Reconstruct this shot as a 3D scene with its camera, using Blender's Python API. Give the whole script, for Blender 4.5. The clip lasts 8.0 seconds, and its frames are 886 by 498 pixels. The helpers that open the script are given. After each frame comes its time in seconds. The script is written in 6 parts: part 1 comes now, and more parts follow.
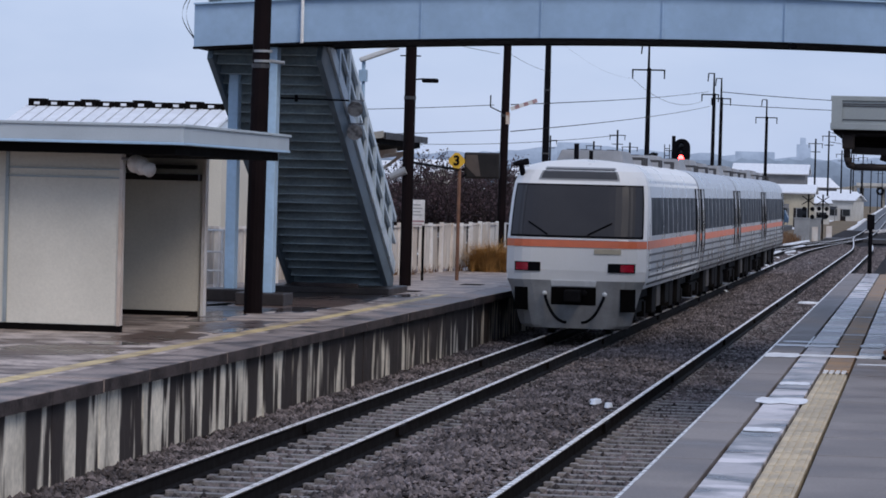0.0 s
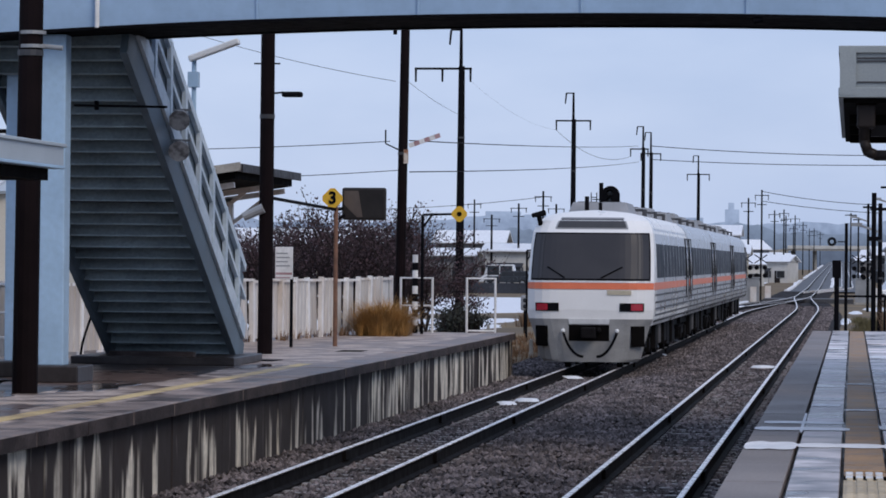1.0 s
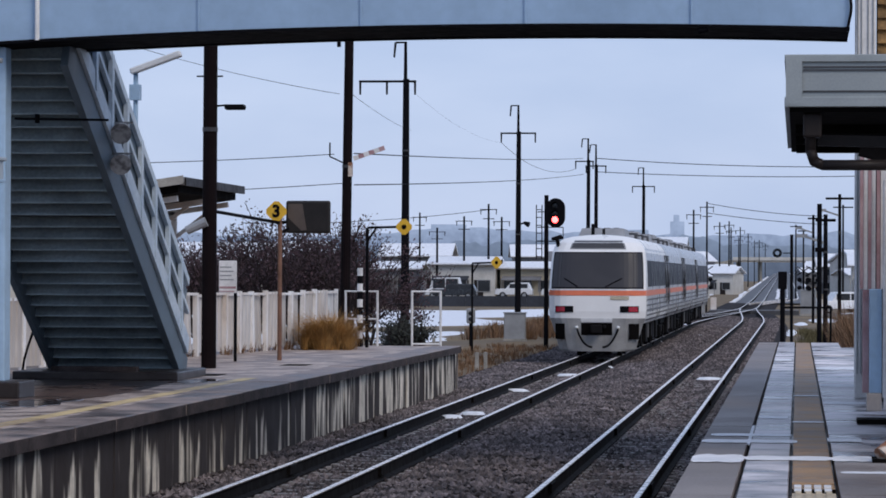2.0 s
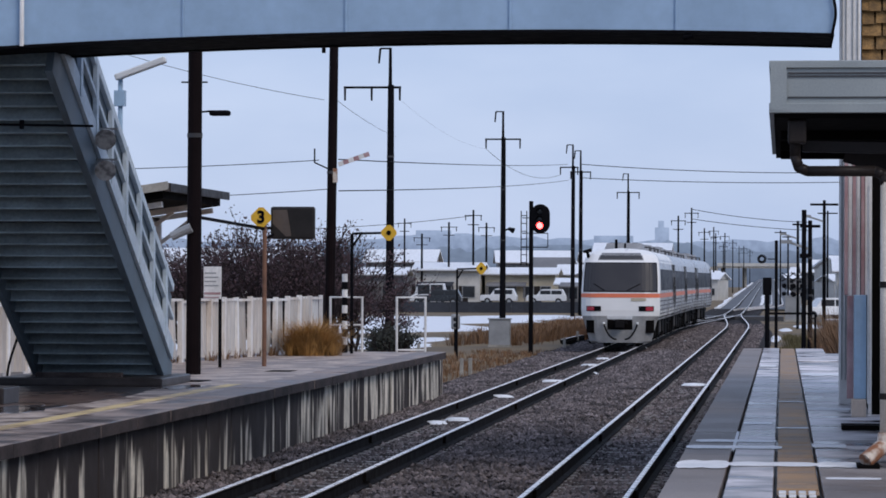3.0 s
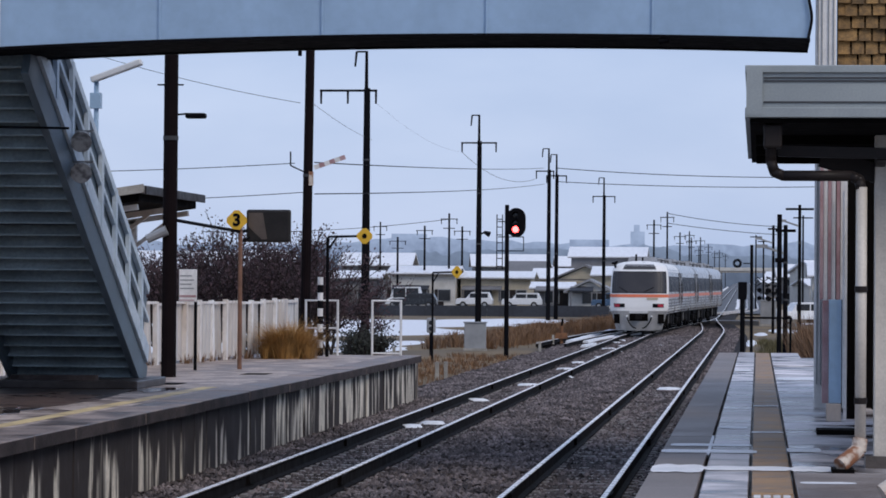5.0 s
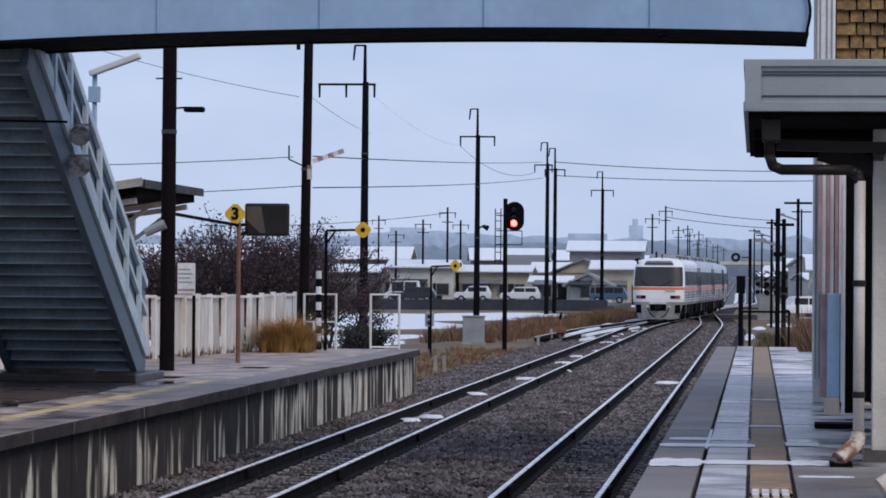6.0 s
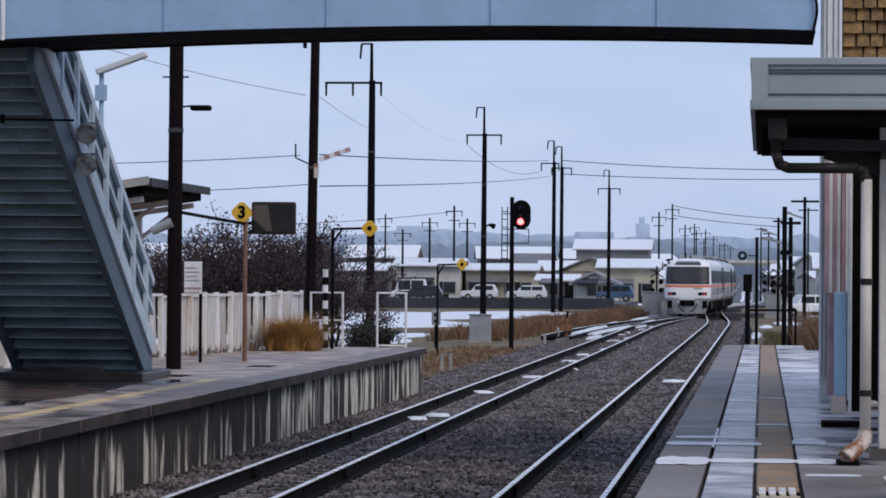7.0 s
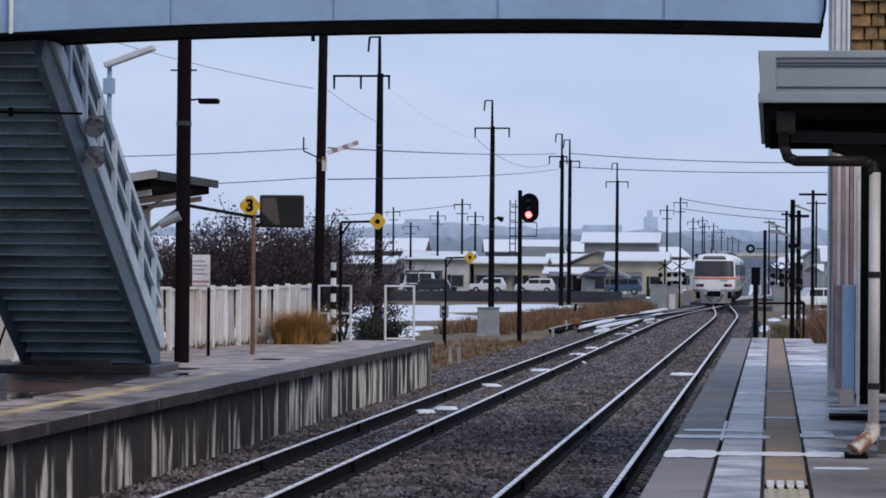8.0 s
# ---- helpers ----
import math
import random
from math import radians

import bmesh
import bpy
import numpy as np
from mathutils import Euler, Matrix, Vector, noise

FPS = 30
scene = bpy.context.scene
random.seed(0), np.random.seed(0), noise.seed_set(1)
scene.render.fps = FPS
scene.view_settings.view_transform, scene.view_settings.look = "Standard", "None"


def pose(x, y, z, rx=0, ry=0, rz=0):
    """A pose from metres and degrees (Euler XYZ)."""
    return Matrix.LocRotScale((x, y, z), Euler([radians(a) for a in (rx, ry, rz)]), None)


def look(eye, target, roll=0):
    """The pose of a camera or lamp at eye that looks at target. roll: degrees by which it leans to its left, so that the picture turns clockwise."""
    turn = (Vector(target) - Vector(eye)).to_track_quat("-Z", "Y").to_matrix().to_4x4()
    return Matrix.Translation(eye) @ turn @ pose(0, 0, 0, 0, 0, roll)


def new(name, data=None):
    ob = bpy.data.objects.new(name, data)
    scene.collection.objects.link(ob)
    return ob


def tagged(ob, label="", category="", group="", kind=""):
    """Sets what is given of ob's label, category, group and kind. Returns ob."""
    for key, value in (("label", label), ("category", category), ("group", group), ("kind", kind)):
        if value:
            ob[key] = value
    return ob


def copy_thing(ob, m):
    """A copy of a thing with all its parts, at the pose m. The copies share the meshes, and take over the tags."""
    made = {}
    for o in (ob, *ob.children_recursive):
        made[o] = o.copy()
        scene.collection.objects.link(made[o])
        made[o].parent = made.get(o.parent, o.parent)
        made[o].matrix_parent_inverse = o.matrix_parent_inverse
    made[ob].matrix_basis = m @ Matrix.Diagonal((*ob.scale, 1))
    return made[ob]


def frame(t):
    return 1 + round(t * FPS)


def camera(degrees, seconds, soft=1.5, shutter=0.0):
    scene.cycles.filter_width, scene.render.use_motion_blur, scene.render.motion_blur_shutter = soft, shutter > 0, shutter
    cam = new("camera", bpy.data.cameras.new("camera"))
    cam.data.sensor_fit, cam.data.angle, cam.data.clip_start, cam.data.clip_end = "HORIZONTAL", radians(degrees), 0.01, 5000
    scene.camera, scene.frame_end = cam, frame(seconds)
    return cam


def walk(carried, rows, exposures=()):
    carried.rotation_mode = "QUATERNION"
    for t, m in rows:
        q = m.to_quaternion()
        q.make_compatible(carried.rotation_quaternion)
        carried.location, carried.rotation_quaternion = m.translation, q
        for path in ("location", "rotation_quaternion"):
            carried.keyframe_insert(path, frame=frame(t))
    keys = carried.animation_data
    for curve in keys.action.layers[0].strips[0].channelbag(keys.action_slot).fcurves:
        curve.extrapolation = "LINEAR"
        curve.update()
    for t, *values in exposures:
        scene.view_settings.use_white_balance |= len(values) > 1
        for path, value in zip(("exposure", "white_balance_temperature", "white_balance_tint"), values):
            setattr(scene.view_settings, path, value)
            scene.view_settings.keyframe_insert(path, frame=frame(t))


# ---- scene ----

from math import sin, cos, pi, atan2

cam = camera(15.664, 8.0, soft=1.72)


def aim(t, x, y, z, yaw, tilt, lean):
    """A row of the camera's way: place, turn to the left of the line, tilt upwards, lean."""
    a, b = radians(yaw), radians(tilt)
    way = Vector((-sin(a) * cos(b), cos(a) * cos(b), sin(b)))
    eye = Vector((x, y, z))
    return (t, look(eye, eye + 100 * way, lean))


walk(cam, [
    aim(0.0, 1.073, -14.362, 2.847, 8.477, -1.083, 1.453),
    aim(0.5, 0.345, -5.164, 2.501, 7.896, -0.359, 0.891),
    aim(1.0, 0.016, -0.280, 2.355, 7.252, 0.200, 0.492),
    aim(1.5, 0, 0, 2.35, 6.645, 0.380, 0.302),
    aim(3.0, 0, 0, 2.35, 6.017, 0.548, 0.22),
    aim(3.5, 0, 0, 2.35, 5.880, 0.631, 0.25),
    aim(4.0, 0, 0, 2.35, 5.739, 0.671, 0.30),
    aim(4.5, 0, 0, 2.35, 5.632, 0.658, 0.341),
    aim(6.0, 0, 0, 2.35, 5.556, 0.502, 0.409),
    aim(6.5, 0, 0, 2.35, 5.602, 0.486, 0.390),
    aim(7.0, 0, 0, 2.35, 5.674, 0.473, 0.400),
    aim(7.5, 0, 0, 2.35, 5.742, 0.425, 0.393),
    aim(8.0, 0, 0, 2.35, 5.816, 0.350, 0.387),
])

# ---------------------------------------------------------------- world and sun
world = bpy.data.worlds.new("overcast_sky")
scene.world = world
world.use_nodes = True
wn, wl = world.node_tree.nodes, world.node_tree.links
wn.clear()
w_out = wn.new("ShaderNodeOutputWorld")
w_bg = wn.new("ShaderNodeBackground")
w_sky = wn.new("ShaderNodeTexSky")
w_sky.sky_type, w_sky.sun_disc = "NISHITA", False
w_sky.sun_elevation, w_sky.sun_rotation = radians(41), radians(138)
w_bg.inputs["Strength"].default_value = 0.10
w_mix = wn.new("ShaderNodeMix")
w_mix.data_type = "RGBA"
w_mix.inputs["Factor"].default_value = 0.86
w_tc = wn.new("ShaderNodeTexCoord")
w_map = wn.new("ShaderNodeMapping")
w_map.inputs["Scale"].default_value = (3, 3, 9)
w_noise = wn.new("ShaderNodeTexNoise")
w_noise.inputs["Scale"].default_value = 2.2
w_noise.inputs["Detail"].default_value = 5
w_ramp = wn.new("ShaderNodeValToRGB")
w_ramp.color_ramp.elements[0].position, w_ramp.color_ramp.elements[1].position = 0.3, 0.75
w_ramp.color_ramp.elements[0].color = (3.95, 5.2, 8.1, 1)
w_ramp.color_ramp.elements[1].color = (5.9, 6.95, 9.6, 1)
wl.new(w_tc.outputs["Generated"], w_map.inputs["Vector"])
wl.new(w_map.outputs["Vector"], w_noise.inputs["Vector"])
wl.new(w_noise.outputs["Fac"], w_ramp.inputs["Fac"])
wl.new(w_sky.outputs["Color"], w_mix.inputs["A"])
wl.new(w_ramp.outputs["Color"], w_mix.inputs["B"])
wl.new(w_mix.outputs["Result"], w_bg.inputs["Color"])
wl.new(w_bg.outputs["Background"], w_out.inputs["Surface"])

sun = new("sun", bpy.data.lights.new("sun", "SUN"))
sun.data.energy, sun.data.angle, sun.data.color = 1.5, radians(30), (1.0, 0.885, 0.77)
sun.matrix_world = look((0, 0, 50), (-38, 42, 0))


# ---------------------------------------------------------------- materials
def material(name, color, rough=0.7, metal=0.0, vary=0.25, scale=6.0, bump=0.0, second=None, fine=60.0, wet=0.0, stretch=(1, 1, 1), each=0.0, emit=None, local=False, hard=0.13, spec=0.5):
    """A surface with a coarse and a fine variation of colour and gloss, in metres of the thing."""
    m = bpy.data.materials.new(name)
    m.use_nodes = True
    n, l = m.node_tree.nodes, m.node_tree.links
    b = n["Principled BSDF"]
    b.inputs["Metallic"].default_value = metal
    b.inputs["Specular IOR Level"].default_value = spec
    tc = n.new("ShaderNodeTexCoord")
    mp = n.new("ShaderNodeMapping")
    mp.inputs["Scale"].default_value = stretch
    here = n.new("ShaderNodeNewGeometry")
    l.new(tc.outputs["Object"] if local else here.outputs["Position"], mp.inputs["Vector"])
    big = n.new("ShaderNodeTexNoise")
    big.inputs["Scale"].default_value, big.inputs["Detail"].default_value = scale, 6
    small = n.new("ShaderNodeTexNoise")
    small.inputs["Scale"].default_value, small.inputs["Detail"].default_value = fine, 3
    l.new(mp.outputs["Vector"], big.inputs["Vector"])
    l.new(mp.outputs["Vector"], small.inputs["Vector"])
    ramp = n.new("ShaderNodeValToRGB")
    dark = tuple(c * (1 - vary) for c in color) if second is None else second
    ramp.color_ramp.elements[0].position, ramp.color_ramp.elements[1].position = 0.49 - hard, 0.49 + hard
    ramp.color_ramp.elements[0].color = (*dark, 1)
    ramp.color_ramp.elements[1].color = (*color, 1)
    l.new(big.outputs["Fac"], ramp.inputs["Fac"])
    mul = n.new("ShaderNodeMix")
    mul.data_type, mul.blend_type = "RGBA", "MULTIPLY"
    mul.inputs["Factor"].default_value = min(1.0, vary * 1.6)
    r2 = n.new("ShaderNodeValToRGB")
    r2.color_ramp.elements[0].position, r2.color_ramp.elements[1].position = 0.3, 0.7
    r2.color_ramp.elements[0].color = (0.55, 0.55, 0.55, 1)
    l.new(small.outputs["Fac"], r2.inputs["Fac"])
    l.new(ramp.outputs["Color"], mul.inputs["A"])
    l.new(r2.outputs["Color"], mul.inputs["B"])
    last = mul.outputs["Result"]
    if each:
        info = n.new("ShaderNodeObjectInfo")
        geo = n.new("ShaderNodeNewGeometry")
        add = n.new("ShaderNodeMath")
        add.operation = "ADD"
        l.new(info.outputs["Random"], add.inputs[0])
        l.new(geo.outputs["Random Per Island"], add.inputs[1])
        rng = n.new("ShaderNodeMapRange")
        rng.inputs["From Max"].default_value = 2.0
        rng.inputs["To Min"].default_value, rng.inputs["To Max"].default_value = 1 - each, 1 + each
        l.new(add.outputs["Value"], rng.inputs["Value"])
        hsv = n.new("ShaderNodeHueSaturation")
        l.new(rng.outputs["Result"], hsv.inputs["Value"])
        l.new(last, hsv.inputs["Color"])
        last = hsv.outputs["Color"]
    l.new(last, b.inputs["Base Color"])
    rr = n.new("ShaderNodeMapRange")
    rr.inputs["From Min"].default_value, rr.inputs["From Max"].default_value = 0.3, 0.7
    rr.inputs["To Min"].default_value, rr.inputs["To Max"].default_value = max(0.03, rough - 0.12 - wet), min(1, rough + 0.08)
    l.new(big.outputs["Fac"], rr.inputs["Value"])
    l.new(rr.outputs["Result"], b.inputs["Roughness"])
    if bump:
        bp = n.new("ShaderNodeBump")
        bp.inputs["Strength"].default_value, bp.inputs["Distance"].default_value = min(1, bump), 0.02
        l.new(small.outputs["Fac"], bp.inputs["Height"])
        l.new(bp.outputs["Normal"], b.inputs["Normal"])
    if emit:
        b.inputs["Emission Color"].default_value = (*emit[:3], 1)
        b.inputs["Emission Strength"].default_value = emit[3]
    return m


M = {}
M["ballast"] = material("ballast", (0.034, 0.029, 0.030), 0.85, vary=0.5, scale=0.8, fine=14, bump=1.0, spec=0.1)
M["field"] = material("field", (0.20, 0.14, 0.07), 0.95, second=(0.10, 0.075, 0.045), scale=0.12, fine=3, bump=0.6)
M["concrete_dark"] = material("concrete_dark", (0.12, 0.10, 0.088), 0.6, vary=0.35, scale=0.7, fine=20, bump=0.3, wet=0.2)
M["concrete"] = material("concrete", (0.42, 0.40, 0.36), 0.8, vary=0.35, scale=2.0, fine=25, bump=0.3)
M["rail_top"] = material("rail_top", (0.95, 0.90, 0.87), 0.32, 0.35, vary=0.10)
M["rail_web"] = material("rail_web", (0.009, 0.007, 0.007), 0.8, 0.0, vary=0.4, spec=0.08)
M["blue_paint"] = material("blue_paint", (0.335, 0.48, 0.66), 0.5, vary=0.12, scale=1.2, fine=9)
M["soffit"] = material("soffit", (0.10, 0.13, 0.14), 0.6, vary=0.25, scale=1.5, spec=0.15)
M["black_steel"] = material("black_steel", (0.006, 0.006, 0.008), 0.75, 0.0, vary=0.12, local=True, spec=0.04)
M["pole_brown"] = material("pole_brown", (0.012, 0.008, 0.009), 0.75, vary=0.3, scale=3, spec=0.05)
M["train_silver"] = material("train_silver", (0.55, 0.56, 0.58), 0.35, 0.6, vary=0.1, scale=1, local=True)
M["train_white"] = material("train_white", (0.82, 0.82, 0.815), 0.35, vary=0.07, scale=1, local=True)


# ---------------------------------------------------------------- mesh helpers
def box(bm, x0, x1, y0, y1, z0, z1):
    vs = [bm.verts.new((x, y, z)) for z in (z0, z1) for y in (y0, y1) for x in (x0, x1)]
    for f in ((0, 2, 3, 1), (4, 5, 7, 6), (0, 1, 5, 4), (2, 6, 7, 3), (0, 4, 6, 2), (1, 3, 7, 5)):
        bm.faces.new([vs[i] for i in f])
    return vs


def rod(bm, a, b, r0, r1=None, n=10, caps=True):
    """A tapered round bar from a to b."""
    r1 = r0 if r1 is None else r1
    a, b = Vector(a), Vector(b)
    q = (b - a).to_track_quat("Z", "Y")
    rings = []
    for p, r in ((a, r0), (b, r1)):
        rings.append([bm.verts.new(p + q @ Vector((r * cos(2 * pi * i / n), r * sin(2 * pi * i / n), 0))) for i in range(n)])
    for i in range(n):
        bm.faces.new((rings[0][i], rings[0][(i + 1) % n], rings[1][(i + 1) % n], rings[1][i]))
    if caps:
        bm.faces.new(rings[0][::-1])
        bm.faces.new(rings[1])


def bar(bm, a, b, w, h):
    """A square bar from a to b, w wide and h high."""
    a, b = Vector(a), Vector(b)
    d = (b - a).normalized()
    side = d.cross(Vector((0, 0, 1)))
    side = side.normalized() if side.length > 1e-4 else Vector((1, 0, 0))
    up = side.cross(d).normalized()
    v = [bm.verts.new(p + side * sx * w / 2 + up * sy * h / 2) for p in (a, b) for sx, sy in ((-1, -1), (1, -1), (1, 1), (-1, 1))]
    for f in ((0, 1, 2, 3), (7, 6, 5, 4), (0, 4, 5, 1), (1, 5, 6, 2), (2, 6, 7, 3), (3, 7, 4, 0)):
        bm.faces.new([v[i] for i in f])


def sweep(bm, profile, path, closed=True):
    """Carries a profile of (across, up) along a path of (x, y, z)."""
    rings = []
    for i, p in enumerate(path):
        a, b = Vector(path[max(0, i - 1)]), Vector(path[min(len(path) - 1, i + 1)])
        d = (b - a).normalized()
        side = d.cross(Vector((0, 0, 1))).normalized()
        rings.append([bm.verts.new(Vector(p) + side * u + Vector((0, 0, v))) for u, v in profile])
    n = len(profile)
    for r, s in zip(rings, rings[1:]):
        for i in range(n if closed else n - 1):
            bm.faces.new((r[i], s[i], s[(i + 1) % n], r[(i + 1) % n]))
    if closed:
        bm.faces.new(rings[0])
        bm.faces.new(rings[-1][::-1])


def tube(bm, pts, r, n=6):
    """A hanging cable through points, in one piece."""
    rings = [[bm.verts.new((x + r * cos(2 * pi * k / n), y + r * sin(2 * pi * k / n), z)) for k in range(n)] for x, y, z in pts]
    for a, b in zip(rings, rings[1:]):
        for k in range(n):
            bm.faces.new((a[k], a[(k + 1) % n], b[(k + 1) % n], b[k]))
    bm.faces.new(rings[0])
    bm.faces.new(rings[-1][::-1])


def finish(bm, name, mat, bevel=0.0, smooth=False):
    if bevel:
        bmesh.ops.bevel(bm, geom=bm.edges[:], offset=bevel, segments=2, affect="EDGES", profile=0.5)
    bmesh.ops.recalc_face_normals(bm, faces=bm.faces[:])
    me = bpy.data.meshes.new(name)
    bm.to_mesh(me)
    bm.free()
    me.materials.append(mat)
    if smooth:
        for p in me.polygons:
            p.use_smooth = True
    return me


def part(name, bm, mat, parent, label="", bevel=0.0, smooth=False):
    ob = new(name, finish(bm, name, mat, bevel, smooth))
    ob.parent = parent
    return tagged(ob, label)


def solid(name, bm, mat, label, category, kind="", group="", bevel=0.0, smooth=False):
    return tagged(new(name, finish(bm, name, mat, bevel, smooth)), label, category, group, kind)


def thing(name, m, label, category, group="", kind=""):
    ob = new(name)
    ob.matrix_basis = m
    return tagged(ob, label, category, group, kind)


def B():
    return bmesh.new()


# ---------------------------------------------------------------- lines of the tracks
def ease(a, b, y):
    s = min(1.0, max(0.0, (y - a) / (b - a)))
    return s * s * (3 - 2 * s)


def main_x(y):
    return -5.68 + 2.2 * ease(150, 235, y) - 0.0035 * max(0, y - 240)


def loop_x(y):
    return -2.25 - 1.25 * ease(158, 238, y)


def rise(y):
    """The far line climbs gently past the level crossing."""
    return 0.0035 * max(0.0, y - 290) * ease(290, 380, y)


GROUND = -0.32
# ---------------------------------------------------------------- more materials
M["asphalt_wet"] = material("asphalt_wet", (0.62, 0.51, 0.445), 0.70, second=(0.14, 0.095, 0.078), vary=0.6, scale=1.7, hard=0.11, fine=14, bump=0.3, wet=0.25, spec=0.4)
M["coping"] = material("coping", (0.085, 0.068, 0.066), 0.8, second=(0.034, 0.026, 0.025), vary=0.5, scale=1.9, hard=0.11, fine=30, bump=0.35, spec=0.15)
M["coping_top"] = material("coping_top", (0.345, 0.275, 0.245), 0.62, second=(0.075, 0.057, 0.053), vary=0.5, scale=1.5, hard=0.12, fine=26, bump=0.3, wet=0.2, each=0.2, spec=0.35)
M["edge_slab"] = material("edge_slab", (0.25, 0.222, 0.210), 0.72, second=(0.14, 0.112, 0.100), vary=0.4, scale=0.8, fine=40, bump=0.3, wet=0.2, each=0.22)
M["wet_slab"] = material("wet_slab", (0.47, 0.44, 0.45), 0.52, second=(0.065, 0.055, 0.056), scale=1.25, hard=0.075, fine=24, bump=0.2, wet=0.25, each=0.85, stretch=(0.8, 1.0, 1))
M["tactile_amber"] = material("tactile_amber", (0.36, 0.215, 0.105), 0.6, second=(0.20, 0.140, 0.095), vary=0.35, scale=2.5, fine=40, bump=0.3, each=0.2)
M["tactile_pale"] = material("tactile_pale", (0.62, 0.50, 0.33), 0.6, vary=0.3, scale=3, fine=40, each=0.15)
M["snow"] = material("snow", (0.80, 0.83, 0.88), 0.7, vary=0.12, scale=3, fine=20, bump=0.4)
M["yellow_line"] = material("yellow_line", (0.72, 0.56, 0.28), 0.6, second=(0.42, 0.31, 0.18), scale=1.3, fine=25)
M["fence_sheet"] = material("fence_sheet", (0.56, 0.56, 0.56), 0.6, second=(0.40, 0.345, 0.30), scale=0.9, hard=0.2, fine=6, stretch=(1, 1, 0.4), each=0.3)
M["fence_white"] = material("fence_white", (0.90, 0.90, 0.90), 0.55, second=(0.70, 0.62, 0.55), scale=1.5, hard=0.12, fine=14, stretch=(1, 1, 0.4))
M["slush"] = material("slush", (0.90, 0.90, 0.92), 0.6, second=(0.74, 0.75, 0.78), scale=2.5, fine=20, bump=0.2)
M["sleeper"] = material("sleeper", (0.36, 0.335, 0.33), 0.75, vary=0.5, scale=5, fine=40, bump=0.3, each=0.3)
M["stone"] = material("stone", (0.180, 0.154, 0.157), 0.75, vary=0.6, scale=1.3, fine=50, each=1.4, hard=0.09, spec=0.2)
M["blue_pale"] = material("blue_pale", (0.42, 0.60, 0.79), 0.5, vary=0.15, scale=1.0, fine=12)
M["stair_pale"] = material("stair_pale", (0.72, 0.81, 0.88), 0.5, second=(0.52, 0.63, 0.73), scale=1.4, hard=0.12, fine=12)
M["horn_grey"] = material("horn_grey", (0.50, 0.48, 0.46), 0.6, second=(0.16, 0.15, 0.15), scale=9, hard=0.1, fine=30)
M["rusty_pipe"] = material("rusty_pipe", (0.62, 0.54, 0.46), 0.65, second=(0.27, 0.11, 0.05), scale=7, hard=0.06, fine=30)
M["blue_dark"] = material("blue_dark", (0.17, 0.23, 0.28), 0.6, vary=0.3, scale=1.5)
M["soffit_board"] = material("soffit_board", (0.33, 0.405, 0.44), 0.55, vary=0.35, scale=1.3, fine=20, each=0.35)
M["white_paint"] = material("white_paint", (0.80, 0.79, 0.78), 0.6, vary=0.2, scale=1.8, fine=20, each=0.12)
M["stained_white"] = material("stained_white", (0.82, 0.80, 0.78), 0.7, second=(0.58, 0.46, 0.37), scale=1.0, fine=15, stretch=(1, 1, 0.5), each=0.15)
M["cream_wall"] = material("cream_wall", (0.70, 0.66, 0.57), 0.8, vary=0.12, scale=0.8, fine=30, bump=0.1)
M["roof_metal"] = material("roof_metal", (0.46, 0.52, 0.57), 0.5, vary=0.15, scale=1.2)
M["aluminium"] = material("aluminium", (0.36, 0.395, 0.40), 0.5, 0.3, vary=0.15, scale=1.5)
# Near-black; on roof undersides and the station side wall it carries the shade.
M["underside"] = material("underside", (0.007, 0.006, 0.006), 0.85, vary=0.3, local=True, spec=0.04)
M["pipe_brown"] = material("pipe_brown", (0.026, 0.021, 0.020), 0.5, vary=0.25, spec=0.15)
M["pipe_beige"] = material("pipe_beige", (0.66, 0.61, 0.54), 0.5, vary=0.22, scale=2.5)
M["rust"] = material("rust", (0.30, 0.135, 0.06), 0.8, vary=0.45, scale=5)
M["shingle"] = material("shingle", (0.34, 0.20, 0.075), 0.8, vary=0.55, scale=9, fine=50, bump=0.4, each=0.5)
M["pink_board"] = material("pink_board", (0.52, 0.36, 0.37), 0.7, second=(0.36, 0.20, 0.21), scale=2.5)
M["sign_yellow"] = material("sign_yellow", (0.78, 0.46, 0.03), 0.5, vary=0.15, scale=6)
M["orange_post"] = material("orange_post", (0.24, 0.12, 0.075), 0.7, vary=0.35, scale=5)
M["mirror_back"] = material("mirror_back", (0.03, 0.027, 0.026), 0.45, vary=0.3, scale=3, spec=0.2)
M["mirror_reflection"] = material("mirror_reflection", (0.11, 0.085, 0.07), 0.4, vary=0.3, scale=3)
M["grey_steel"] = material("grey_steel", (0.33, 0.34, 0.35), 0.55, 0.2, vary=0.2, scale=2.5, local=True)
M["lamp_white"] = material("lamp_white", (0.75, 0.76, 0.76), 0.4, vary=0.1, local=True)
M["red_light"] = material("red_light", (0.8, 0.02, 0.02), 0.3, emit=(1.0, 0.05, 0.05, 14))
M["red_lens"] = material("red_lens", (0.42, 0.014, 0.035), 0.25, vary=0.2, local=True)
M["twig"] = material("twig", (0.040, 0.030, 0.030), 0.9, vary=0.4, scale=4, spec=0.2)
M["dead_leaf"] = material("dead_leaf", (0.085, 0.054, 0.062), 0.8, vary=0.5, scale=3, each=0.6, spec=0.2)
M["ochre_grass"] = material("ochre_grass", (0.60, 0.33, 0.10), 0.85, vary=0.5, scale=3, each=0.55)
M["reed"] = material("reed", (0.30, 0.17, 0.09), 0.9, vary=0.5, scale=1.5, each=0.5)
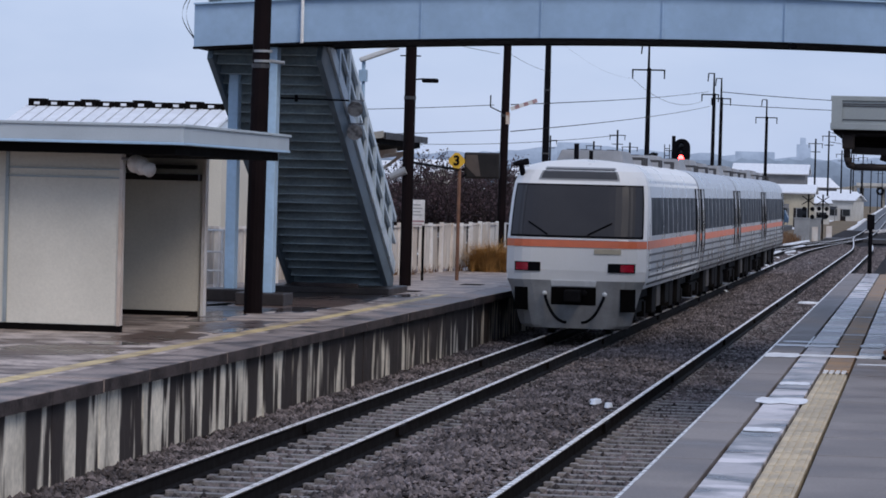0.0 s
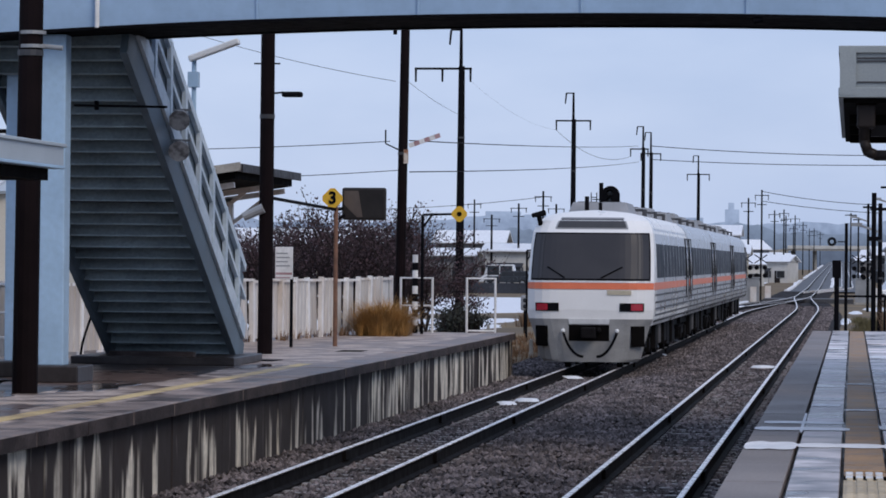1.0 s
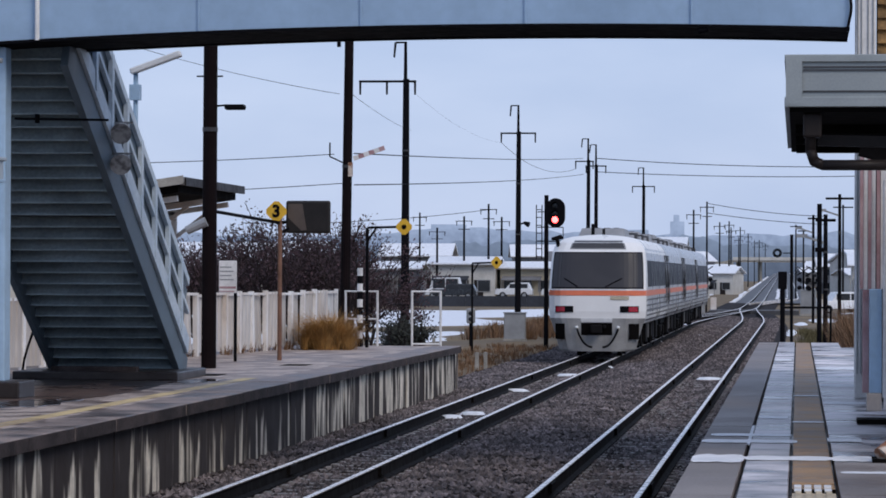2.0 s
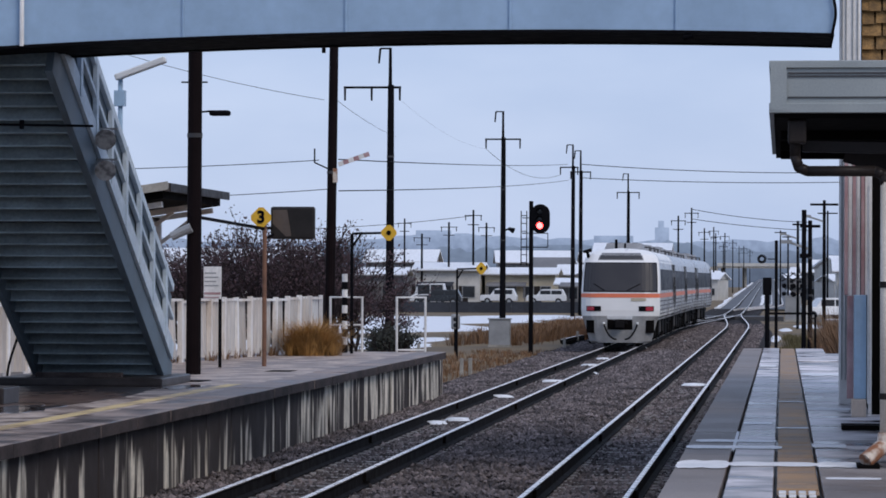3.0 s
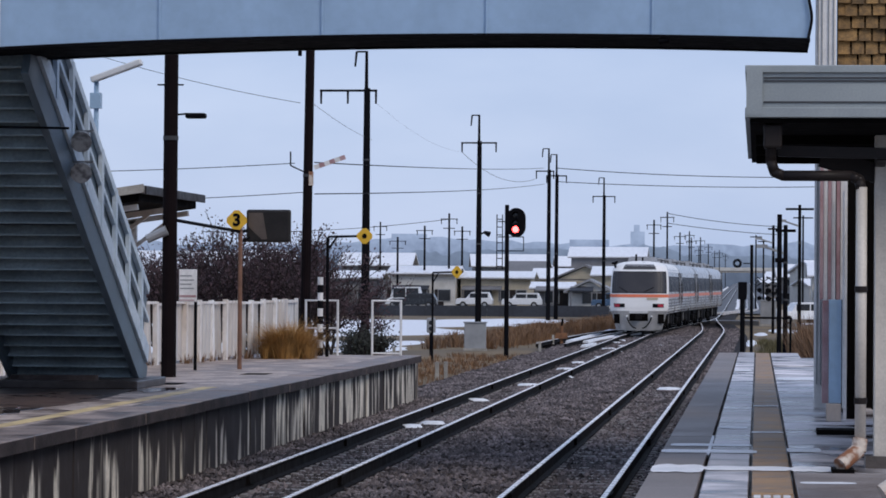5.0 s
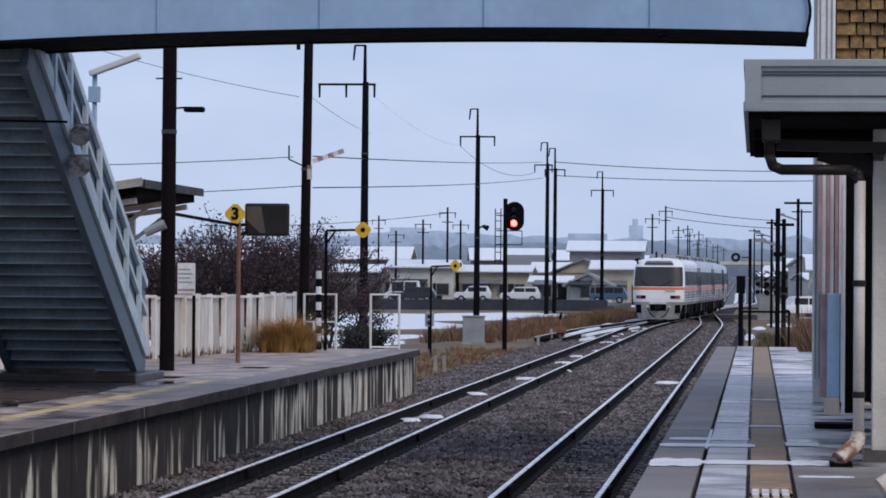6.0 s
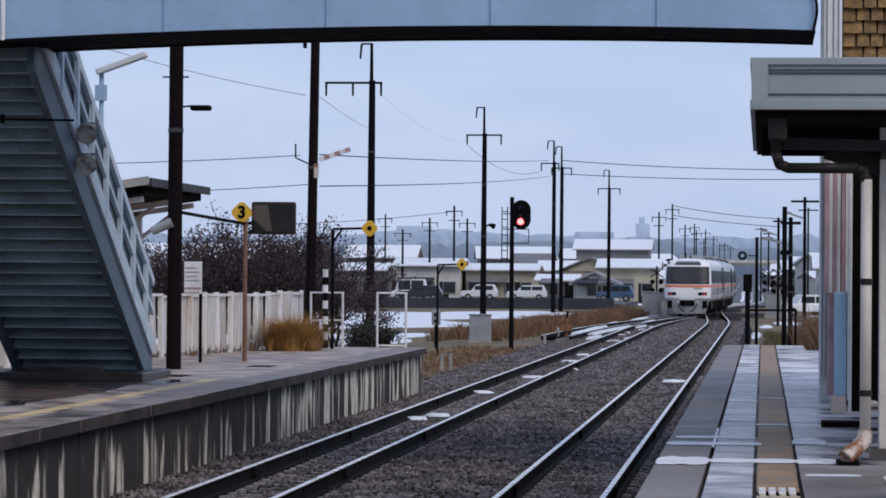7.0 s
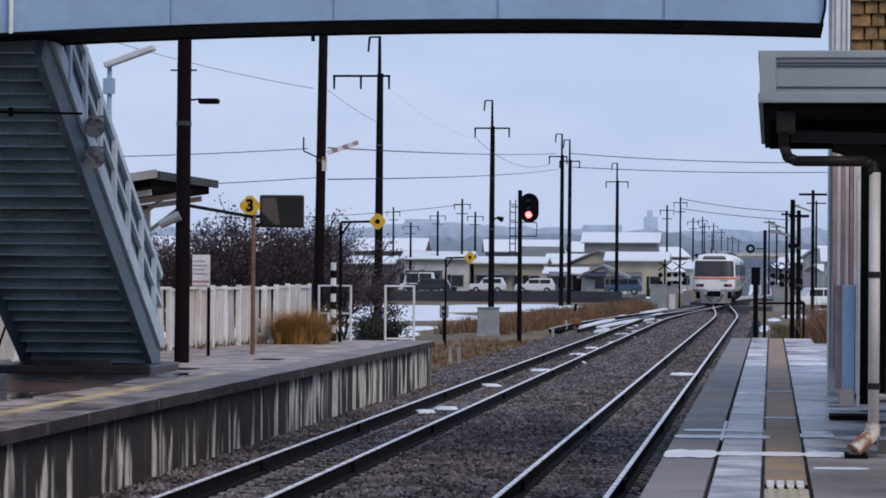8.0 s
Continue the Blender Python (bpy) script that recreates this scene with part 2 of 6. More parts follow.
M["dark_green"] = material("dark_green", (0.028, 0.032, 0.024), 0.9, vary=0.5, scale=3, each=0.5)
M["green_grass"] = material("green_grass", (0.115, 0.10, 0.045), 0.9, vary=0.4, scale=1.0, each=0.4)
M["glass_dark"] = material("glass_dark", (0.022, 0.025, 0.03), 0.12, vary=0.2, scale=1.0, local=True)
M["orange_stripe"] = material("orange_stripe", (0.80, 0.205, 0.10), 0.4, vary=0.08, local=True)
M["groove"] = material("groove", (0.045, 0.045, 0.05), 0.5, vary=0.2, local=True)
M["roof_grey"] = material("roof_grey", (0.30, 0.31, 0.33), 0.6, vary=0.25, scale=2, local=True)
M["underfloor"] = material("underfloor", (0.013, 0.012, 0.013), 0.8, vary=0.4, scale=3, local=True, spec=0.06)
M["underfloor_pale"] = material("underfloor_pale", (0.14, 0.13, 0.125), 0.75, vary=0.4, scale=3, local=True, spec=0.1)
M["apron_grey"] = material("apron_grey", (0.37, 0.37, 0.37), 0.45, vary=0.25, scale=3, local=True)
M["house_white"] = material("house_white", (0.60, 0.59, 0.56), 0.8, vary=0.2, scale=0.5, fine=5)
M["house_beige"] = material("house_beige", (0.48, 0.43, 0.33), 0.8, vary=0.2, scale=0.5, fine=5, local=True)
M["house_grey"] = material("house_grey", (0.20, 0.20, 0.21), 0.8, vary=0.25, scale=0.5, fine=5)
M["wall_dark"] = material("wall_dark", (0.055, 0.062, 0.078), 0.8, vary=0.3, scale=0.4, fine=4, spec=0.2)
M["tyre"] = material("tyre", (0.015, 0.015, 0.016), 0.8, spec=0.2)
M["car_white"] = material("car_white", (0.70, 0.71, 0.72), 0.25, vary=0.05, local=True)
M["car_dark"] = material("car_dark", (0.03, 0.034, 0.04), 0.25, vary=0.1)
M["car_blue"] = material("car_blue", (0.06, 0.11, 0.19), 0.25, vary=0.1)
M["road"] = material("road", (0.07, 0.07, 0.075), 0.6, vary=0.3, scale=0.5, fine=12)


M["side_glass"] = material("side_glass", (0.040, 0.048, 0.064), 0.45, vary=0.3, scale=1.5, local=True, spec=0.02)
M["windscreen"] = material("windscreen", (0.045, 0.045, 0.052), 0.4, vary=0.15, scale=1.0, local=True, spec=0.22)


def streaked(name, clean, soot, y_coarse, y_fine):
    """Concrete washed clean in narrow vertical runs between bands of soot."""
    m = material(name, clean, 0.85, vary=0.3, scale=2.0, fine=14, bump=0.2, spec=0.2)
    n, l = m.node_tree.nodes, m.node_tree.links
    bsdf = n["Principled BSDF"]
    base = bsdf.inputs["Base Color"].links[0].from_socket
    geo = n.new("ShaderNodeNewGeometry")

    def runs(sy, sz, seed, low, high, bias=None):
        mp = n.new("ShaderNodeMapping")
        mp.inputs["Scale"].default_value = (0.01, sy, sz)
        mp.inputs["Location"].default_value = (seed, seed, 0)
        l.new(geo.outputs["Position"], mp.inputs["Vector"])
        no = n.new("ShaderNodeTexNoise")
        no.inputs["Scale"].default_value, no.inputs["Detail"].default_value = 1.0, 3
        l.new(mp.outputs["Vector"], no.inputs["Vector"])
        rg = n.new("ShaderNodeMapRange")
        rg.inputs["From Min"].default_value, rg.inputs["From Max"].default_value = low, high
        if bias is None:
            l.new(no.outputs["Fac"], rg.inputs["Value"])
        else:
            su = n.new("ShaderNodeMath")
            su.operation = "SUBTRACT"
            l.new(no.outputs["Fac"], su.inputs[0])
            l.new(bias, su.inputs[1])
            l.new(su.outputs["Value"], rg.inputs["Value"])
        return rg.outputs["Result"]

    # soot hangs from under the coping in drips of uneven length
    sep = n.new("ShaderNodeSeparateXYZ")
    l.new(geo.outputs["Position"], sep.inputs["Vector"])
    drip = n.new("ShaderNodeMath")
    drip.operation = "MULTIPLY_ADD"
    drip.inputs[1].default_value = 0.9
    l.new(runs(2.6, 0.02, 5.3, 0.30, 0.70), drip.inputs[0])
    l.new(sep.outputs["Z"], drip.inputs[2])
    fall = n.new("ShaderNodeMapRange")
    fall.inputs["From Min"].default_value, fall.inputs["From Max"].default_value = 1.20, 1.02
    washed = n.new("ShaderNodeMath")
    washed.operation = "MULTIPLY"
    mul = n.new("ShaderNodeMath")
    mul.operation = "MULTIPLY"
    # the middle stretch of the wall, past the stairs, is the sootiest
    off = n.new("ShaderNodeMath")
    off.operation = "SUBTRACT"
    off.inputs[1].default_value = 40.0
    l.new(sep.outputs["Y"], off.inputs[0])
    away = n.new("ShaderNodeMath")
    away.operation = "ABSOLUTE"
    l.new(off.outputs["Value"], away.inputs[0])
    sooty = n.new("ShaderNodeMapRange")
    sooty.inputs["From Min"].default_value, sooty.inputs["From Max"].default_value = 8, 16
    sooty.inputs["To Min"].default_value, sooty.inputs["To Max"].default_value = 0.060, -0.012
    l.new(away.outputs["Value"], sooty.inputs["Value"])
    lower = n.new("ShaderNodeMath")
    lower.operation = "MULTIPLY_ADD"
    lower.inputs[1].default_value = 5.5
    l.new(sooty.outputs["Result"], lower.inputs[0])
    l.new(drip.outputs["Value"], lower.inputs[2])
    l.new(lower.outputs["Value"], fall.inputs["Value"])
    l.new(runs(y_coarse, 0.12, 3.1, 0.43, 0.49, sooty.outputs["Result"]), mul.inputs[0])
    l.new(runs(y_fine, 0.55, 7.7, 0.45, 0.53), mul.inputs[1])
    mx = n.new("ShaderNodeMix")
    mx.data_type = "RGBA"
    mx.inputs["A"].default_value = (*soot, 1)
    l.new(mul.outputs["Value"], washed.inputs[0])
    l.new(fall.outputs["Result"], washed.inputs[1])
    l.new(washed.outputs["Value"], mx.inputs["Factor"])
    l.new(base, mx.inputs["B"])
    l.new(mx.outputs["Result"], bsdf.inputs["Base Color"])
    return m


M["streaked_wall"] = streaked("streaked_wall", (0.88, 0.81, 0.69), (0.044, 0.036, 0.035), 1.15, 3.5)


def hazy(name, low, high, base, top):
    """Far land and town: a plain glow with the haze of distance in its colour."""
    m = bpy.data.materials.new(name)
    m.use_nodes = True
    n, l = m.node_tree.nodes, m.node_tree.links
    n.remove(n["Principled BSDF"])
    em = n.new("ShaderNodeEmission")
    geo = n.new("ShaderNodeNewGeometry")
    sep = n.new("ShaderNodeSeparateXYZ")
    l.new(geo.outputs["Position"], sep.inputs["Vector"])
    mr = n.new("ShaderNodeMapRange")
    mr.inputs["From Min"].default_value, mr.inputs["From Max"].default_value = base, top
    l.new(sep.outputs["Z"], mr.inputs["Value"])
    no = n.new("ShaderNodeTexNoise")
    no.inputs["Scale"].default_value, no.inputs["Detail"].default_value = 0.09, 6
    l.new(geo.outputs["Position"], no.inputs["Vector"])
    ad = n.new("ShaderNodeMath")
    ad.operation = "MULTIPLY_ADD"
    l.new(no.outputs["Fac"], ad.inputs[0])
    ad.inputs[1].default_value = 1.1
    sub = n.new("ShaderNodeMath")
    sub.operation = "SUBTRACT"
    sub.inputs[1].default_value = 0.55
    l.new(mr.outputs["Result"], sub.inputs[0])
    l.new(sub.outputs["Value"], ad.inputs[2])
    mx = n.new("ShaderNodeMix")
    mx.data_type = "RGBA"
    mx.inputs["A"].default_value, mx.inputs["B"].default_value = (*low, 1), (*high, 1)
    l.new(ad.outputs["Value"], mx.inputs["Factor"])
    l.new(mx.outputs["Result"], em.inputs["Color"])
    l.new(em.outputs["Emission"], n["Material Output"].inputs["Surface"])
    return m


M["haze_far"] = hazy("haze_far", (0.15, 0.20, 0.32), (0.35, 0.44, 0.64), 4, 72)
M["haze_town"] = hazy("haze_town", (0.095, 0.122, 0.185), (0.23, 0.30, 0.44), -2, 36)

# ---------------------------------------------------------------- ground, water-worn fields, snow
bm = B()
box(bm, -3000, 3000, -200, 4200, GROUND - 1, GROUND)
solid("ground", bm, M["field"], "flat winter field of dry brown grass", "ground", "structure")


def bed(xs0, xs1, y0, y1, step):
    """The raised bed of crushed stone between two edges."""
    bm = B()
    prev = None
    y = y0
    while y <= y1:
        a, b = xs0(y), xs1(y)
        row = [bm.verts.new(v) for v in ((a - 1.2 * rise(y), y, GROUND - 0.05), (a + 0.35, y, -0.23 + rise(y)), (b - 0.35, y, -0.23 + rise(y)), (b + 1.2 * rise(y), y, GROUND - 0.05))]
        if prev:
            for i in range(3):
                bm.faces.new((prev[i], prev[i + 1], row[i + 1], row[i]))
        prev = row
        y += step
    return bm


bm = bed(lambda y: -7.6 if y < 72 else main_x(y) - 3.1, lambda y: -0.55 if y < 75 else max(loop_x(y), main_x(y)) + 1.9, -45, 300, 5)
solid("ballast_bed", bm, M["ballast"], "dark grey crushed stone track bed", "ballast", "structure")


bm = B()
prev = None
for y in range(290, 1201, 10):
    c, h = main_x(y), rise(y)
    row = [bm.verts.new(v) for v in ((c - 2.2 - 0.7 * h, y, GROUND - 0.05), (c - 2.0, y, -0.18 + h), (c + 5.2, y, -0.18 + h), (c + 5.4 + 0.7 * h, y, GROUND - 0.05))]
    if prev:
        for i in range(3):
            bm.faces.new((prev[i], prev[i + 1], row[i + 1], row[i]))
    prev = row
solid("embankment", bm, M["road"], "low grey embankment carrying the far line", "embankment", "structure")


def scatter_stones(n, y0, y1):
    """Loose stones as small eight-sided lumps, in one mesh."""
    rng = np.random.default_rng(4)
    y = y0 + (y1 - y0) * rng.random(n) ** 1.5
    r = rng.random(n)
    x = np.where(y > 72, -9.4 + 8.45 * r, -7.45 + 6.5 * r)
    keep = np.ones(n, bool)
    for c in (-5.68, -2.25):
        for o in (-0.565, 0.565):
            keep &= np.abs(x - c - o) > 0.085
        inner = np.abs(x - c) < 1.0
        keep &= ~(inner & (np.mod(y - 6.0 + 0.11, 0.61) < 0.22) & (rng.random(n) < np.where(y < 31, 0.95, 0.40)))
    lo = np.array([main_x(v) - 2.6 - 0.5 * noise.noise(Vector((v * 0.2, 3, 0))) for v in y])
    keep &= x > np.where(y > 72, lo, -8)
    x, y = x[keep], y[keep]
    k = len(x)
    unit = np.array([(1, 0, 0), (-1, 0, 0), (0, 1, 0), (0, -1, 0), (0, 0, 1), (0, 0, -1)], float)
    size = (rng.uniform(0.018, 0.056, k) * (1 + np.clip((y - 60) / 130, 0, 1)))[:, None, None]
    v = unit[None] * size * rng.uniform(0.6, 1.3, (k, 6, 1)) + rng.normal(0, 0.006, (k, 6, 3))
    ang = rng.uniform(0, 6.28, k)
    ca, sa = np.cos(ang)[:, None], np.sin(ang)[:, None]
    vx, vy = v[..., 0] * ca - v[..., 1] * sa, v[..., 0] * sa + v[..., 1] * ca
    hump = 0.10 * np.exp(-((x + 3.95) / 0.7) ** 2)
    v = np.stack([vx + x[:, None], vy + y[:, None], v[..., 2] * 0.8 + (-0.228 + hump + rng.uniform(-0.01, 0.02, k))[:, None]], -1)
    faces = np.array([(0, 2, 4), (2, 1, 4), (1, 3, 4), (3, 0, 4), (2, 0, 5), (1, 2, 5), (3, 1, 5), (0, 3, 5)])
    f = (faces[None] + 6 * np.arange(k)[:, None, None]).reshape(-1, 3)
    me = bpy.data.meshes.new("ballast_stones")
    me.from_pydata(v.reshape(-1, 3).tolist(), [], f.tolist())
    me.materials.append(M["stone"])
    return tagged(new("ballast_stones", me), "loose dark grey ballast stones", "gravel", kind="stuff")


scatter_stones(150000, 6, 190)


# ---------------------------------------------------------------- tracks
def track(name, line, y0, y1, label, sleepers_to):
    t = thing(name, pose(0, 0, 0), label, "railway track", kind="structure")
    ys = list(range(y0, 140, 20)) + list(range(140, min(y1, 320), 5)) + list(range(320, y1 + 1, 40))
    ys = [y for y in ys if y <= y1]
    foot = [(-0.075, -0.205), (0.075, -0.205), (0.075, -0.175), (0.014, -0.155), (0.014, -0.05), (0.033, -0.03), (0.033, -0.012),
            (-0.033, -0.012), (-0.033, -0.03), (-0.014, -0.05), (-0.014, -0.155), (-0.075, -0.175)]
    head = [(-0.031, -0.012), (0.031, -0.012), (0.031, -0.004), (0.026, 0), (-0.026, 0), (-0.031, -0.004)]
    for o in (-0.565, 0.565):
        path = [(line(y) + o, y, rise(y)) for y in ys]
        bm = B()
        sweep(bm, foot, path)
        r = part("rail", bm, M["rail_web"], t, "dark rusty steel rail")
        bm = B()
        sweep(bm, head, path)
        part("rail_head", bm, M["rail_top"], r, "polished running surface")
    bm = B()
    box(bm, -0.98, 0.98, -0.095, 0.095, -0.33, -0.138)
    for o in (-0.565, 0.565):
        box(bm, o - 0.16, o + 0.16, -0.088, 0.088, -0.14, -0.12)
    me = finish(bm, "sleeper", M["sleeper"])
    y = 6.0
    while y < sleepers_to:
        s = new("sleeper", me)
        s.parent = t
        s.location = (line(y), y, random.uniform(-0.004, 0.004) - 0.055 - (0.0 if y < 33 else 0.02))
        y += 0.61
    # fishplates at the joints
    bm = B()
    for o in (-0.6, -0.53, 0.53, 0.6):
        box(bm, o - 0.022, o + 0.022, -0.30, 0.30, -0.125, -0.02)
    plate = finish(bm, "fishplate", M["rail_web"])
    for y in (12.5, 25.5, 37.5, 50.0, 62.5, 75.0, 87.5, 112.5):
        s = new("fishplate", plate)
        s.parent = t
        s.location = (line(y), y + random.uniform(-2, 2), 0)
    return t


track("track_1", main_x, -45, 1200, "straight main track with shiny worn rails", 92)
track("track_2", loop_x, -45, 236, "platform loop track with shiny worn rails", 84)


def siding_x(y):
    return main_x(y) - 2.5 * (1 - ease(125, 222, y))


t3 = thing("track_3", pose(0, 0, 0), "short siding turnout with snow between its rails", "railway track", kind="structure")
for o in (-0.565, 0.565):
    bm = B()
    way = [(siding_x(y) + o, y, -0.004) for y in range(128, 221, 4)]
    sweep(bm, [(-0.05, -0.15), (0.05, -0.15), (0.05, -0.012), (-0.05, -0.012)], way)
    r = part("rail", bm, M["rail_web"], t3, "dark rusty steel rail")
    bm = B()
    sweep(bm, [(-0.033, -0.012), (0.033, -0.012), (0.033, 0), (-0.033, 0)], way)
    part("rail_head", bm, M["rail_top"], r, "polished running surface")
for i in range(11):
    y = 133 + 1.7 * i
    bm = B()
    w = siding_x(y) - main_x(y)
    box(bm, main_x(y) + w - 0.95 + 0.25 * noise.noise(Vector((i, 2, 0))), main_x(y) + w + 1.0, y - 0.11, y + 0.11, -0.30, -0.165)
    part("turnout_timber", bm, M["underfloor"], t3, "black tarred turnout timber")



def second_x(y):
    return main_x(y) + 3.3 * ease(262, 330, y)


t4 = thing("track_4", pose(0, 0, 0), "second track of the far line with shiny rails", "railway track", kind="structure")
for o in (-0.565, 0.565):
    bm = B()
    sweep(bm, [(-0.04, -0.15), (0.04, -0.15), (0.04, 0), (-0.04, 0)], [(second_x(y) + o, y, rise(y) - 0.004) for y in range(270, 1190, 10)])
    part("rail", bm, M["rail_top"], t4)

# drifts of snow lying along the turnout and beside the rails
def drift(name, pts, r, seed, label="thin patch of white snow"):
    rng = random.Random(seed)
    bm = B()
    for x, y, z, a, b in pts:
        n = 14
        mid = bm.verts.new((x, y, z + 0.065))
        ring, dome = [], []
        for i in range(n):
            k = rng.uniform(0.75, 1.1)
            p, q = a * k * cos(2 * pi * i / n), b * k * sin(2 * pi * i / n)
            ring.append(bm.verts.new((x + p, y + q, z)))
            dome.append(bm.verts.new((x + 0.8 * p, y + 0.8 * q, z + 0.05 * rng.uniform(0.7, 1.2))))
        for i in range(n):
            j = (i + 1) % n
            bm.faces.new((ring[i], ring[j], dome[j], dome[i]))
            bm.faces.new((mid, dome[i], dome[j]))
    return solid(name, bm, M["snow"], label, "snow", "stuff", smooth=True)


for x0, a, x1, b, w in ((-8.07, 139, -7.85, 174, 0.17), (-7.35, 138, -6.15, 183, 0.15), (-6.55, 150, -5.95, 164, 0.08), (-6.9, 128, -6.75, 134, 0.12), (-7.4, 186, -6.7, 206, 0.15)):
    bm = B()
    ys = [a + (b - a) * i / 24 for i in range(25)]
    sweep(bm, [(-w, 0), (w, 0), (w * 0.7, 0.09), (-w * 0.7, 0.09)], [(x0 + (x1 - x0) * i / 24 + 0.09 * noise.noise(Vector((y * 0.35, x0, 0))), y, -0.16) for i, y in enumerate(ys)])
    solid("snow_patch", bm, M["snow"], "snow lying along the rails of the turnout", "snow", "stuff")
drift("snow_patch", [(main_x(y) + random.uniform(-0.5, 0.5), y, -0.20, random.uniform(0.20, 0.32), 0.16) for y in (56.6, 58, 69.7, 80.5, 87.5, 96, 104, 112, 121, 127, 133, 140, 146, 155, 163)], 1, 5, "small clots of snow between the rails")
drift("snow_patch", [(-3.95, 131, -0.14, 0.12, 0.9), (-3.45, 31.0, -0.14, 0.09, 0.35), (-3.2, 30.3, -0.14, 0.07, 0.2), (-2.1, 77, -0.15, 0.34, 0.2), (-1.2, 26, -0.16, 0.07, 0.5)], 1, 6, "small clots of snow on the ballast")
drift("snow_field", [(-22, 175, GROUND, 8, 20), (-17, 140, GROUND, 2.6, 9), (-15.4, 128, GROUND, 1.6, 7), (-30, 215, GROUND, 16, 25), (-13.5, 100, GROUND, 2.2, 7),
                     (-18, 228, GROUND, 6, 18), (-55, 190, GROUND, 20, 40), (-26, 120, GROUND, 8, 24), (-11.5, 84, GROUND, 1.2, 5)], 1, 8, "snow lying on the field beside the line")
for o, a, b in ((-2.35, 300, 420), (-2.3, 440, 640), (1.65, 330, 470), (1.7, 500, 760), (5.6, 300, 390), (5.7, 420, 600), (-2.4, 690, 900)):
    bm = B()
    sweep(bm, [(-0.28, -0.3), (0.26, -0.3), (0.16, 0.03), (-0.18, 0.03)], [(main_x(y) + o + 0.25 * noise.noise(Vector((y * 0.08, o, 0))), y, rise(y) - 0.17) for y in range(a, b, 10)])
    solid("snow_patch", bm, M["slush"], "snow lying along the shoulder of the far line", "snow", "stuff")
drift("snow_field", [(-14, 320, GROUND, 4, 30), (-20, 420, GROUND, 9, 60), (-30, 600, GROUND, 20, 90), (12, 350, GROUND, 6, 40), (16, 470, GROUND, 9, 70), (14, 640, GROUND, 12, 80)], 1, 19, "snow lying on the fields along the far line")
drift("snow_field", [(-15.4 + 0.75 * k, 83 + 2.0 * (k % 3), 1.05 + 0.3 * (k % 2) - 1.37, 0.5, 1.6) for k in range(7)], 1, 23, "snow lying on the ground under the trees")
drift("snow_field", [(1.6, 190, GROUND, 1.0, 9), (0.2, 176, GROUND, 0.4, 6), (-0.25, 100, GROUND, 0.25, 8), (-0.3, 150, GROUND, 0.3, 9), (8, 230, GROUND, 6, 12)], 1, 9, "snow lying beside the loop track")

# ---------------------------------------------------------------- western platform
pw = thing("platform_west", pose(0, 0, 0), "low concrete platform with a wet stained top", "platform", kind="structure")
WX, WZ = -7.33, 0.77
bm = B()
box(bm, -14.5, WX - 0.17, -45, 70.5, GROUND - 0.1, WZ - 0.15)
part("core", bm, M["concrete_dark"], pw)
bm = B()
box(bm, -14.5, WX - 0.62, -45, 70.3, WZ - 0.15, WZ - 0.006)
part("paving", bm, M["asphalt_wet"], pw, "wet brown asphalt surface")
bm = B()
box(bm, -0.31, 0.31, 0.01, 1.99, -0.15, 0)
me = finish(bm, "coping_slab", M["coping_top"], bevel=0.012)
# Thin darker strip over the front face of each coping slab.
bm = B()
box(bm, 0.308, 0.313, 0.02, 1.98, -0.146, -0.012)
face_strip = finish(bm, "stained_face", M["coping"])
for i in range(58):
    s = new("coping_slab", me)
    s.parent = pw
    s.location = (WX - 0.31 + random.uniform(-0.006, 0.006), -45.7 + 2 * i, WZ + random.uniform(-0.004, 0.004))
    f = new("stained_face", face_strip)
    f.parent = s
bm = B()
box(bm, -0.02, 0.02, 0.008, 0.942, -1.0, -0.17)
panel = finish(bm, "wall_panel", M["streaked_wall"], bevel=0.008)
for i in range(82):
    s = new("wall_panel", panel.copy() if i % 6 == 0 else panel)
    s.parent = pw
    s.location = (WX - 0.15 + random.uniform(-0.008, 0.008), -7 + 0.95 * i, WZ)
bm = B()
box(bm, -14.5, WX - 0.12, 70.52, 70.62, GROUND, WZ - 0.02)
part("end_wall", bm, M["concrete_dark"], pw)
for x, y in ((-8.75, 46.2), (-9.1, 49.3), (-8.6, 55.0)):
    bm = B()
    box(bm, x - 0.22, x + 0.22, y - 0.45, y + 0.45, WZ - 0.012, WZ - 0.001)
    part("drain_cover", bm, M["underside"], pw, "dark drain cover")
bm = B()
for y in range(-10, 48, 2):
    box(bm, -8.31 + random.uniform(-0.01, 0.01), -8.10, y + 0.02, y + 1.98, WZ - 0.006, WZ - 0.001)
part("yellow_line", bm, M["yellow_line"], pw, "worn yellow safety line")

M["puddle"] = material("puddle", (0.075, 0.052, 0.045), 0.14, vary=0.3, scale=1.5, fine=8, bump=0.02)
# Soaked ground and the shade under bridge and stairs in one dark colour.
M["wet_shade"] = material("wet_shade", (0.050, 0.042, 0.042), 0.40, vary=0.45, scale=1.5, fine=14, bump=0.1, spec=0.35)
M["brown_wet"] = material("brown_wet", (0.155, 0.098, 0.076), 0.34, vary=0.45, scale=1.8, fine=14, bump=0.1)


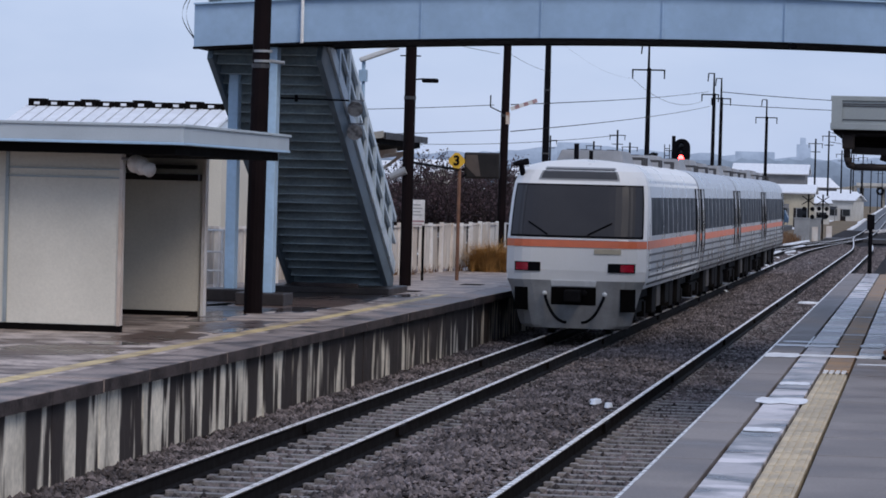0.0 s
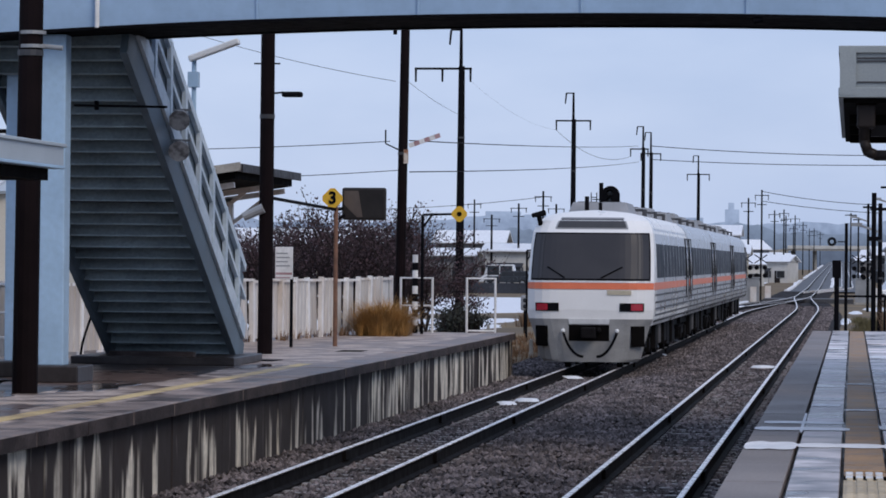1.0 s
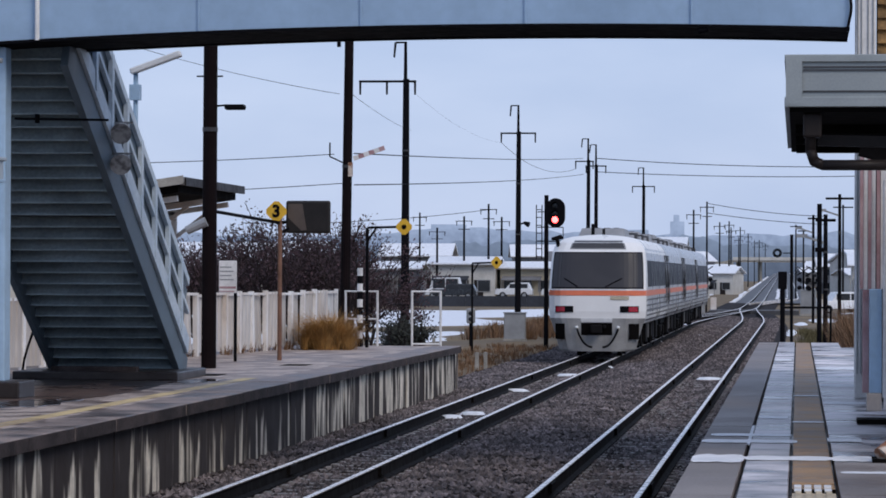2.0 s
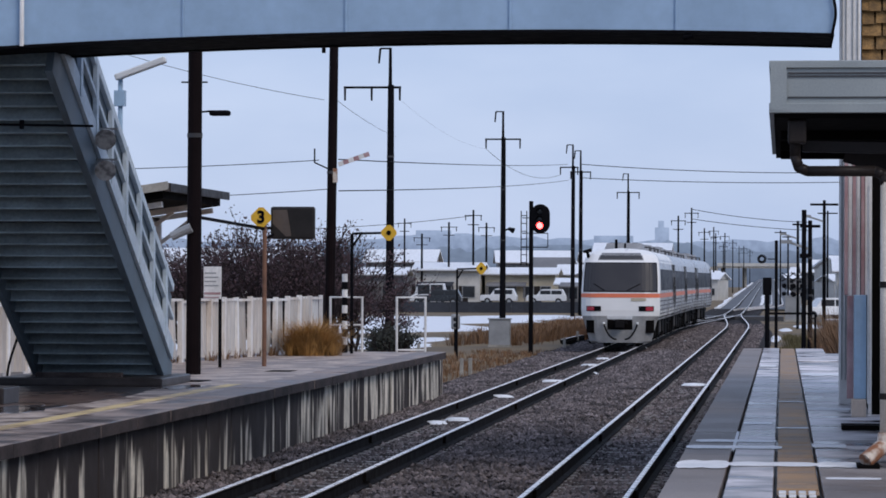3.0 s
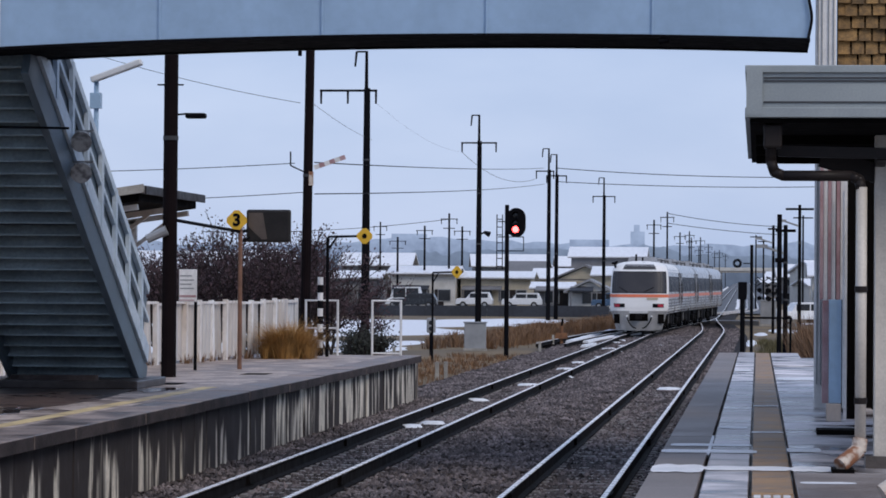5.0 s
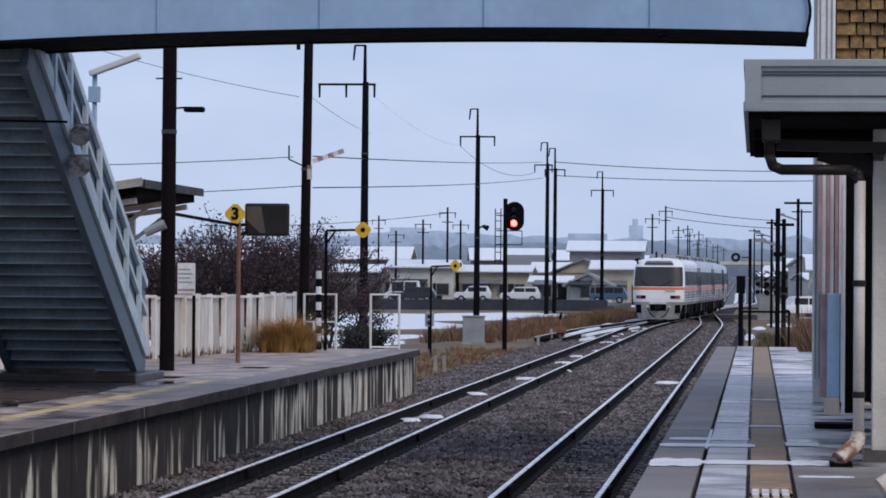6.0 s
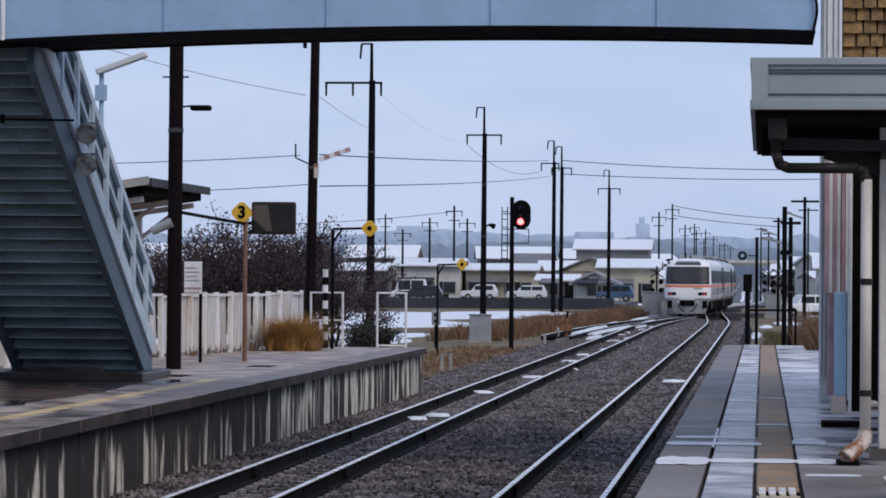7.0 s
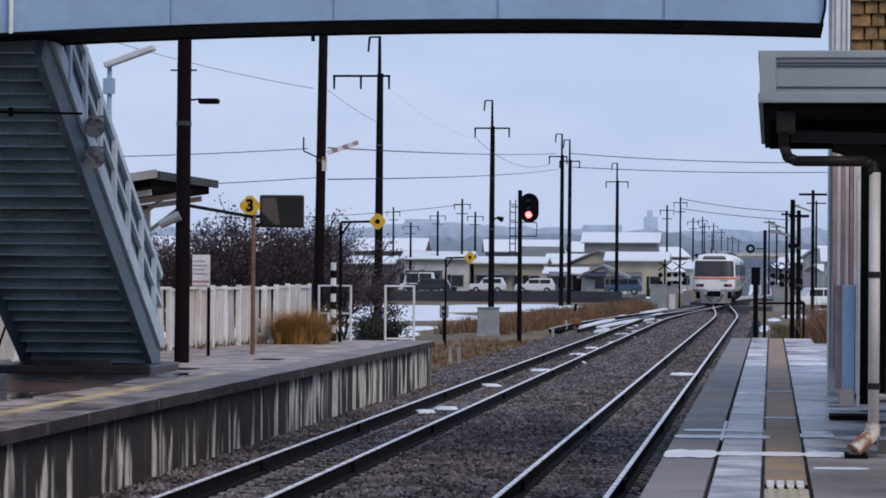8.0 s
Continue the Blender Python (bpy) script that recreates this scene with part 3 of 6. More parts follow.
def spill(name, pts, seed, mat, label, z):
    """Flat pools with ragged outlines on the platform."""
    rng = random.Random(seed)
    for x, y, a, b in pts:
        bm = B()
        n = 26
        off = rng.uniform(0, 50)
        rim = []
        for i in range(n):
            w = 2 * pi * i / n
            k = 1 + 0.55 * noise.noise(Vector((2.2 * cos(w) + off, 2.2 * sin(w), seed)))
            rim.append((x + a * k * cos(w), y + b * k * sin(w)))
        low = [bm.verts.new((p, q, WZ - 0.008)) for p, q in rim]
        top = [bm.verts.new((x + (p - x) * 0.98, y + (q - y) * 0.98, WZ + z)) for p, q in rim]
        bm.faces.new(top)
        for i in range(n):
            bm.faces.new((low[i], low[(i + 1) % n], top[(i + 1) % n], top[i]))
        solid(name, bm, mat, label, "puddle", group="puddles on the platform")


spill("wet_patch", [(-9.0, 27.6, 0.55, 1.5), (-8.9, 31.4, 0.5, 2.2), (-9.9, 41.5, 0.9, 3.2), (-9.3, 23.6, 0.8, 1.2)], 3, M["brown_wet"], "soaked rusty brown patch of platform asphalt", -0.003)
# These patches are both wet asphalt and the painted shadow of the bridge.
spill("wet_patch", [(-10.6, 44.0, 1.75, 5.0), (-10.4, 37.6, 1.1, 2.6)], 11, M["wet_shade"], "soaked asphalt by the stairs, bridge shadow painted in", -0.0045)
spill("puddle", [(-9.9, 35.6, 0.42, 1.5), (-8.55, 29.9, 0.16, 0.8), (-9.2, 38.2, 0.35, 1.3), (-8.75, 46.5, 0.3, 1.0), (-9.0, 25.5, 0.35, 0.35), (-9.6, 33.2, 0.25, 0.8)], 5, M["puddle"], "shallow rain puddle reflecting the grey sky", 0.001)

# ---------------------------------------------------------------- eastern platform
pe = thing("platform_east", pose(0, 0, 0), "concrete platform paved with wet slabs", "platform", kind="structure")
EZ = 0.85
bm = B()
box(bm, -0.78, 5, -45, 72, GROUND - 0.1, EZ - 0.1)
part("core", bm, M["concrete_dark"], pe)


def slab_row(name, x0, x1, y0, y1, step, mat, gap=0.007, jit=0.003):
    bm = B()
    box(bm, x0 + gap / 2, x1 - gap / 2, gap / 2, step - gap / 2, -0.1, 0)
    me = finish(bm, name, mat, bevel=0.006)
    y = y0
    while y < y1 - 0.01:
        s = new(name, me)
        s.parent = pe
        s.location = (0, y, EZ + random.uniform(-jit, jit))
        y += step


slab_row("edge_slab", -0.86, -0.44, -14, 72, 2.0, M["edge_slab"])
slab_row("paving_slab", -0.412, -0.06, -13, 72, 0.95, M["wet_slab"])
slab_row("paving_slab", 0.292, 1.4, -13, 25.9, 0.95, M["edge_slab"])
slab_row("paving_slab", 0.292, 1.4, 26.0, 60, 0.95, M["wet_slab"])
slab_row("paving_slab", 0.292, 1.15, 60.8, 66, 0.95, M["wet_slab"])
slab_row("paving_slab", 0.292, 0.9, 66.5, 72, 0.95, M["wet_slab"])
slab_row("tactile_tile", -0.04, 0.27, 23.4, 72, 0.6, M["tactile_amber"], 0.008, 0.002)
bm = B()
box(bm, 1.4, 5, -45, 72, EZ - 0.1, EZ - 0.02)
part("rear_paving", bm, M["concrete_dark"], pe)
bm = B()
box(bm, -0.035, 0.265, 0.005, 0.595, -0.1, -0.004)
for i in range(4):
    box(bm, -0.012 + i * 0.07, 0.03 + i * 0.07, 0.02, 0.58, -0.005, 0.004)
me = finish(bm, "guide_tile", M["tactile_pale"])
y = -3.0
while y < 22.3:
    s = new("guide_tile", me)
    s.parent = pe
    s.location = (0, y, EZ)
    y += 0.6
bm = B()
box(bm, -0.035, 0.265, 0.005, 0.895, -0.1, -0.004)
part("warning_base", bm, M["tactile_amber"], pe).location = (0, 22.35, EZ)
bm = B()
for i in range(4):
    for j in range(2):
        box(bm, -0.02 + i * 0.07, 0.03 + i * 0.07, 0.12 + j * 0.42, 0.36 + j * 0.42, -0.005, 0.006)
part("warning_stud", bm, M["white_paint"], pe, "worn white warning studs").location = (0, 22.35, EZ)
bm = B()
for y, a, b, d in ((26.35, -0.855, -0.43, 0.62), (26.45, -0.43, 0.28, 0.34), (26.45, 0.28, 0.62, 0.42), (26.5, 0.64, 0.72, 0.2), (30.25, -0.80, -0.05, 0.26), (29.1, -0.855, 0.0, 0.30), (29.5, 0.27, 0.58, 0.40),
                   (33.0, -0.06, 0.27, 0.12), (30.3, -0.445, -0.415, 2.1), (34, -0.4, -0.1, 0.25), (20.2, -0.40, -0.08, 0.3), (17.2, -0.5, 0.0, 0.5), (24.6, 0.33, 0.75, 0.12),
                   (38, 0.3, 0.8, 0.4), (44, 0.3, 0.9, 0.6), (52, 0.3, 1.0, 0.8), (13.2, -0.40, -0.08, 0.25), (57, -0.4, -0.1, 0.6), (40.2, -0.05, 0.27, 0.15)):
    n = 14
    ends = [0.55 if i in (0, n) else 1.0 for i in range(n + 1)]
    wob = lambda i, k: 0.85 + 0.4 * noise.noise(Vector((i * 0.3 + y, k, 0)))
    lo = [bm.verts.new((a + (b - a) * i / n, y - d * wob(i, 1) * ends[i], EZ + 0.006)) for i in range(n + 1)]
    hi = [bm.verts.new((a + (b - a) * i / n, y + d * wob(i, 9) * ends[i], EZ + 0.008)) for i in range(n + 1)]
    for i in range(n):
        bm.faces.new((lo[i], lo[i + 1], hi[i + 1], hi[i]))
solid("snow_streaks", bm, M["slush"], "thin melting snow streaks on platform slabs", "snow", "stuff")

# ---------------------------------------------------------------- footbridge
def camber(x):
    return 5.43 - 0.0042 * (x + 3.2) ** 2


fb = thing("footbridge", pose(0, 0, 0), "pale blue steel footbridge with a slightly arched girder", "footbridge")
BX0, BX1, BY = -11.35, 0.62, 39.5
xs = [BX0 + (BX1 - BX0) * i / 30 for i in range(31)]


def plate_along(y0, y1, low, high):
    """A plate along the bridge between two heights over the camber."""
    bm = B()
    rows = []
    for x in xs:
        z = camber(x)
        rows.append([bm.verts.new(p) for p in ((x, y0, z + low), (x, y1, z + low), (x, y1, z + high), (x, y0, z + high))])
    for a, b in zip(rows, rows[1:]):
        for i in range(4):
            bm.faces.new((a[i], b[i], b[(i + 1) % 4], a[(i + 1) % 4]))
    bm.faces.new(rows[0])
    bm.faces.new(rows[-1])
    return bm


# Lower flanges and deck bottom are near-black, carrying the bridge's own shade.
for y in (BY, BY + 1.9):
    part("girder", plate_along(y, y + 0.03, 0.0, 0.72), M["blue_paint"], fb, "pale blue girder web")
    part("bottom_flange", plate_along(y - 0.07, y + 0.10, -0.035, -0.001), M["black_steel"], fb, "lower flange with the shade painted black")
    part("top_flange", plate_along(y - 0.08, y + 0.10, 0.721, 0.75), M["blue_pale"], fb)
    part("parapet", plate_along(y - 0.02, y + 0.02, 0.80, 1.85), M["blue_pale"], fb, "pale blue parapet sheet")
part("deck", plate_along(BY + 0.11, BY + 1.89, -0.02, 0.10), M["black_steel"], fb, "deck underside with the shade painted black")
for x in [-9.46 + 2.04 * i for i in range(5)]:
    bm = B()
    box(bm, x - 0.012, x + 0.012, BY - 0.028, BY - 0.001, camber(x) + 0.002, camber(x) + 0.72)
    part("stiffener", bm, M["blue_paint"], fb)
bm = B()
rod(bm, (-9.46, BY - 0.06, 5.25), (-9.46, BY - 0.06, 6.4), 0.03)
rod(bm, (-9.62, BY - 0.06, 6.15), (-9.46, BY - 0.06, 6.05), 0.025)
part("conduit", bm, M["white_paint"], fb, "thin white conduit")
bm = B()
for r in (0.0, 0.06):
    bm = B()
    sweep(bm, [(0.014 * cos(2 * pi * k / 6), 0.014 * sin(2 * pi * k / 6)) for k in range(6)], [(BX0 - 0.02 - (0.22 - r) * sin(pi * i / 10), BY + 0.1 + r, 6.15 - 0.85 * i / 10) for i in range(11)])
    part("cable_loop", bm, M["black_steel"], fb, "black hanging cable loop")
bm = B()
tube(bm, [(0.615 + 0.022 * sin(0.45 * i), BY - 0.05, 6.4 - 0.045 * i) for i in range(25)], 0.018)
part("cable_loop", bm, M["black_steel"], fb, "black hanging cable loop")
bm = B()
rod(bm, (-1.22, BY - 0.02, 5.33), (-1.1, BY - 0.02, 5.36), 0.04)
part("drip_spout", bm, M["black_steel"], fb)
for x, y, w in ((-10.10, 39.9, 0.33), (-11.02, 41.4, 0.18)):
    bm = B()
    box(bm, x - w / 2, x + w / 2, y - 0.15, y + 0.15, WZ + 0.2, camber(x) - 0.04)
    c = part("column", bm, M["blue_pale"], fb, "pale blue steel column", bevel=0.02)
    bm = B()
    box(bm, x - 0.42, x + 0.42, y - 0.42, y + 0.42, WZ - 0.01, WZ + 0.21)
    part("footing", bm, M["wet_shade"], c, "dark concrete footing", bevel=0.02)
# east end column
bm = B()
box(bm, 0.69, 0.94, 39.6, 39.9, EZ, 9.0)
part("column", bm, M["white_paint"], fb, "white steel corner column", bevel=0.015)
bm = B()
for x in (0.715, 0.76, 0.84, 0.90):
    box(bm, x, x + 0.012, 39.585, 39.6, EZ + 0.3, 9.0)
part("column_rib", bm, M["grey_steel"], fb)

# ---------------------------------------------------------------- stairs
st = thing("stairs", pose(0, 0, 0), "blue-grey steel stairs with lapped boards beneath", "stairs")
SX0, SX1 = -11.28, -9.35
T0, T1 = Vector((0, 40.6, 5.25)), Vector((0, 48.45, 0.90))


def on_stair(f):
    return T0.lerp(T1, f)


nb = 27
for i in range(nb):
    a, b = on_stair(i / nb), on_stair((i + 1) / nb)
    upper = i < 13
    inset = 0.03 if upper else 0.045
    back = 0.0 if upper else 0.16
    x0, x1 = SX0 + inset, SX1 - inset
    bm = B()
    vs = box(bm, x0, x1, a.y + back, a.y + back + 0.025, b.z + 0.004, a.z + 0.019)      # leaning board below a tread
    for v in vs[:4]:
        v.co.y -= 0.075
    box(bm, x0, x1, a.y + back - 0.10, a.y + back + 0.03, b.z - 0.012, b.z + 0.008)   # folded lip
    box(bm, x0, x1, a.y + back + 0.03, b.y + back + 0.05, b.z + 0.02, b.z + 0.05)   # tread
    part("step", bm, M["soffit_board"], st)
# A near-black bar gives the shade under the landing.
bm = B()
m = on_stair(13 / nb)
box(bm, SX0 + 0.04, SX1 - 0.04, m.y - 0.05, m.y + 0.25, m.z - 0.02, m.z + 0.16)
part("landing_beam", bm, M["black_steel"], st, "landing underside with its shade painted black")
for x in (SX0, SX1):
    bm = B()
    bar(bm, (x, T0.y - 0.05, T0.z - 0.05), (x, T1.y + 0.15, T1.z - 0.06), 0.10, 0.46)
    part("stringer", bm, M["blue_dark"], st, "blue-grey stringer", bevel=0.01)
    bm = B()
    out = 1 if x > -10 else -1
    xo = x + 0.07 * out
    a, b = Vector((xo, T0.y - 0.05, T0.z + 0.36)), Vector((xo, T1.y + 0.1, T1.z + 0.33))
    bar(bm, a, b, 0.05, 0.26)
    part("kick_plate", bm, M["stair_pale"], st, "pale blue kick plate")
    for h, d in ((0.52, 0.07), (0.98, 0.12)):
        bm = B()
        bar(bm, a + Vector((0, 0, h)), b + Vector((0, 0, h)), 0.06, d)
        part("handrail", bm, M["stair_pale"], st, "pale blue handrail")
    # Dark sheet stands in for the shade seen through the railing.
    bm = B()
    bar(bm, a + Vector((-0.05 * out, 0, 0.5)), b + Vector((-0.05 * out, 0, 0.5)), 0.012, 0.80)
    part("side_panel", bm, M["blue_dark"], st, "dark blue sheet painted for shade between rails")
    for i in range(8):
        p = a.lerp(b, (i + 0.4) / 8)
        bm = B()
        bar(bm, p + Vector((0.01 * out, 0, -0.08)), p + Vector((0.01 * out, 0, 1.02)), 0.06, 0.13)
        part("baluster", bm, M["stair_pale"], st)
bm = B()
box(bm, SX0 - 0.25, SX1 + 0.3, 46.6, 48.9, WZ - 0.01, WZ + 0.12)
part("footing", bm, M["wet_shade"], st, "wet concrete footing with the stair shade painted in", bevel=0.02)
bm = B()
box(bm, SX0 + 0.3, SX1 - 0.35, 46.75, 46.95, WZ + 0.10, WZ + 0.19)
part("kerb", bm, M["coping"], st)
bm = B()
bar(bm, (-10.2, 41.3, 4.36), (-8.95, 41.3, 4.34), 0.03, 0.03)
bar(bm, (-9.9, 41.3, 4.3), (-9.9, 41.3, 4.42), 0.05, 0.05)
part("cable_tray", bm, M["black_steel"], st, "thin dark cable run")
for z, y in ((4.28, 43.8), (3.86, 43.8)):
    bm = B()
    rod(bm, (-9.15, y - 0.55, z + 0.03), (-9.15, y - 0.75, z + 0.01), 0.085, 0.10, n=14)
    rod(bm, (-9.15, y - 0.75, z + 0.01), (-9.12, y - 0.93, z - 0.05), 0.10, 0.145, n=14)
    part("horn_speaker", bm, M["horn_grey"], st, "weathered round horn loudspeaker")
    bm = B()
    bar(bm, (-9.30, y - 0.62, z + 0.11), (-9.02, y - 0.62, z + 0.11), 0.05, 0.03)
    part("speaker_bracket", bm, M["grey_steel"], st)
bm = B()
rod(bm, (-9.36, 45, 4.2), (-9.36, 45, 5.2), 0.035)
rod(bm, (-9.36, 45, 5.2), (-9.42, 44.95, 5.22), 0.03)
box(bm, -9.44, -9.29, 44.93, 45.07, 4.8, 5.02)
part("lamp_bracket", bm, M["blue_pale"], st)
bm = B()
bar(bm, (-9.42, 44.95, 5.20), (-8.70, 44.95, 5.46), 0.16, 0.09)
part("strip_lamp", bm, M["lamp_white"], st, "white strip lamp, unlit", bevel=0.02)
bm = B()
tube(bm, [(-11.5 + 0.12 * sin(i * 0.5), 47.6, 2.4 - 0.17 * i) for i in range(10)], 0.02)
part("hanging_cable", bm, M["black_steel"], st)


# ---------------------------------------------------------------- poles
def pole(name, x, y, z0, z1, r0, r1, label, group="", lean=0.0, mat="pole_brown"):
    t = thing(name, pose(x, y, z0), label, "pole", group)
    bm = B()
    rod(bm, (0, 0, -0.05), (lean, 0, z1 - z0), r0, r1, 14)
    part("shaft", bm, M[mat], t, smooth=False)
    for k in (0.45, 0.72):
        bm = B()
        h = (z1 - z0) * k
        rr = r0 + (r1 - r0) * k + 0.012
        rod(bm, (lean * k, 0, h), (lean * k, 0, h + 0.07), rr, rr, 14)
        part("band", bm, M["groove"], t, "dull steel band")
    return t


def arm(t, x0, x1, z, hooks=(), w=0.09):
    bm = B()
    bar(bm, (x0, 0, z), (x1, 0, z), w, w)
    a = part("crossarm", bm, M["black_steel"], t, "dark steel crossarm")
    for h in hooks:
        bm = B()
        rod(bm, (h, 0, z), (h, 0, z - 0.55), 0.05, 0.04, 8)
        part("insulator", bm, M["black_steel"], a)
    return a


# by the bridge, and beside the fence
p = pole("utility_pole", -9.56, 36.4, WZ, 9.5, 0.15, 0.13, "dark brown round pole beside the footbridge", "platform poles", 0.08)
bm = B()
rod(bm, (0.06, 0, 4.02), (0.06, 0, 4.06), 0.158, 0.158, 14)
rod(bm, (0.06, 0, 4.18), (0.06, 0, 4.22), 0.158, 0.158, 14)
rod(bm, (0.1, 0, 4.05), (0.42, 0, 4.02), 0.03)
part("clamp", bm, M["grey_steel"], p, "steel clamp with stub arm")
p = pole("utility_pole", -9.73, 52.8, WZ, 9.5, 0.125, 0.11, "dark brown round pole on the platform", "platform poles", 0.02)
bm = B()
bar(bm, (0.08, 0, 4.35), (0.28, 0, 4.37), 0.03, 0.03)
a = part("lamp_arm", bm, M["black_steel"], p)
bm = B()
box(bm, 0.26, 0.60, -0.1, 0.1, 4.29, 4.38)
part("lamp_head", bm, M["black_steel"], a, "small dark lamp head", bevel=0.03)
bm = B()
rod(bm, (-0.35, -0.15, 2.28), (-0.02, -0.15, 2.43), 0.075, 0.085)
part("camera_tube", bm, M["grey_steel"], p, "pale surveillance camera tube")
bm = B()
bar(bm, (0.1, 0, 2.60), (0.33, 5.16, 2.50), 0.05, 0.05)
part("sign_arm", bm, M["black_steel"], p)
for z in (4.85, 5.45):
    bm = B()
    rod(bm, (-0.22, 0, z), (0.22, 0, z), 0.015, n=6)
    part("step_bolt", bm, M["black_steel"], p)
p = pole("utility_pole", -11.30, 80, GROUND, 11.5, 0.13, 0.105, "tall dark wooden utility pole behind the fence", "line poles", 0.14)
bm = B()
box(bm, 0.10, 0.20, -0.12, 0.02, 5.1, 5.45)
a = part("box", bm, M["rusty_pipe"], p, "small rusty box")
for i in range(6):
    bm = B()
    bar(bm, (0.22 + 0.13 * i, 0, 5.55 + 0.045 * i), (0.35 + 0.13 * i, 0, 5.595 + 0.045 * i), 0.05, 0.11)
    part("striped_arm", bm, M["pink_board" if i % 2 else "white_paint"], p, "faded red piece of the tilted arm" if i % 2 else "white piece of the tilted arm")
bm = B()
rod(bm, (-0.38, 0, 5.6), (-0.05, 0, 5.45), 0.02, n=6)
rod(bm, (-0.38, 0, 5.6), (-0.38, 0, 5.95), 0.02, n=6)
part("bracket", bm, M["black_steel"], p)
bm = B()
rod(bm, (-0.16, 0, 8.35), (-0.16, 0, 8.58), 0.05, n=8)
part("insulator", bm, M["black_steel"], p)

# signal-wire poles along the line
for x, y, z1, ext in ((-16.25, 133, 10.35, (-1.95, 0.45)), (-16.3, 188, 10.6, (-1.05, 1.05)), (-15.05, 232, 10.5, (-0.95, 0.4)), (-15.3, 245, 10.6, (-0.8, 0.8)), (-13.35, 280, 10.0, (-1.0, 1.0))):
    p = pole("line_pole", x, y, GROUND, z1 + 0.1, 0.19 if y < 200 else 0.165, 0.13, "black line pole with crossarm and raised hook", "line poles", 0.03, "black_steel")
    arm(p, ext[0], ext[1], z1 - GROUND, (ext[0] + 0.05, ext[0] * 0.4, ext[1] - 0.05) if y < 150 else (ext[0] + 0.05, ext[1] - 0.05))
    bm = B()
    rod(bm, (0, 0, z1 - GROUND), (0, 0, z1 + 1.65 - GROUND), 0.08, 0.06, 8)
    bar(bm, (0, 0, z1 + 1.62 - GROUND), (-0.42, 0, z1 + 1.62 - GROUND), 0.07, 0.07)
    rod(bm, (-0.42, 0, z1 + 1.62 - GROUND), (-0.48, 0, z1 + 1.0 - GROUND), 0.05, 0.04, 8)
    part("hook", bm, M["black_steel"], p, "raised wire hook")
    if y == 188:
        bm = B()
        rod(bm, (0.1, -0.1, 5.55), (0.36, -0.12, 5.68), 0.05, n=8)
        rod(bm, (0.36, -0.12, 5.68), (0.66, -0.2, 5.56), 0.09, 0.17, n=10)
        part("horn", bm, M["black_steel"], p, "small black horn on a bracket")
far = None
for i, (x, y, h) in enumerate([(-12.2, 380, 10), (-11.2, 400, 11.4), (-11.3, 470, 10), (-11, 520, 11), (-11.5, 560, 10.6), (-10.8, 610, 11.4), (-12, 660, 10), (-11, 720, 11.5), (-9.5, 800, 11), (-12, 900, 12), (-10, 1000, 12),
                                 (-36.97, 330, 7.1), (-34.28, 331, 8.3), (-31.84, 332, 9.6), (-30.66, 334, 8.3), (-47, 400, 10)]):
    if far is None:
        far = pole("far_pole", x, y, GROUND, h, 0.13, 0.10, "slim dark far utility pole with crossarm", "far poles", 0, "black_steel")
        arm(far, -0.9, 0.9, h - 0.6 - GROUND, (-0.8, 0.8))
        arm(far, -0.6, 0.6, h - 1.6 - GROUND)
    else:
        q = copy_thing(far, pose(x, y, GROUND - (10 - h) * 0.0, 0, 0, random.uniform(-20, 20)))
        q.scale = (1, 1, (h - GROUND) / (10 - GROUND))
for x, y, h, w in ((1.92, 150, 6.1, 0.65), (0.85, 180, 5.7, 0.3), (0.95, 112, 4.45, 0.35), (0.5, 290, 6.5, 0.5), (-0.2, 330, 7.5, 0.6), (3.6, 260, 8, 0.8)):
    p = pole("line_pole", x, y, GROUND, h, 0.09 if y < 170 else 0.08, 0.07, "dark pole with short crossarm beyond the platform", "line poles", 0, "black_steel")
    arm(p, -w, w, h - 0.2 - GROUND, (), 0.1)
    if y < 200:
        bm = B()
        bar(bm, (0, 0, h - 1.0 - GROUND), (-0.75, 0, h - 0.75 - GROUND), 0.06, 0.08)
        box(bm, -1.0, -0.62, -0.06, 0.06, h - 0.80 - GROUND, h - 0.68 - GROUND)
        part("street_lamp_arm", bm, M["grey_steel"], p, "grey street lamp on an arm")


# ---------------------------------------------------------------- wires
def wire(a, b, sag, r, n=14):
    bm = B()
    a, b = Vector(a), Vector(b)
    pts = []
    for i in range(n + 1):
        q = a.lerp(b, i / n)
        q.z -= sag * 4 * (i / n) * (1 - i / n)
        pts.append(q)
    sweep(bm, [(r * cos(2 * pi * k / 5), r * sin(2 * pi * k / 5)) for k in range(5)], [tuple(q) for q in pts])
    return solid("overhead_wire", bm, M["black_steel"], "thin dark overhead wire between poles", "wire", group="overhead wires")


wire((-17.6, 77, 4.98), (-11.57, 80, 5.34), 0.04, 0.010)
wire((-11.07, 80, 5.36), (-15.44, 232, 10.72), 0.12, 0.015)
wire((-14.42, 232, 10.72), (6, 232, 10.15), 0.25, 0.028)
wire((-17.6, 80, 4.32), (-11.35, 80, 4.61), 0.04, 0.010)
wire((-11.06, 80, 4.57), (-15.9, 240, 9.82), 0.15, 0.015)
wire((-15.22, 245, 10.16), (6, 245, 9.87), 0.2, 0.028)
wire((-17.6, 80, 8.35), (-11.44, 80, 6.85), 0.12, 0.007)
wire((-11.2, 80, 6.9), (-16.0, 133, 8.3), 0.1, 0.006)
wire((-15.85, 133, 9.85), (-17.3, 188, 10.05), 0.4, 0.003)
wire((-17.3, 188, 10.05), (-16.0, 232, 9.95), 0.8, 0.013)
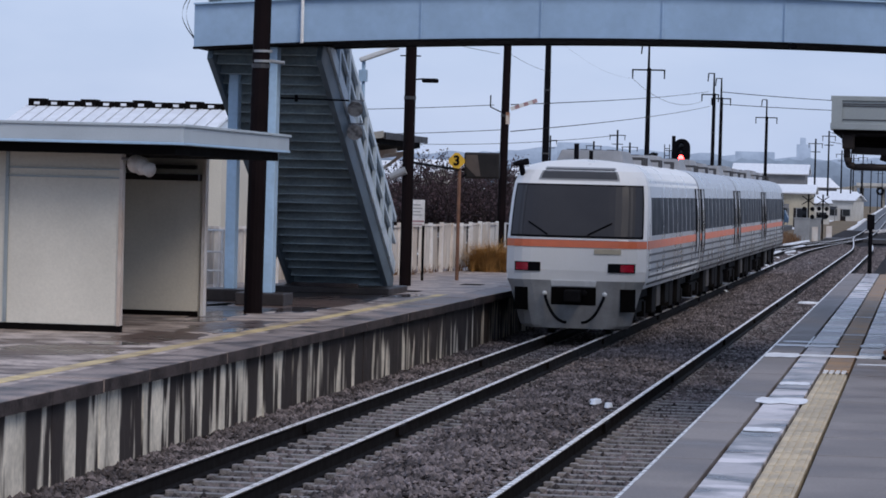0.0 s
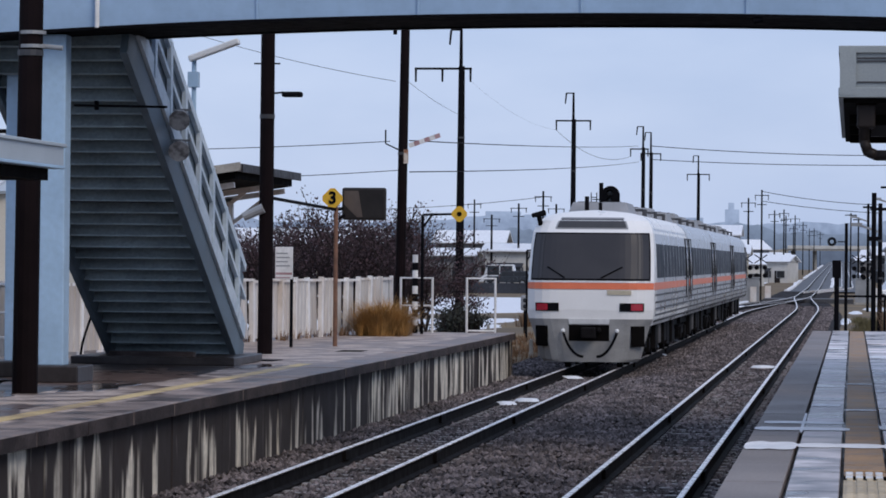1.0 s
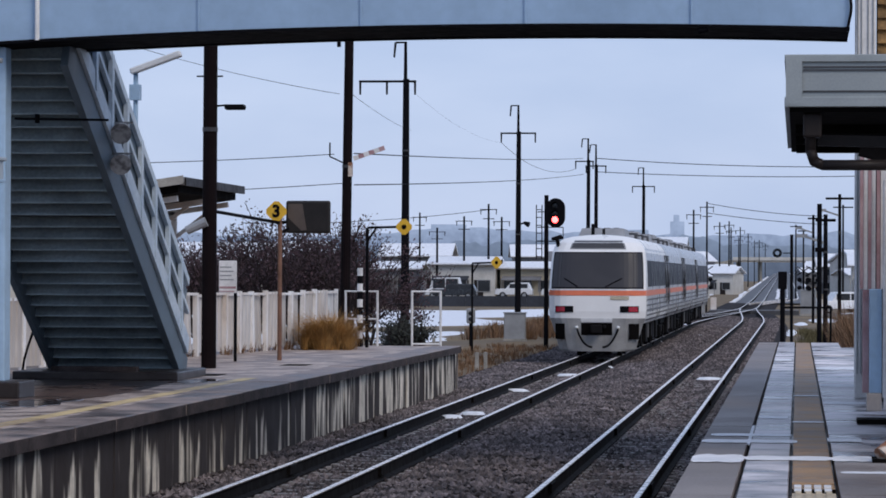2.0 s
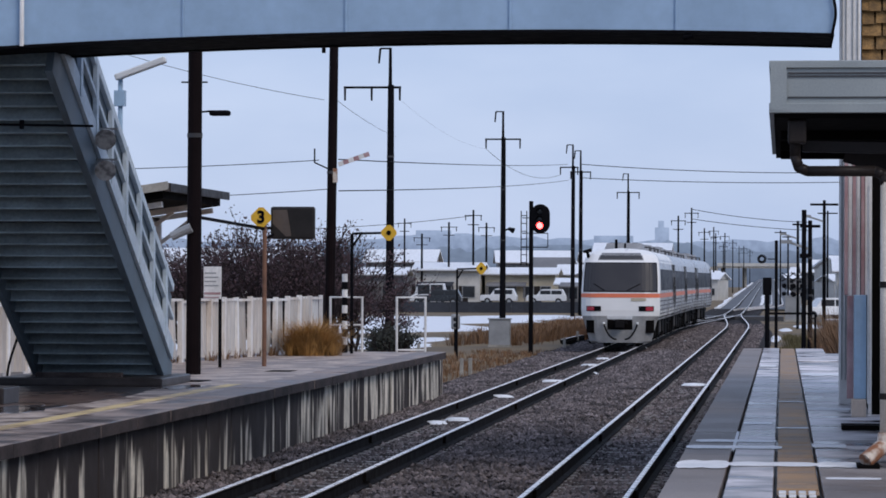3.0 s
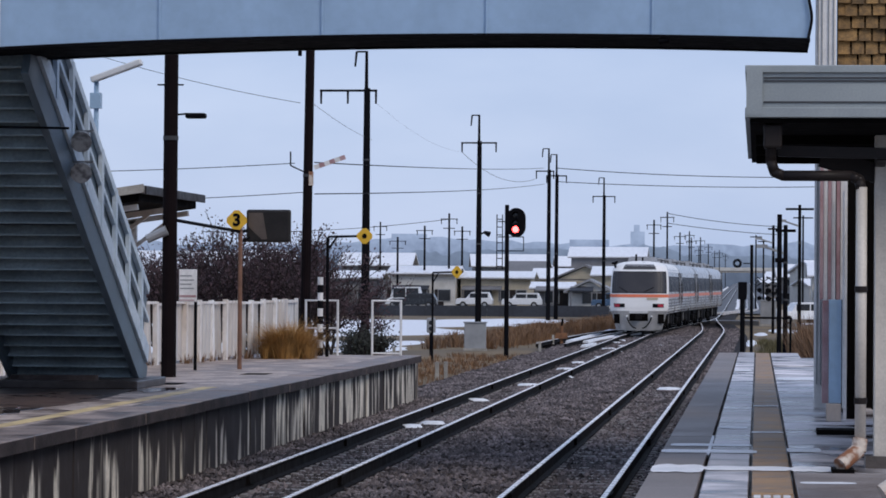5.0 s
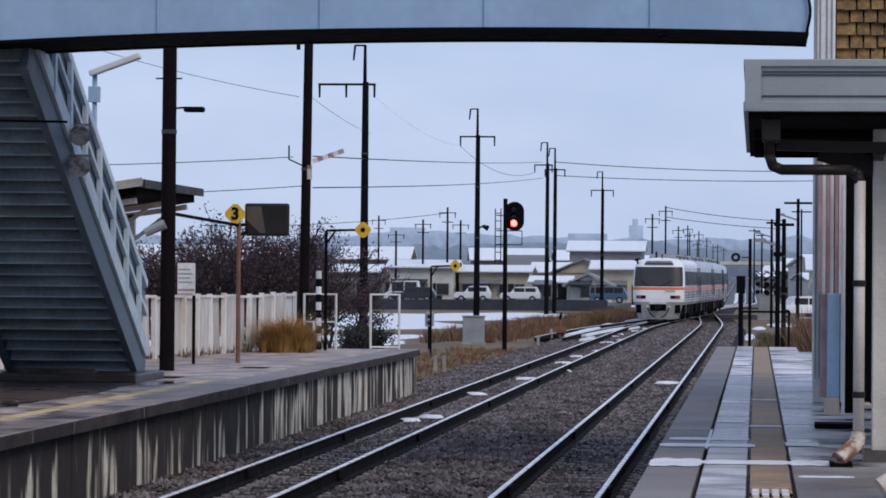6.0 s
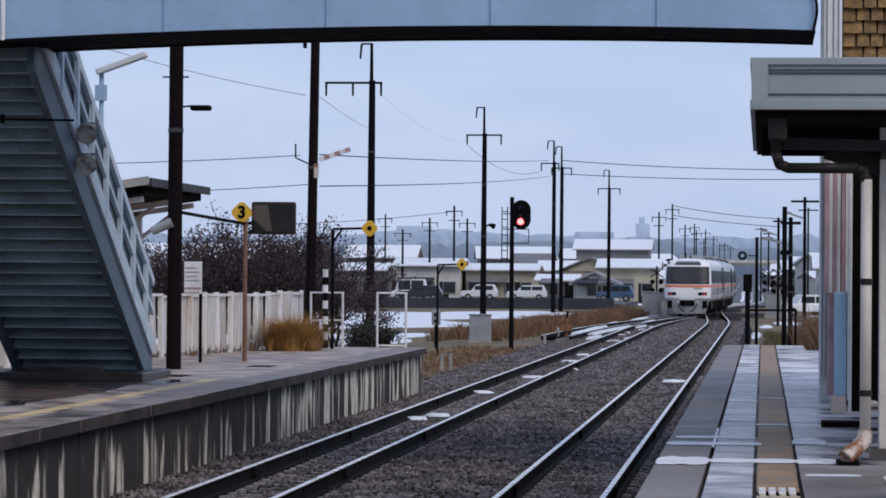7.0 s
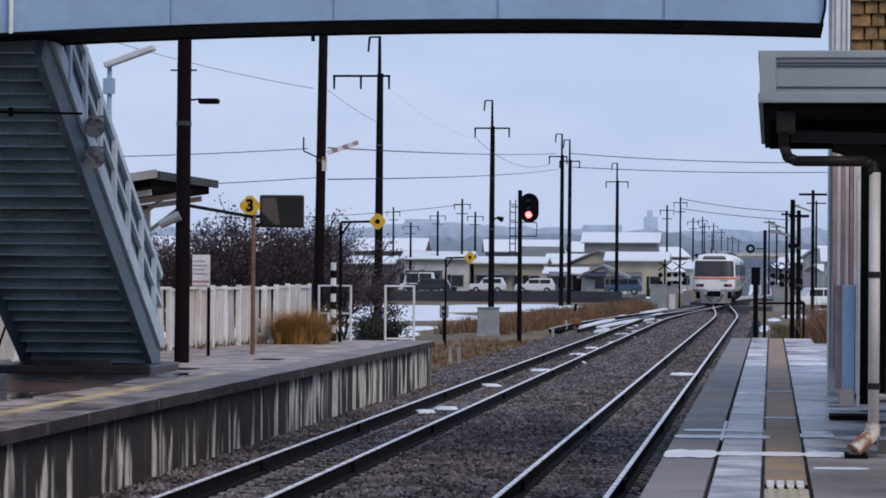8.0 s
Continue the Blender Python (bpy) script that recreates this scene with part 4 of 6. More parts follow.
wire((-11.1, 400, 11.2), (3.6, 400, 9.6), 0.3, 0.04)
wire((-11.1, 400, 10.0), (3.6, 400, 8.6), 0.2, 0.04)
wire((-60, 345, 7.8), (-31.84, 332, 9.0), 0.5, 0.03)

# ---------------------------------------------------------------- waiting shelter on the western platform
ws = thing("waiting_shelter", pose(-0.32, 3.05, 0.0), "cream walled open waiting shelter with a flat metal roof", "shelter")
bm = B()
box(bm, -12.9, -9.44, 25.4, 25.52, WZ + 0.08, 3.22)
part("front_wall", bm, M["cream_wall"], ws, "cream end wall panel", bevel=0.01)
bm = B()
box(bm, -11.05, -9.47, 25.375, 25.399, 2.86, 2.885)
box(bm, -11.05, -9.47, 25.375, 25.399, 2.975, 2.995)
box(bm, -11.07, -11.02, 25.375, 25.399, WZ + 0.1, 3.2)
part("wall_trim", bm, M["aluminium"], ws, "thin grey cover strips")
bm = B()
box(bm, -9.47, -9.425, 25.38, 25.54, WZ + 0.08, 3.24)
part("corner_trim", bm, M["stained_white"], ws, "pale corner strip")
bm = B()
box(bm, -12.9, -9.42, 25.39, 25.54, WZ - 0.006, WZ + 0.085)
part("plinth", bm, M["underside"], ws, "dark plinth")
bm = B()
box(bm, -12.8, -9.66, 31.4, 31.52, WZ, 3.22)
part("rear_wall", bm, M["cream_wall"], ws, "shaded cream rear wall")
bm = B()
box(bm, -9.66, -9.61, 31.36, 31.56, WZ, 3.22)
part("corner_trim", bm, M["stained_white"], ws)
bm = B()
box(bm, -12.6, -9.7, 31.372, 31.396, WZ - 0.002, WZ + 0.07)
part("plinth", bm, M["underside"], ws)
bm = B()
box(bm, -12.9, -12.78, 25.53, 31.5, WZ, 3.22)
part("back_wall", bm, M["cream_wall"], ws)
bm = B()
box(bm, -12.4, -9.68, 31.12, 31.39, 2.86, 2.96)
box(bm, -12.3, -9.75, 31.2, 31.39, 3.04, 3.10)
part("lintel_board", bm, M["pipe_brown"], ws, "dark board under the roof")
bm = B()
box(bm, -13.6, -8.36, 24.4, 31.6, 3.36, 3.58)
part("roof", bm, M["roof_metal"], ws, "pale grey metal fascia roof", bevel=0.012)
bm = B()
box(bm, -13.63, -8.33, 24.37, 31.63, 3.57, 3.61)
part("roof_edge", bm, M["roof_metal"], ws, bevel=0.008)
bm = B()
box(bm, -13.61, -8.345, 24.385, 31.615, 3.33, 3.365)
part("drip_edge", bm, M["blue_pale"], ws, "pale drip edge", bevel=0.006)
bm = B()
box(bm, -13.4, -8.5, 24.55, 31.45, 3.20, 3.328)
part("roof_underside", bm, M["underside"], ws, "roof underside with its shade painted black")
for x, y, z, r in ((-9.20, 25.22, 3.07, 0.125), (-9.06, 25.14, 3.02, 0.10)):
    bm = B()
    bmesh.ops.create_uvsphere(bm, u_segments=14, v_segments=9, radius=r, matrix=Matrix.Translation((x, y, z)))
    rod(bm, (x - 0.02, y, z), (x + 0.10, y - 0.09, z - 0.03), r * 0.7, r * 1.02, n=14)
    part("horn_speaker", bm, M["stained_white"], ws, "round white horn loudspeaker", smooth=True)
bm = B()
rod(bm, (-9.43, 25.35, 3.14), (-9.2, 25.24, 3.12), 0.02, n=8)
part("speaker_bracket", bm, M["grey_steel"], ws)

# roofed shelter further along, posts behind the stairs
cs = thing("platform_canopy", pose(0, 0, 0), "small platform canopy with a dark flat roof", "canopy")


def sloped(x0, x1, y0, y1, z0, z1, fall=0.15):
    """A slab whose western edge hangs lower."""
    bm = B()
    for v in box(bm, x0, x1, y0, y1, z0, z1):
        v.co.z -= fall * (x1 - v.co.x)
    return bm


part("roof", sloped(-13.3, -10.96, 57, 63.2, 3.96, 4.08), M["roof_grey"], cs, "grey weathered roof slab", bevel=0.02)
part("underside", sloped(-13.2, -11.1, 57.15, 63.1, 3.80, 3.958), M["underside"], cs, "canopy underside with its shade painted black")
part("fascia", sloped(-13.3, -10.98, 56.96, 56.998, 3.95, 4.10), M["concrete"], cs, "pale concrete fascia")
part("edge_board", sloped(-10.955, -10.93, 57, 63.2, 3.92, 4.07), M["pipe_brown"], cs, "brown edge board")
for y in (57.6, 60.2, 62.8):
    bm = B()
    bar(bm, (-13.1, y, 3.42), (-11.2, y, 3.70), 0.14, 0.10)
    bar(bm, (-12.3, y, WZ), (-12.3, y, 3.55), 0.14, 0.14)
    bar(bm, (-12.25, y, 3.05), (-11.5, y, 3.62), 0.07, 0.07)
    part("post", bm, M["stained_white"], cs)

# ---------------------------------------------------------------- fence, gates, signs
fe = thing("fence", pose(0, 0, 0), "white painted sheet fence with rust stains", "fence")


def fence_run(a, b):
    """Framed steel sheets in a straight run from a to b on the platform."""
    a, b = Vector((*a, WZ - 0.006)), Vector((*b, WZ - 0.006))
    n = round((b - a).length / 0.92)
    w = (b - a).length / n
    turn = math.degrees(atan2(a.x - b.x, b.y - a.y))
    for i in range(n):
        p = a.lerp(b, i / n)
        top = 1.20 + random.uniform(-0.03, 0.02)
        outline = [(-0.012, 0.05)]
        for k in range(3):
            q = 0.12 + k * (w - 0.2) / 3.2
            outline += [(0.0, q), (0.022, q + 0.02), (0.022, q + 0.10), (0.0, q + 0.12)]
        outline.append((-0.012, w - 0.05))
        bm = B()
        low = [bm.verts.new((u, v, 0.06)) for u, v in outline]
        high = [bm.verts.new((u, v, top)) for u, v in outline]
        for k in range(len(outline)):
            m = (k + 1) % len(outline)
            bm.faces.new((low[k], low[m], high[m], high[k]))
        bm.faces.new(low[::-1])
        bm.faces.new(high)
        sheet = part("panel", bm, M["fence_sheet"], fe)
        sheet.matrix_basis = pose(p.x, p.y, p.z, random.uniform(-0.8, 0.8), random.uniform(-2, 2), turn + random.uniform(-3, 3))
        bm = B()
        box(bm, -0.03, 0.06, -0.055, 0.055, -0.01, top + 0.03)
        part("post", bm, M["fence_white"], fe).matrix_basis = pose(p.x, p.y, p.z, 0, random.uniform(-1, 1), turn)
        bm = B()
        box(bm, 0.025, 0.05, 0.04, w - 0.04, top - 0.05, top)
        part("top_rail", bm, M["fence_white"], fe).matrix_basis = pose(p.x, p.y, p.z, 0, 0, turn)
    bm = B()
    box(bm, -0.03, 0.045, -0.03, 0.03, -0.01, 1.24)
    part("post", bm, M["white_paint"], fe).matrix_basis = pose(b.x, b.y, b.z, 0, 0, turn)


fence_run((-13.05, 46.5), (-10.12, 70.3))
fence_run((-13.5, 36.0), (-13.05, 46.4))


def pipe_gate(x0, x1, y, label, bars):
    t = thing("pipe_gate", pose(x0, y, WZ - 0.01), label, "gate", "white pipe gates")
    w = x1 - x0
    for px in (0, w):
        bm = B()
        rod(bm, (px, 0, 0), (px, 0, 1.22), 0.026)
        part("upright", bm, M["white_paint"], t)
    for z in bars:
        bm = B()
        rod(bm, (0, 0, z), (w, 0, z), 0.02)
        part("rail", bm, M["white_paint"], t)
    return t


pipe_gate(-8.39, -7.76, 70.0, "white pipe frame at the platform end", (0.05, 1.2))
pipe_gate(-9.80, -9.10, 69.6, "white pipe frame with one rail", (1.2, 0.6))
pipe_gate(-12.2, -11.75, 44.0, "white pipe gate beside the shelter", (0.1, 0.45, 0.8, 1.2))

s3 = thing("number_sign", pose(-9.38, 58, WZ), "yellow diamond sign with black 3 on a rusty post", "sign", "stopping signs")
bm = B()
rod(bm, (0, 0, -0.01), (0, 0, 2.55), 0.042, 0.038)
part("post", bm, M["orange_post"], s3, "rusty orange-brown post")


def diamond(r, d):
    bm = B()
    n = 4
    pts = []
    for k in range(4):
        a = pi / 2 * k
        for e in (-0.22, 0.22):
            pts.append((r * cos(a + e), r * sin(a + e)))
    f = [bm.verts.new((x, -d / 2, z)) for x, z in pts]
    b = [bm.verts.new((x, d / 2, z)) for x, z in pts]
    bm.faces.new(f)
    bm.faces.new(b[::-1])
    for i in range(8):
        bm.faces.new((f[i], b[i], b[(i + 1) % 8], f[(i + 1) % 8]))
    return bm


plate = part("plate", diamond(0.19, 0.02), M["sign_yellow"], s3, "yellow diamond plate")
plate.location = (-0.06, -0.05, 2.70)
txt = bpy.data.curves.new("digit", "FONT")
txt.body, txt.size, txt.extrude, txt.align_x, txt.align_y, txt.offset = "3", 0.30, 0.004, "CENTER", "CENTER", 0.012
tob = bpy.data.objects.new("digit", txt)
dm = bpy.data.meshes.new_from_object(tob)
bpy.data.objects.remove(tob)
dm.materials.append(M["black_steel"])
dg = new("digit", dm)
dg.parent = plate
dg.matrix_basis = pose(0, -0.018, 0, 90, 0, 0)
tagged(dg, "black digit 3")

mr = thing("platform_mirror", pose(-8.92, 58.4, WZ), "large dark rectangular platform mirror on a bracket", "mirror")
bm = B()
box(bm, -0.41, 0.41, -0.06, 0.06, 2.31, 2.91)
part("housing", bm, M["mirror_back"], mr, bevel=0.04)
# Paler polygon painted on as the mirror's reflection.
bm = B()
vs = [bm.verts.new(v) for v in ((-0.37, -0.068, 2.85), (-0.10, -0.068, 2.85), (-0.02, -0.068, 2.37), (-0.12, -0.068, 2.36), (-0.37, -0.068, 2.60))]
bm.faces.new(vs)
part("reflection_pane", bm, M["mirror_reflection"], mr, "paler shape painted as a reflection")
bm = B()
rod(bm, (-0.52, -0.36, 2.5), (-0.40, 0.02, 2.52), 0.03)
rod(bm, (-0.46, -0.38, 2.3), (-0.34, 0.02, 2.42), 0.025)
part("bracket", bm, M["black_steel"], mr)

s0 = thing("stop_sign", pose(-9.17, 68.4, WZ), "small yellow diamond sign on a black arm post", "sign", "stopping signs")
bm = B()
rod(bm, (0, 0, -0.01), (0, 0, 2.55), 0.035)
part("post", bm, M["black_steel"], s0)
bm = B()
bar(bm, (0, 0, 2.56), (0.7, 0, 2.58), 0.05, 0.05)
bar(bm, (0.02, 0, 2.3), (0.2, 0, 2.56), 0.04, 0.04)
part("arm", bm, M["black_steel"], s0)
plate = part("plate", diamond(0.17, 0.02), M["sign_yellow"], s0, "yellow diamond plate")
plate.location = (0.8, -0.05, 2.58)
bm = B()
rod(bm, (0, -0.022, 0), (0, -0.014, 0), 0.052, n=16)
part("ring", bm, M["underside"], plate)
copy_thing(s0, pose(-10.6, 105, GROUND)).scale = (1.0, 1.0, 1.18)
sp = thing("striped_post", pose(-9.43, 69.2, WZ), "black and white striped clearance post", "post")
for i in range(10):
    bm = B()
    vs = []
    z = 0.17 * i
    rod(bm, (0, 0, z - (0.01 if i == 0 else 0)), (0, 0, z + 0.17), 0.06, 0.06, 10)
    part("stripe", bm, M["white_paint" if i % 2 else "black_steel"], sp)

nb2 = thing("notice_board", pose(-10.15, 57, WZ), "white notice board on a thin post", "notice board")
bm = B()
box(bm, -0.17, 0.15, -0.02, 0.02, 1.22, 1.80)
b2 = part("board", bm, M["white_paint"], nb2, bevel=0.008)
bm = B()
box(bm, -0.16, 0.14, -0.026, -0.021, 1.30, 1.34)
box(bm, -0.16, 0.11, -0.026, -0.021, 1.24, 1.26)
part("red_line", bm, M["pink_board"], b2, "faded red lines")
bm = B()
for k in range(4):
    box(bm, -0.15, 0.10 - 0.04 * (k % 2), -0.026, -0.021, 1.45 + 0.075 * k, 1.47 + 0.075 * k)
part("text_line", bm, M["grey_steel"], b2, "grey lines of print")
bm = B()
rod(bm, (0.12, 0.05, -0.01), (0.12, 0.05, 1.75), 0.03)
part("post", bm, M["black_steel"], nb2)

# ---------------------------------------------------------------- station building and canopy on the eastern platform
cn = thing("station_canopy", pose(0, 0, 0), "flat platform canopy with banded aluminium fascia", "canopy")
CX, CY0, CY1 = -0.08, 26.0, 34.5
bm = B()
box(bm, CX, 5, CY0, CY1, 3.76, 4.06)
part("fascia_panel", bm, M["aluminium"], cn, "grey-green aluminium fascia")
for z0, z1, d in ((4.06, 4.12, 0.03), (3.70, 3.78, 0.03)):
    bm = B()
    box(bm, CX - d, 5, CY0 - d, CY1, z0, z1)
    part("fascia_band", bm, M["aluminium"], cn, bevel=0.006)
for z in (4.02, 3.995, 3.825):
    bm = B()
    box(bm, CX + 0.12, 5, CY0 - 0.012, CY0 - 0.001, z - 0.006, z + 0.006)
    part("fascia_groove", bm, M["groove"], cn)
bm = B()
box(bm, CX - 0.02, CX + 0.11, CY0 - 0.034, CY0 - 0.031, 3.72, 4.10)
part("corner_cap", bm, M["aluminium"], cn)
# The shade under the canopy is put into the near-black colour.
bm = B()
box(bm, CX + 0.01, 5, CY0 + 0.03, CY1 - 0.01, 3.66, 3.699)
part("soffit", bm, M["underside"], cn, "soffit sheet with its shade painted black")
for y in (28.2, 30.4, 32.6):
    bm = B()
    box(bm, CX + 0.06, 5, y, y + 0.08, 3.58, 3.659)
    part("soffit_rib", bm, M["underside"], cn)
bm = B()
bar(bm, (0.52, 27.0, 3.42), (1.0, 26.95, 3.28), 0.08, 0.16)
bar(bm, (0.16, 26.45, 3.45), (1.1, 26.45, 3.43), 0.08, 0.09)
bar(bm, (1.0, 26.45, 3.42), (1.0, 27.0, 3.36), 0.08, 0.09)
part("bracket_beam", bm, M["pipe_brown"], cn)

gp = thing("gutter_pipe", pose(0, 0, 0), "brown rain pipe with beige downpipe on the canopy", "rain pipe")
bm = B()
box(bm, 0.04, 0.19, 26.1, 26.3, 3.46, 3.655)
part("hopper", bm, M["pipe_brown"], gp, "brown rainwater hopper", bevel=0.02)
bm = B()
pts = [(0.10, 26.2, 3.60), (0.10, 26.2, 3.36), (0.13, 26.2, 3.27), (0.20, 26.2, 3.24), (0.74, 26.2, 3.24), (0.81, 26.2, 3.21), (0.83, 26.2, 3.12)]
for a, b in zip(pts, pts[1:]):
    rod(bm, a, b, 0.043, n=12)
for p in pts[1:-1]:
    bmesh.ops.create_uvsphere(bm, u_segments=12, v_segments=8, radius=0.043, matrix=Matrix.Translation(p))
part("elbow_pipe", bm, M["pipe_brown"], gp, smooth=True)
bm = B()
rod(bm, (0.83, 26.2, 3.15), (0.83, 26.2, 1.06), 0.045, n=14)
part("downpipe", bm, M["pipe_beige"], gp, "beige plastic downpipe", smooth=True)
for z in (2.3, 1.4):
    bm = B()
    rod(bm, (0.83, 26.2, z), (0.83, 26.2, z + 0.05), 0.052, n=14)
    part("clip", bm, M["pipe_brown"], gp)
bm = B()
rod(bm, (0.83, 26.2, 1.12), (0.815, 26.18, 1.02), 0.062, n=14)
rod(bm, (0.815, 26.18, 1.03), (0.665, 26.05, 0.91), 0.062, 0.066, n=14)
part("outlet", bm, M["rusty_pipe"], gp, "rusty outlet shoe")
bm = B()
box(bm, 0.6, 0.78, 26.0, 26.4, EZ, EZ + 0.03)
part("drain", bm, M["underside"], gp)

cp = thing("canopy_post", pose(1.03, 26.9, EZ), "pale square canopy post", "post")
bm = B()
box(bm, -0.07, 0.10, -0.09, 0.09, 0, 2.75)
part("shaft", bm, M["pipe_beige"], cp, bevel=0.01)
bm = B()
box(bm, -0.14, 0.16, -0.15, 0.15, -0.01, 0.10)
part("base", bm, M["concrete_dark"], cp)
sh = thing("pipe_outlet", pose(0.86, 22.3, EZ), "rusty rain pipe shoe at a building foot", "rain pipe")
bm = B()
rod(bm, (0.27, 0, 0.30), (0.25, 0, 0.22), 0.07, n=14)
rod(bm, (0.255, 0, 0.235), (0.0, -0.06, 0.075), 0.07, 0.075, n=14)
part("shoe", bm, M["rusty_pipe"], sh)
bm = B()
rod(bm, (0.27, 0, 0.2), (0.27, 0, 3.0), 0.05)
part("downpipe", bm, M["pipe_beige"], sh)

sb = thing("station_building", pose(0, 0, 0), "station building with brown shingled upper wall", "building")
bm = B()
box(bm, 1.16, 5, 40.0, 46, EZ - 0.05, 9.4)
part("core", bm, M["underside"], sb)
bm = B()
box(bm, 0.965, 1.0, 36.5, 36.6, EZ, 4.2)
part("white_post", bm, M["white_paint"], sb)
for i, (x, mt) in enumerate(((0.70, "pink_board"), (0.745, "white_paint"), (0.79, "pink_board"), (0.835, "white_paint"), (0.885, "pink_board"), (0.93, "white_paint"))):
    bm = B()
    box(bm, x - 0.016, x + 0.022, 36.0 + 0.02 * i, 36.12, 2.2, 3.75)
    part("striped_board", bm, M[mt], sb, "faded pink and white upright boards")
bm = B()
box(bm, 0.79, 0.925, 35.94, 35.99, 1.05, 2.2)
part("blue_panel", bm, M["blue_pale"], sb, "pale blue upright panel", bevel=0.01)
bm = B()
box(bm, 0.715, 0.785, 35.995, 36.1, EZ + 0.2, 2.19)
part("lower_board", bm, M["pink_board"], sb, "faded pink lower board")
bm = B()
box(bm, 0.765, 0.925, 35.9, 36.2, EZ, 1.045)
part("base_block", bm, M["stained_white"], sb, "stained white base block", bevel=0.01)
bm = B()
rod(bm, (0.955, 35.9, 1.0), (0.955, 35.9, 3.4), 0.022, n=8)
part("cable_pipe", bm, M["white_paint"], sb, "thin white cable pipe")
bm = B()
box(bm, 0.60, 1.0, 32.7, 33.2, EZ, EZ + 0.05)
part("drain_cover", bm, M["underside"], sb)
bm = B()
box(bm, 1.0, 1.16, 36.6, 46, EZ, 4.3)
part("side_wall", bm, M["underside"], sb, "side wall with its shade painted near-black")
bm = B()
box(bm, 0.955, 5, 39.96, 40.0, 4.3, 9.4)
part("backing", bm, M["underside"], sb)
bm = B()
vs = [bm.verts.new(v) for v in ((0.012, 0, 0), (0.158, 0, 0), (0.158, 0.04, 0.24), (0.012, 0.04, 0.24), (0.012, -0.07, 0), (0.158, -0.07, 0), (0.158, 0.024, 0.24), (0.012, 0.024, 0.24))]
for f in ((4, 5, 6, 7), (0, 3, 2, 1), (0, 1, 5, 4), (1, 2, 6, 5), (2, 3, 7, 6), (3, 0, 4, 7)):
    bm.faces.new([vs[i] for i in f])
shm = finish(bm, "shingle", M["shingle"])
for r in range(10):
    for c in range(12):
        s = new("shingle", shm)
        s.parent = sb
        s.location = (0.955 + c * 0.17 - (0.085 if r % 2 else 0) + (0.085 if r % 2 and c == 0 else 0), 39.93 + random.uniform(-0.012, 0.006), 4.9 + r * 0.155 + random.uniform(-0.008, 0.008))

# ---------------------------------------------------------------- signals and trackside cabinets
sg = thing("railway_signal", pose(-8.95, 115, GROUND), "black colour-light signal showing red", "signal")
bm = B()
rod(bm, (0, 0, -0.05), (0, 0, 5.5), 0.085, 0.075, 12)
part("mast", bm, M["black_steel"], sg)
bm = B()
bmesh.ops.create_cone(bm, cap_ends=True, segments=24, radius1=0.34, radius2=0.34, depth=0.06, matrix=Matrix.Translation((0.34, -0.12, 5.05)) @ pose(0, 0, 0, 90))
bmesh.ops.create_cone(bm, cap_ends=True, segments=24, radius1=0.34, radius2=0.34, depth=0.06, matrix=Matrix.Translation((0.34, -0.12, 4.68)) @ pose(0, 0, 0, 90))
box(bm, 0.0, 0.68, -0.152, -0.088, 4.68, 5.05)
box(bm, 0.12, 0.56, -0.08, 0.2, 4.5, 5.2)
head = part("head", bm, M["black_steel"], sg, "black rounded signal head")
for z, mt, lb in ((5.14, "glass_dark", "dark lens"), (4.86, "glass_dark", "dark lens"), (4.62, "red_light", "lit red lens")):
    bm = B()
    bmesh.ops.create_uvsphere(bm, u_segments=16, v_segments=10, radius=0.115, matrix=Matrix.Translation((0.32, -0.15, z)) @ Matrix.Diagonal((1, 0.35, 1, 1)))
    part("lens", bm, M[mt], head, lb, smooth=True)
    bm = B()
    for i in range(8):
        a0, a1 = pi * i / 8, pi * (i + 1) / 8
        bar(bm, (0.32 + 0.125 * cos(a0), -0.24, z + 0.125 * sin(a0)), (0.32 + 0.125 * cos(a1), -0.24, z + 0.125 * sin(a1)), 0.2, 0.015)
    part("hood", bm, M["black_steel"], head)
bm = B()
for z in (3.85, 4.35, 4.9):
    bar(bm, (-0.32, 0, z), (0.6, 0, z), 0.035, 0.035)
for q in (-0.36, -0.16):
    bar(bm, (q, 0, 3.2), (q, 0, 5.15), 0.035, 0.035)
for k in range(7):
    bar(bm, (-0.36, 0, 3.3 + 0.28 * k), (-0.16, 0, 3.3 + 0.28 * k), 0.03, 0.03)
bar(bm, (0.6, 0, 3.85), (0.6, 0, 4.35), 0.03, 0.03)
part("ladder_frame", bm, M["black_steel"], sg)

cb = thing("relay_cabinet", pose(-11.2, 128, GROUND), "pale grey steel relay cabinet beside the line", "cabinet", "trackside cabinets")
bm = B()
box(bm, -0.42, 0.42, -0.25, 0.25, 0.08, 1.10)
part("body", bm, M["grey_steel"], cb, bevel=0.02)
bm = B()
box(bm, -0.46, 0.46, -0.29, 0.29, 1.10, 1.15)
part("lid", bm, M["grey_steel"], cb, bevel=0.01)
bm = B()
box(bm, -0.45, 0.45, -0.3, 0.3, -0.02, 0.09)
part("plinth", bm, M["concrete"], cb)
for x, y in ((-7.4, 213), (0.7, 213), (-6.7, 216)):
    copy_thing(cb, pose(x, y, GROUND)).scale = (1.25, 1, 1.5)

dw = thing("dwarf_signal", pose(-11.96, 118, GROUND), "small grey dwarf signal on a black post", "signal")
bm = B()
rod(bm, (0, 0, -0.03), (0, 0, 0.9), 0.06)
part("post", bm, M["black_steel"], dw)
bm = B()
box(bm, -0.16, 0.16, -0.12, 0.12, 0.85, 1.4)
h = part("case", bm, M["grey_steel"], dw, bevel=0.06)
bm = B()
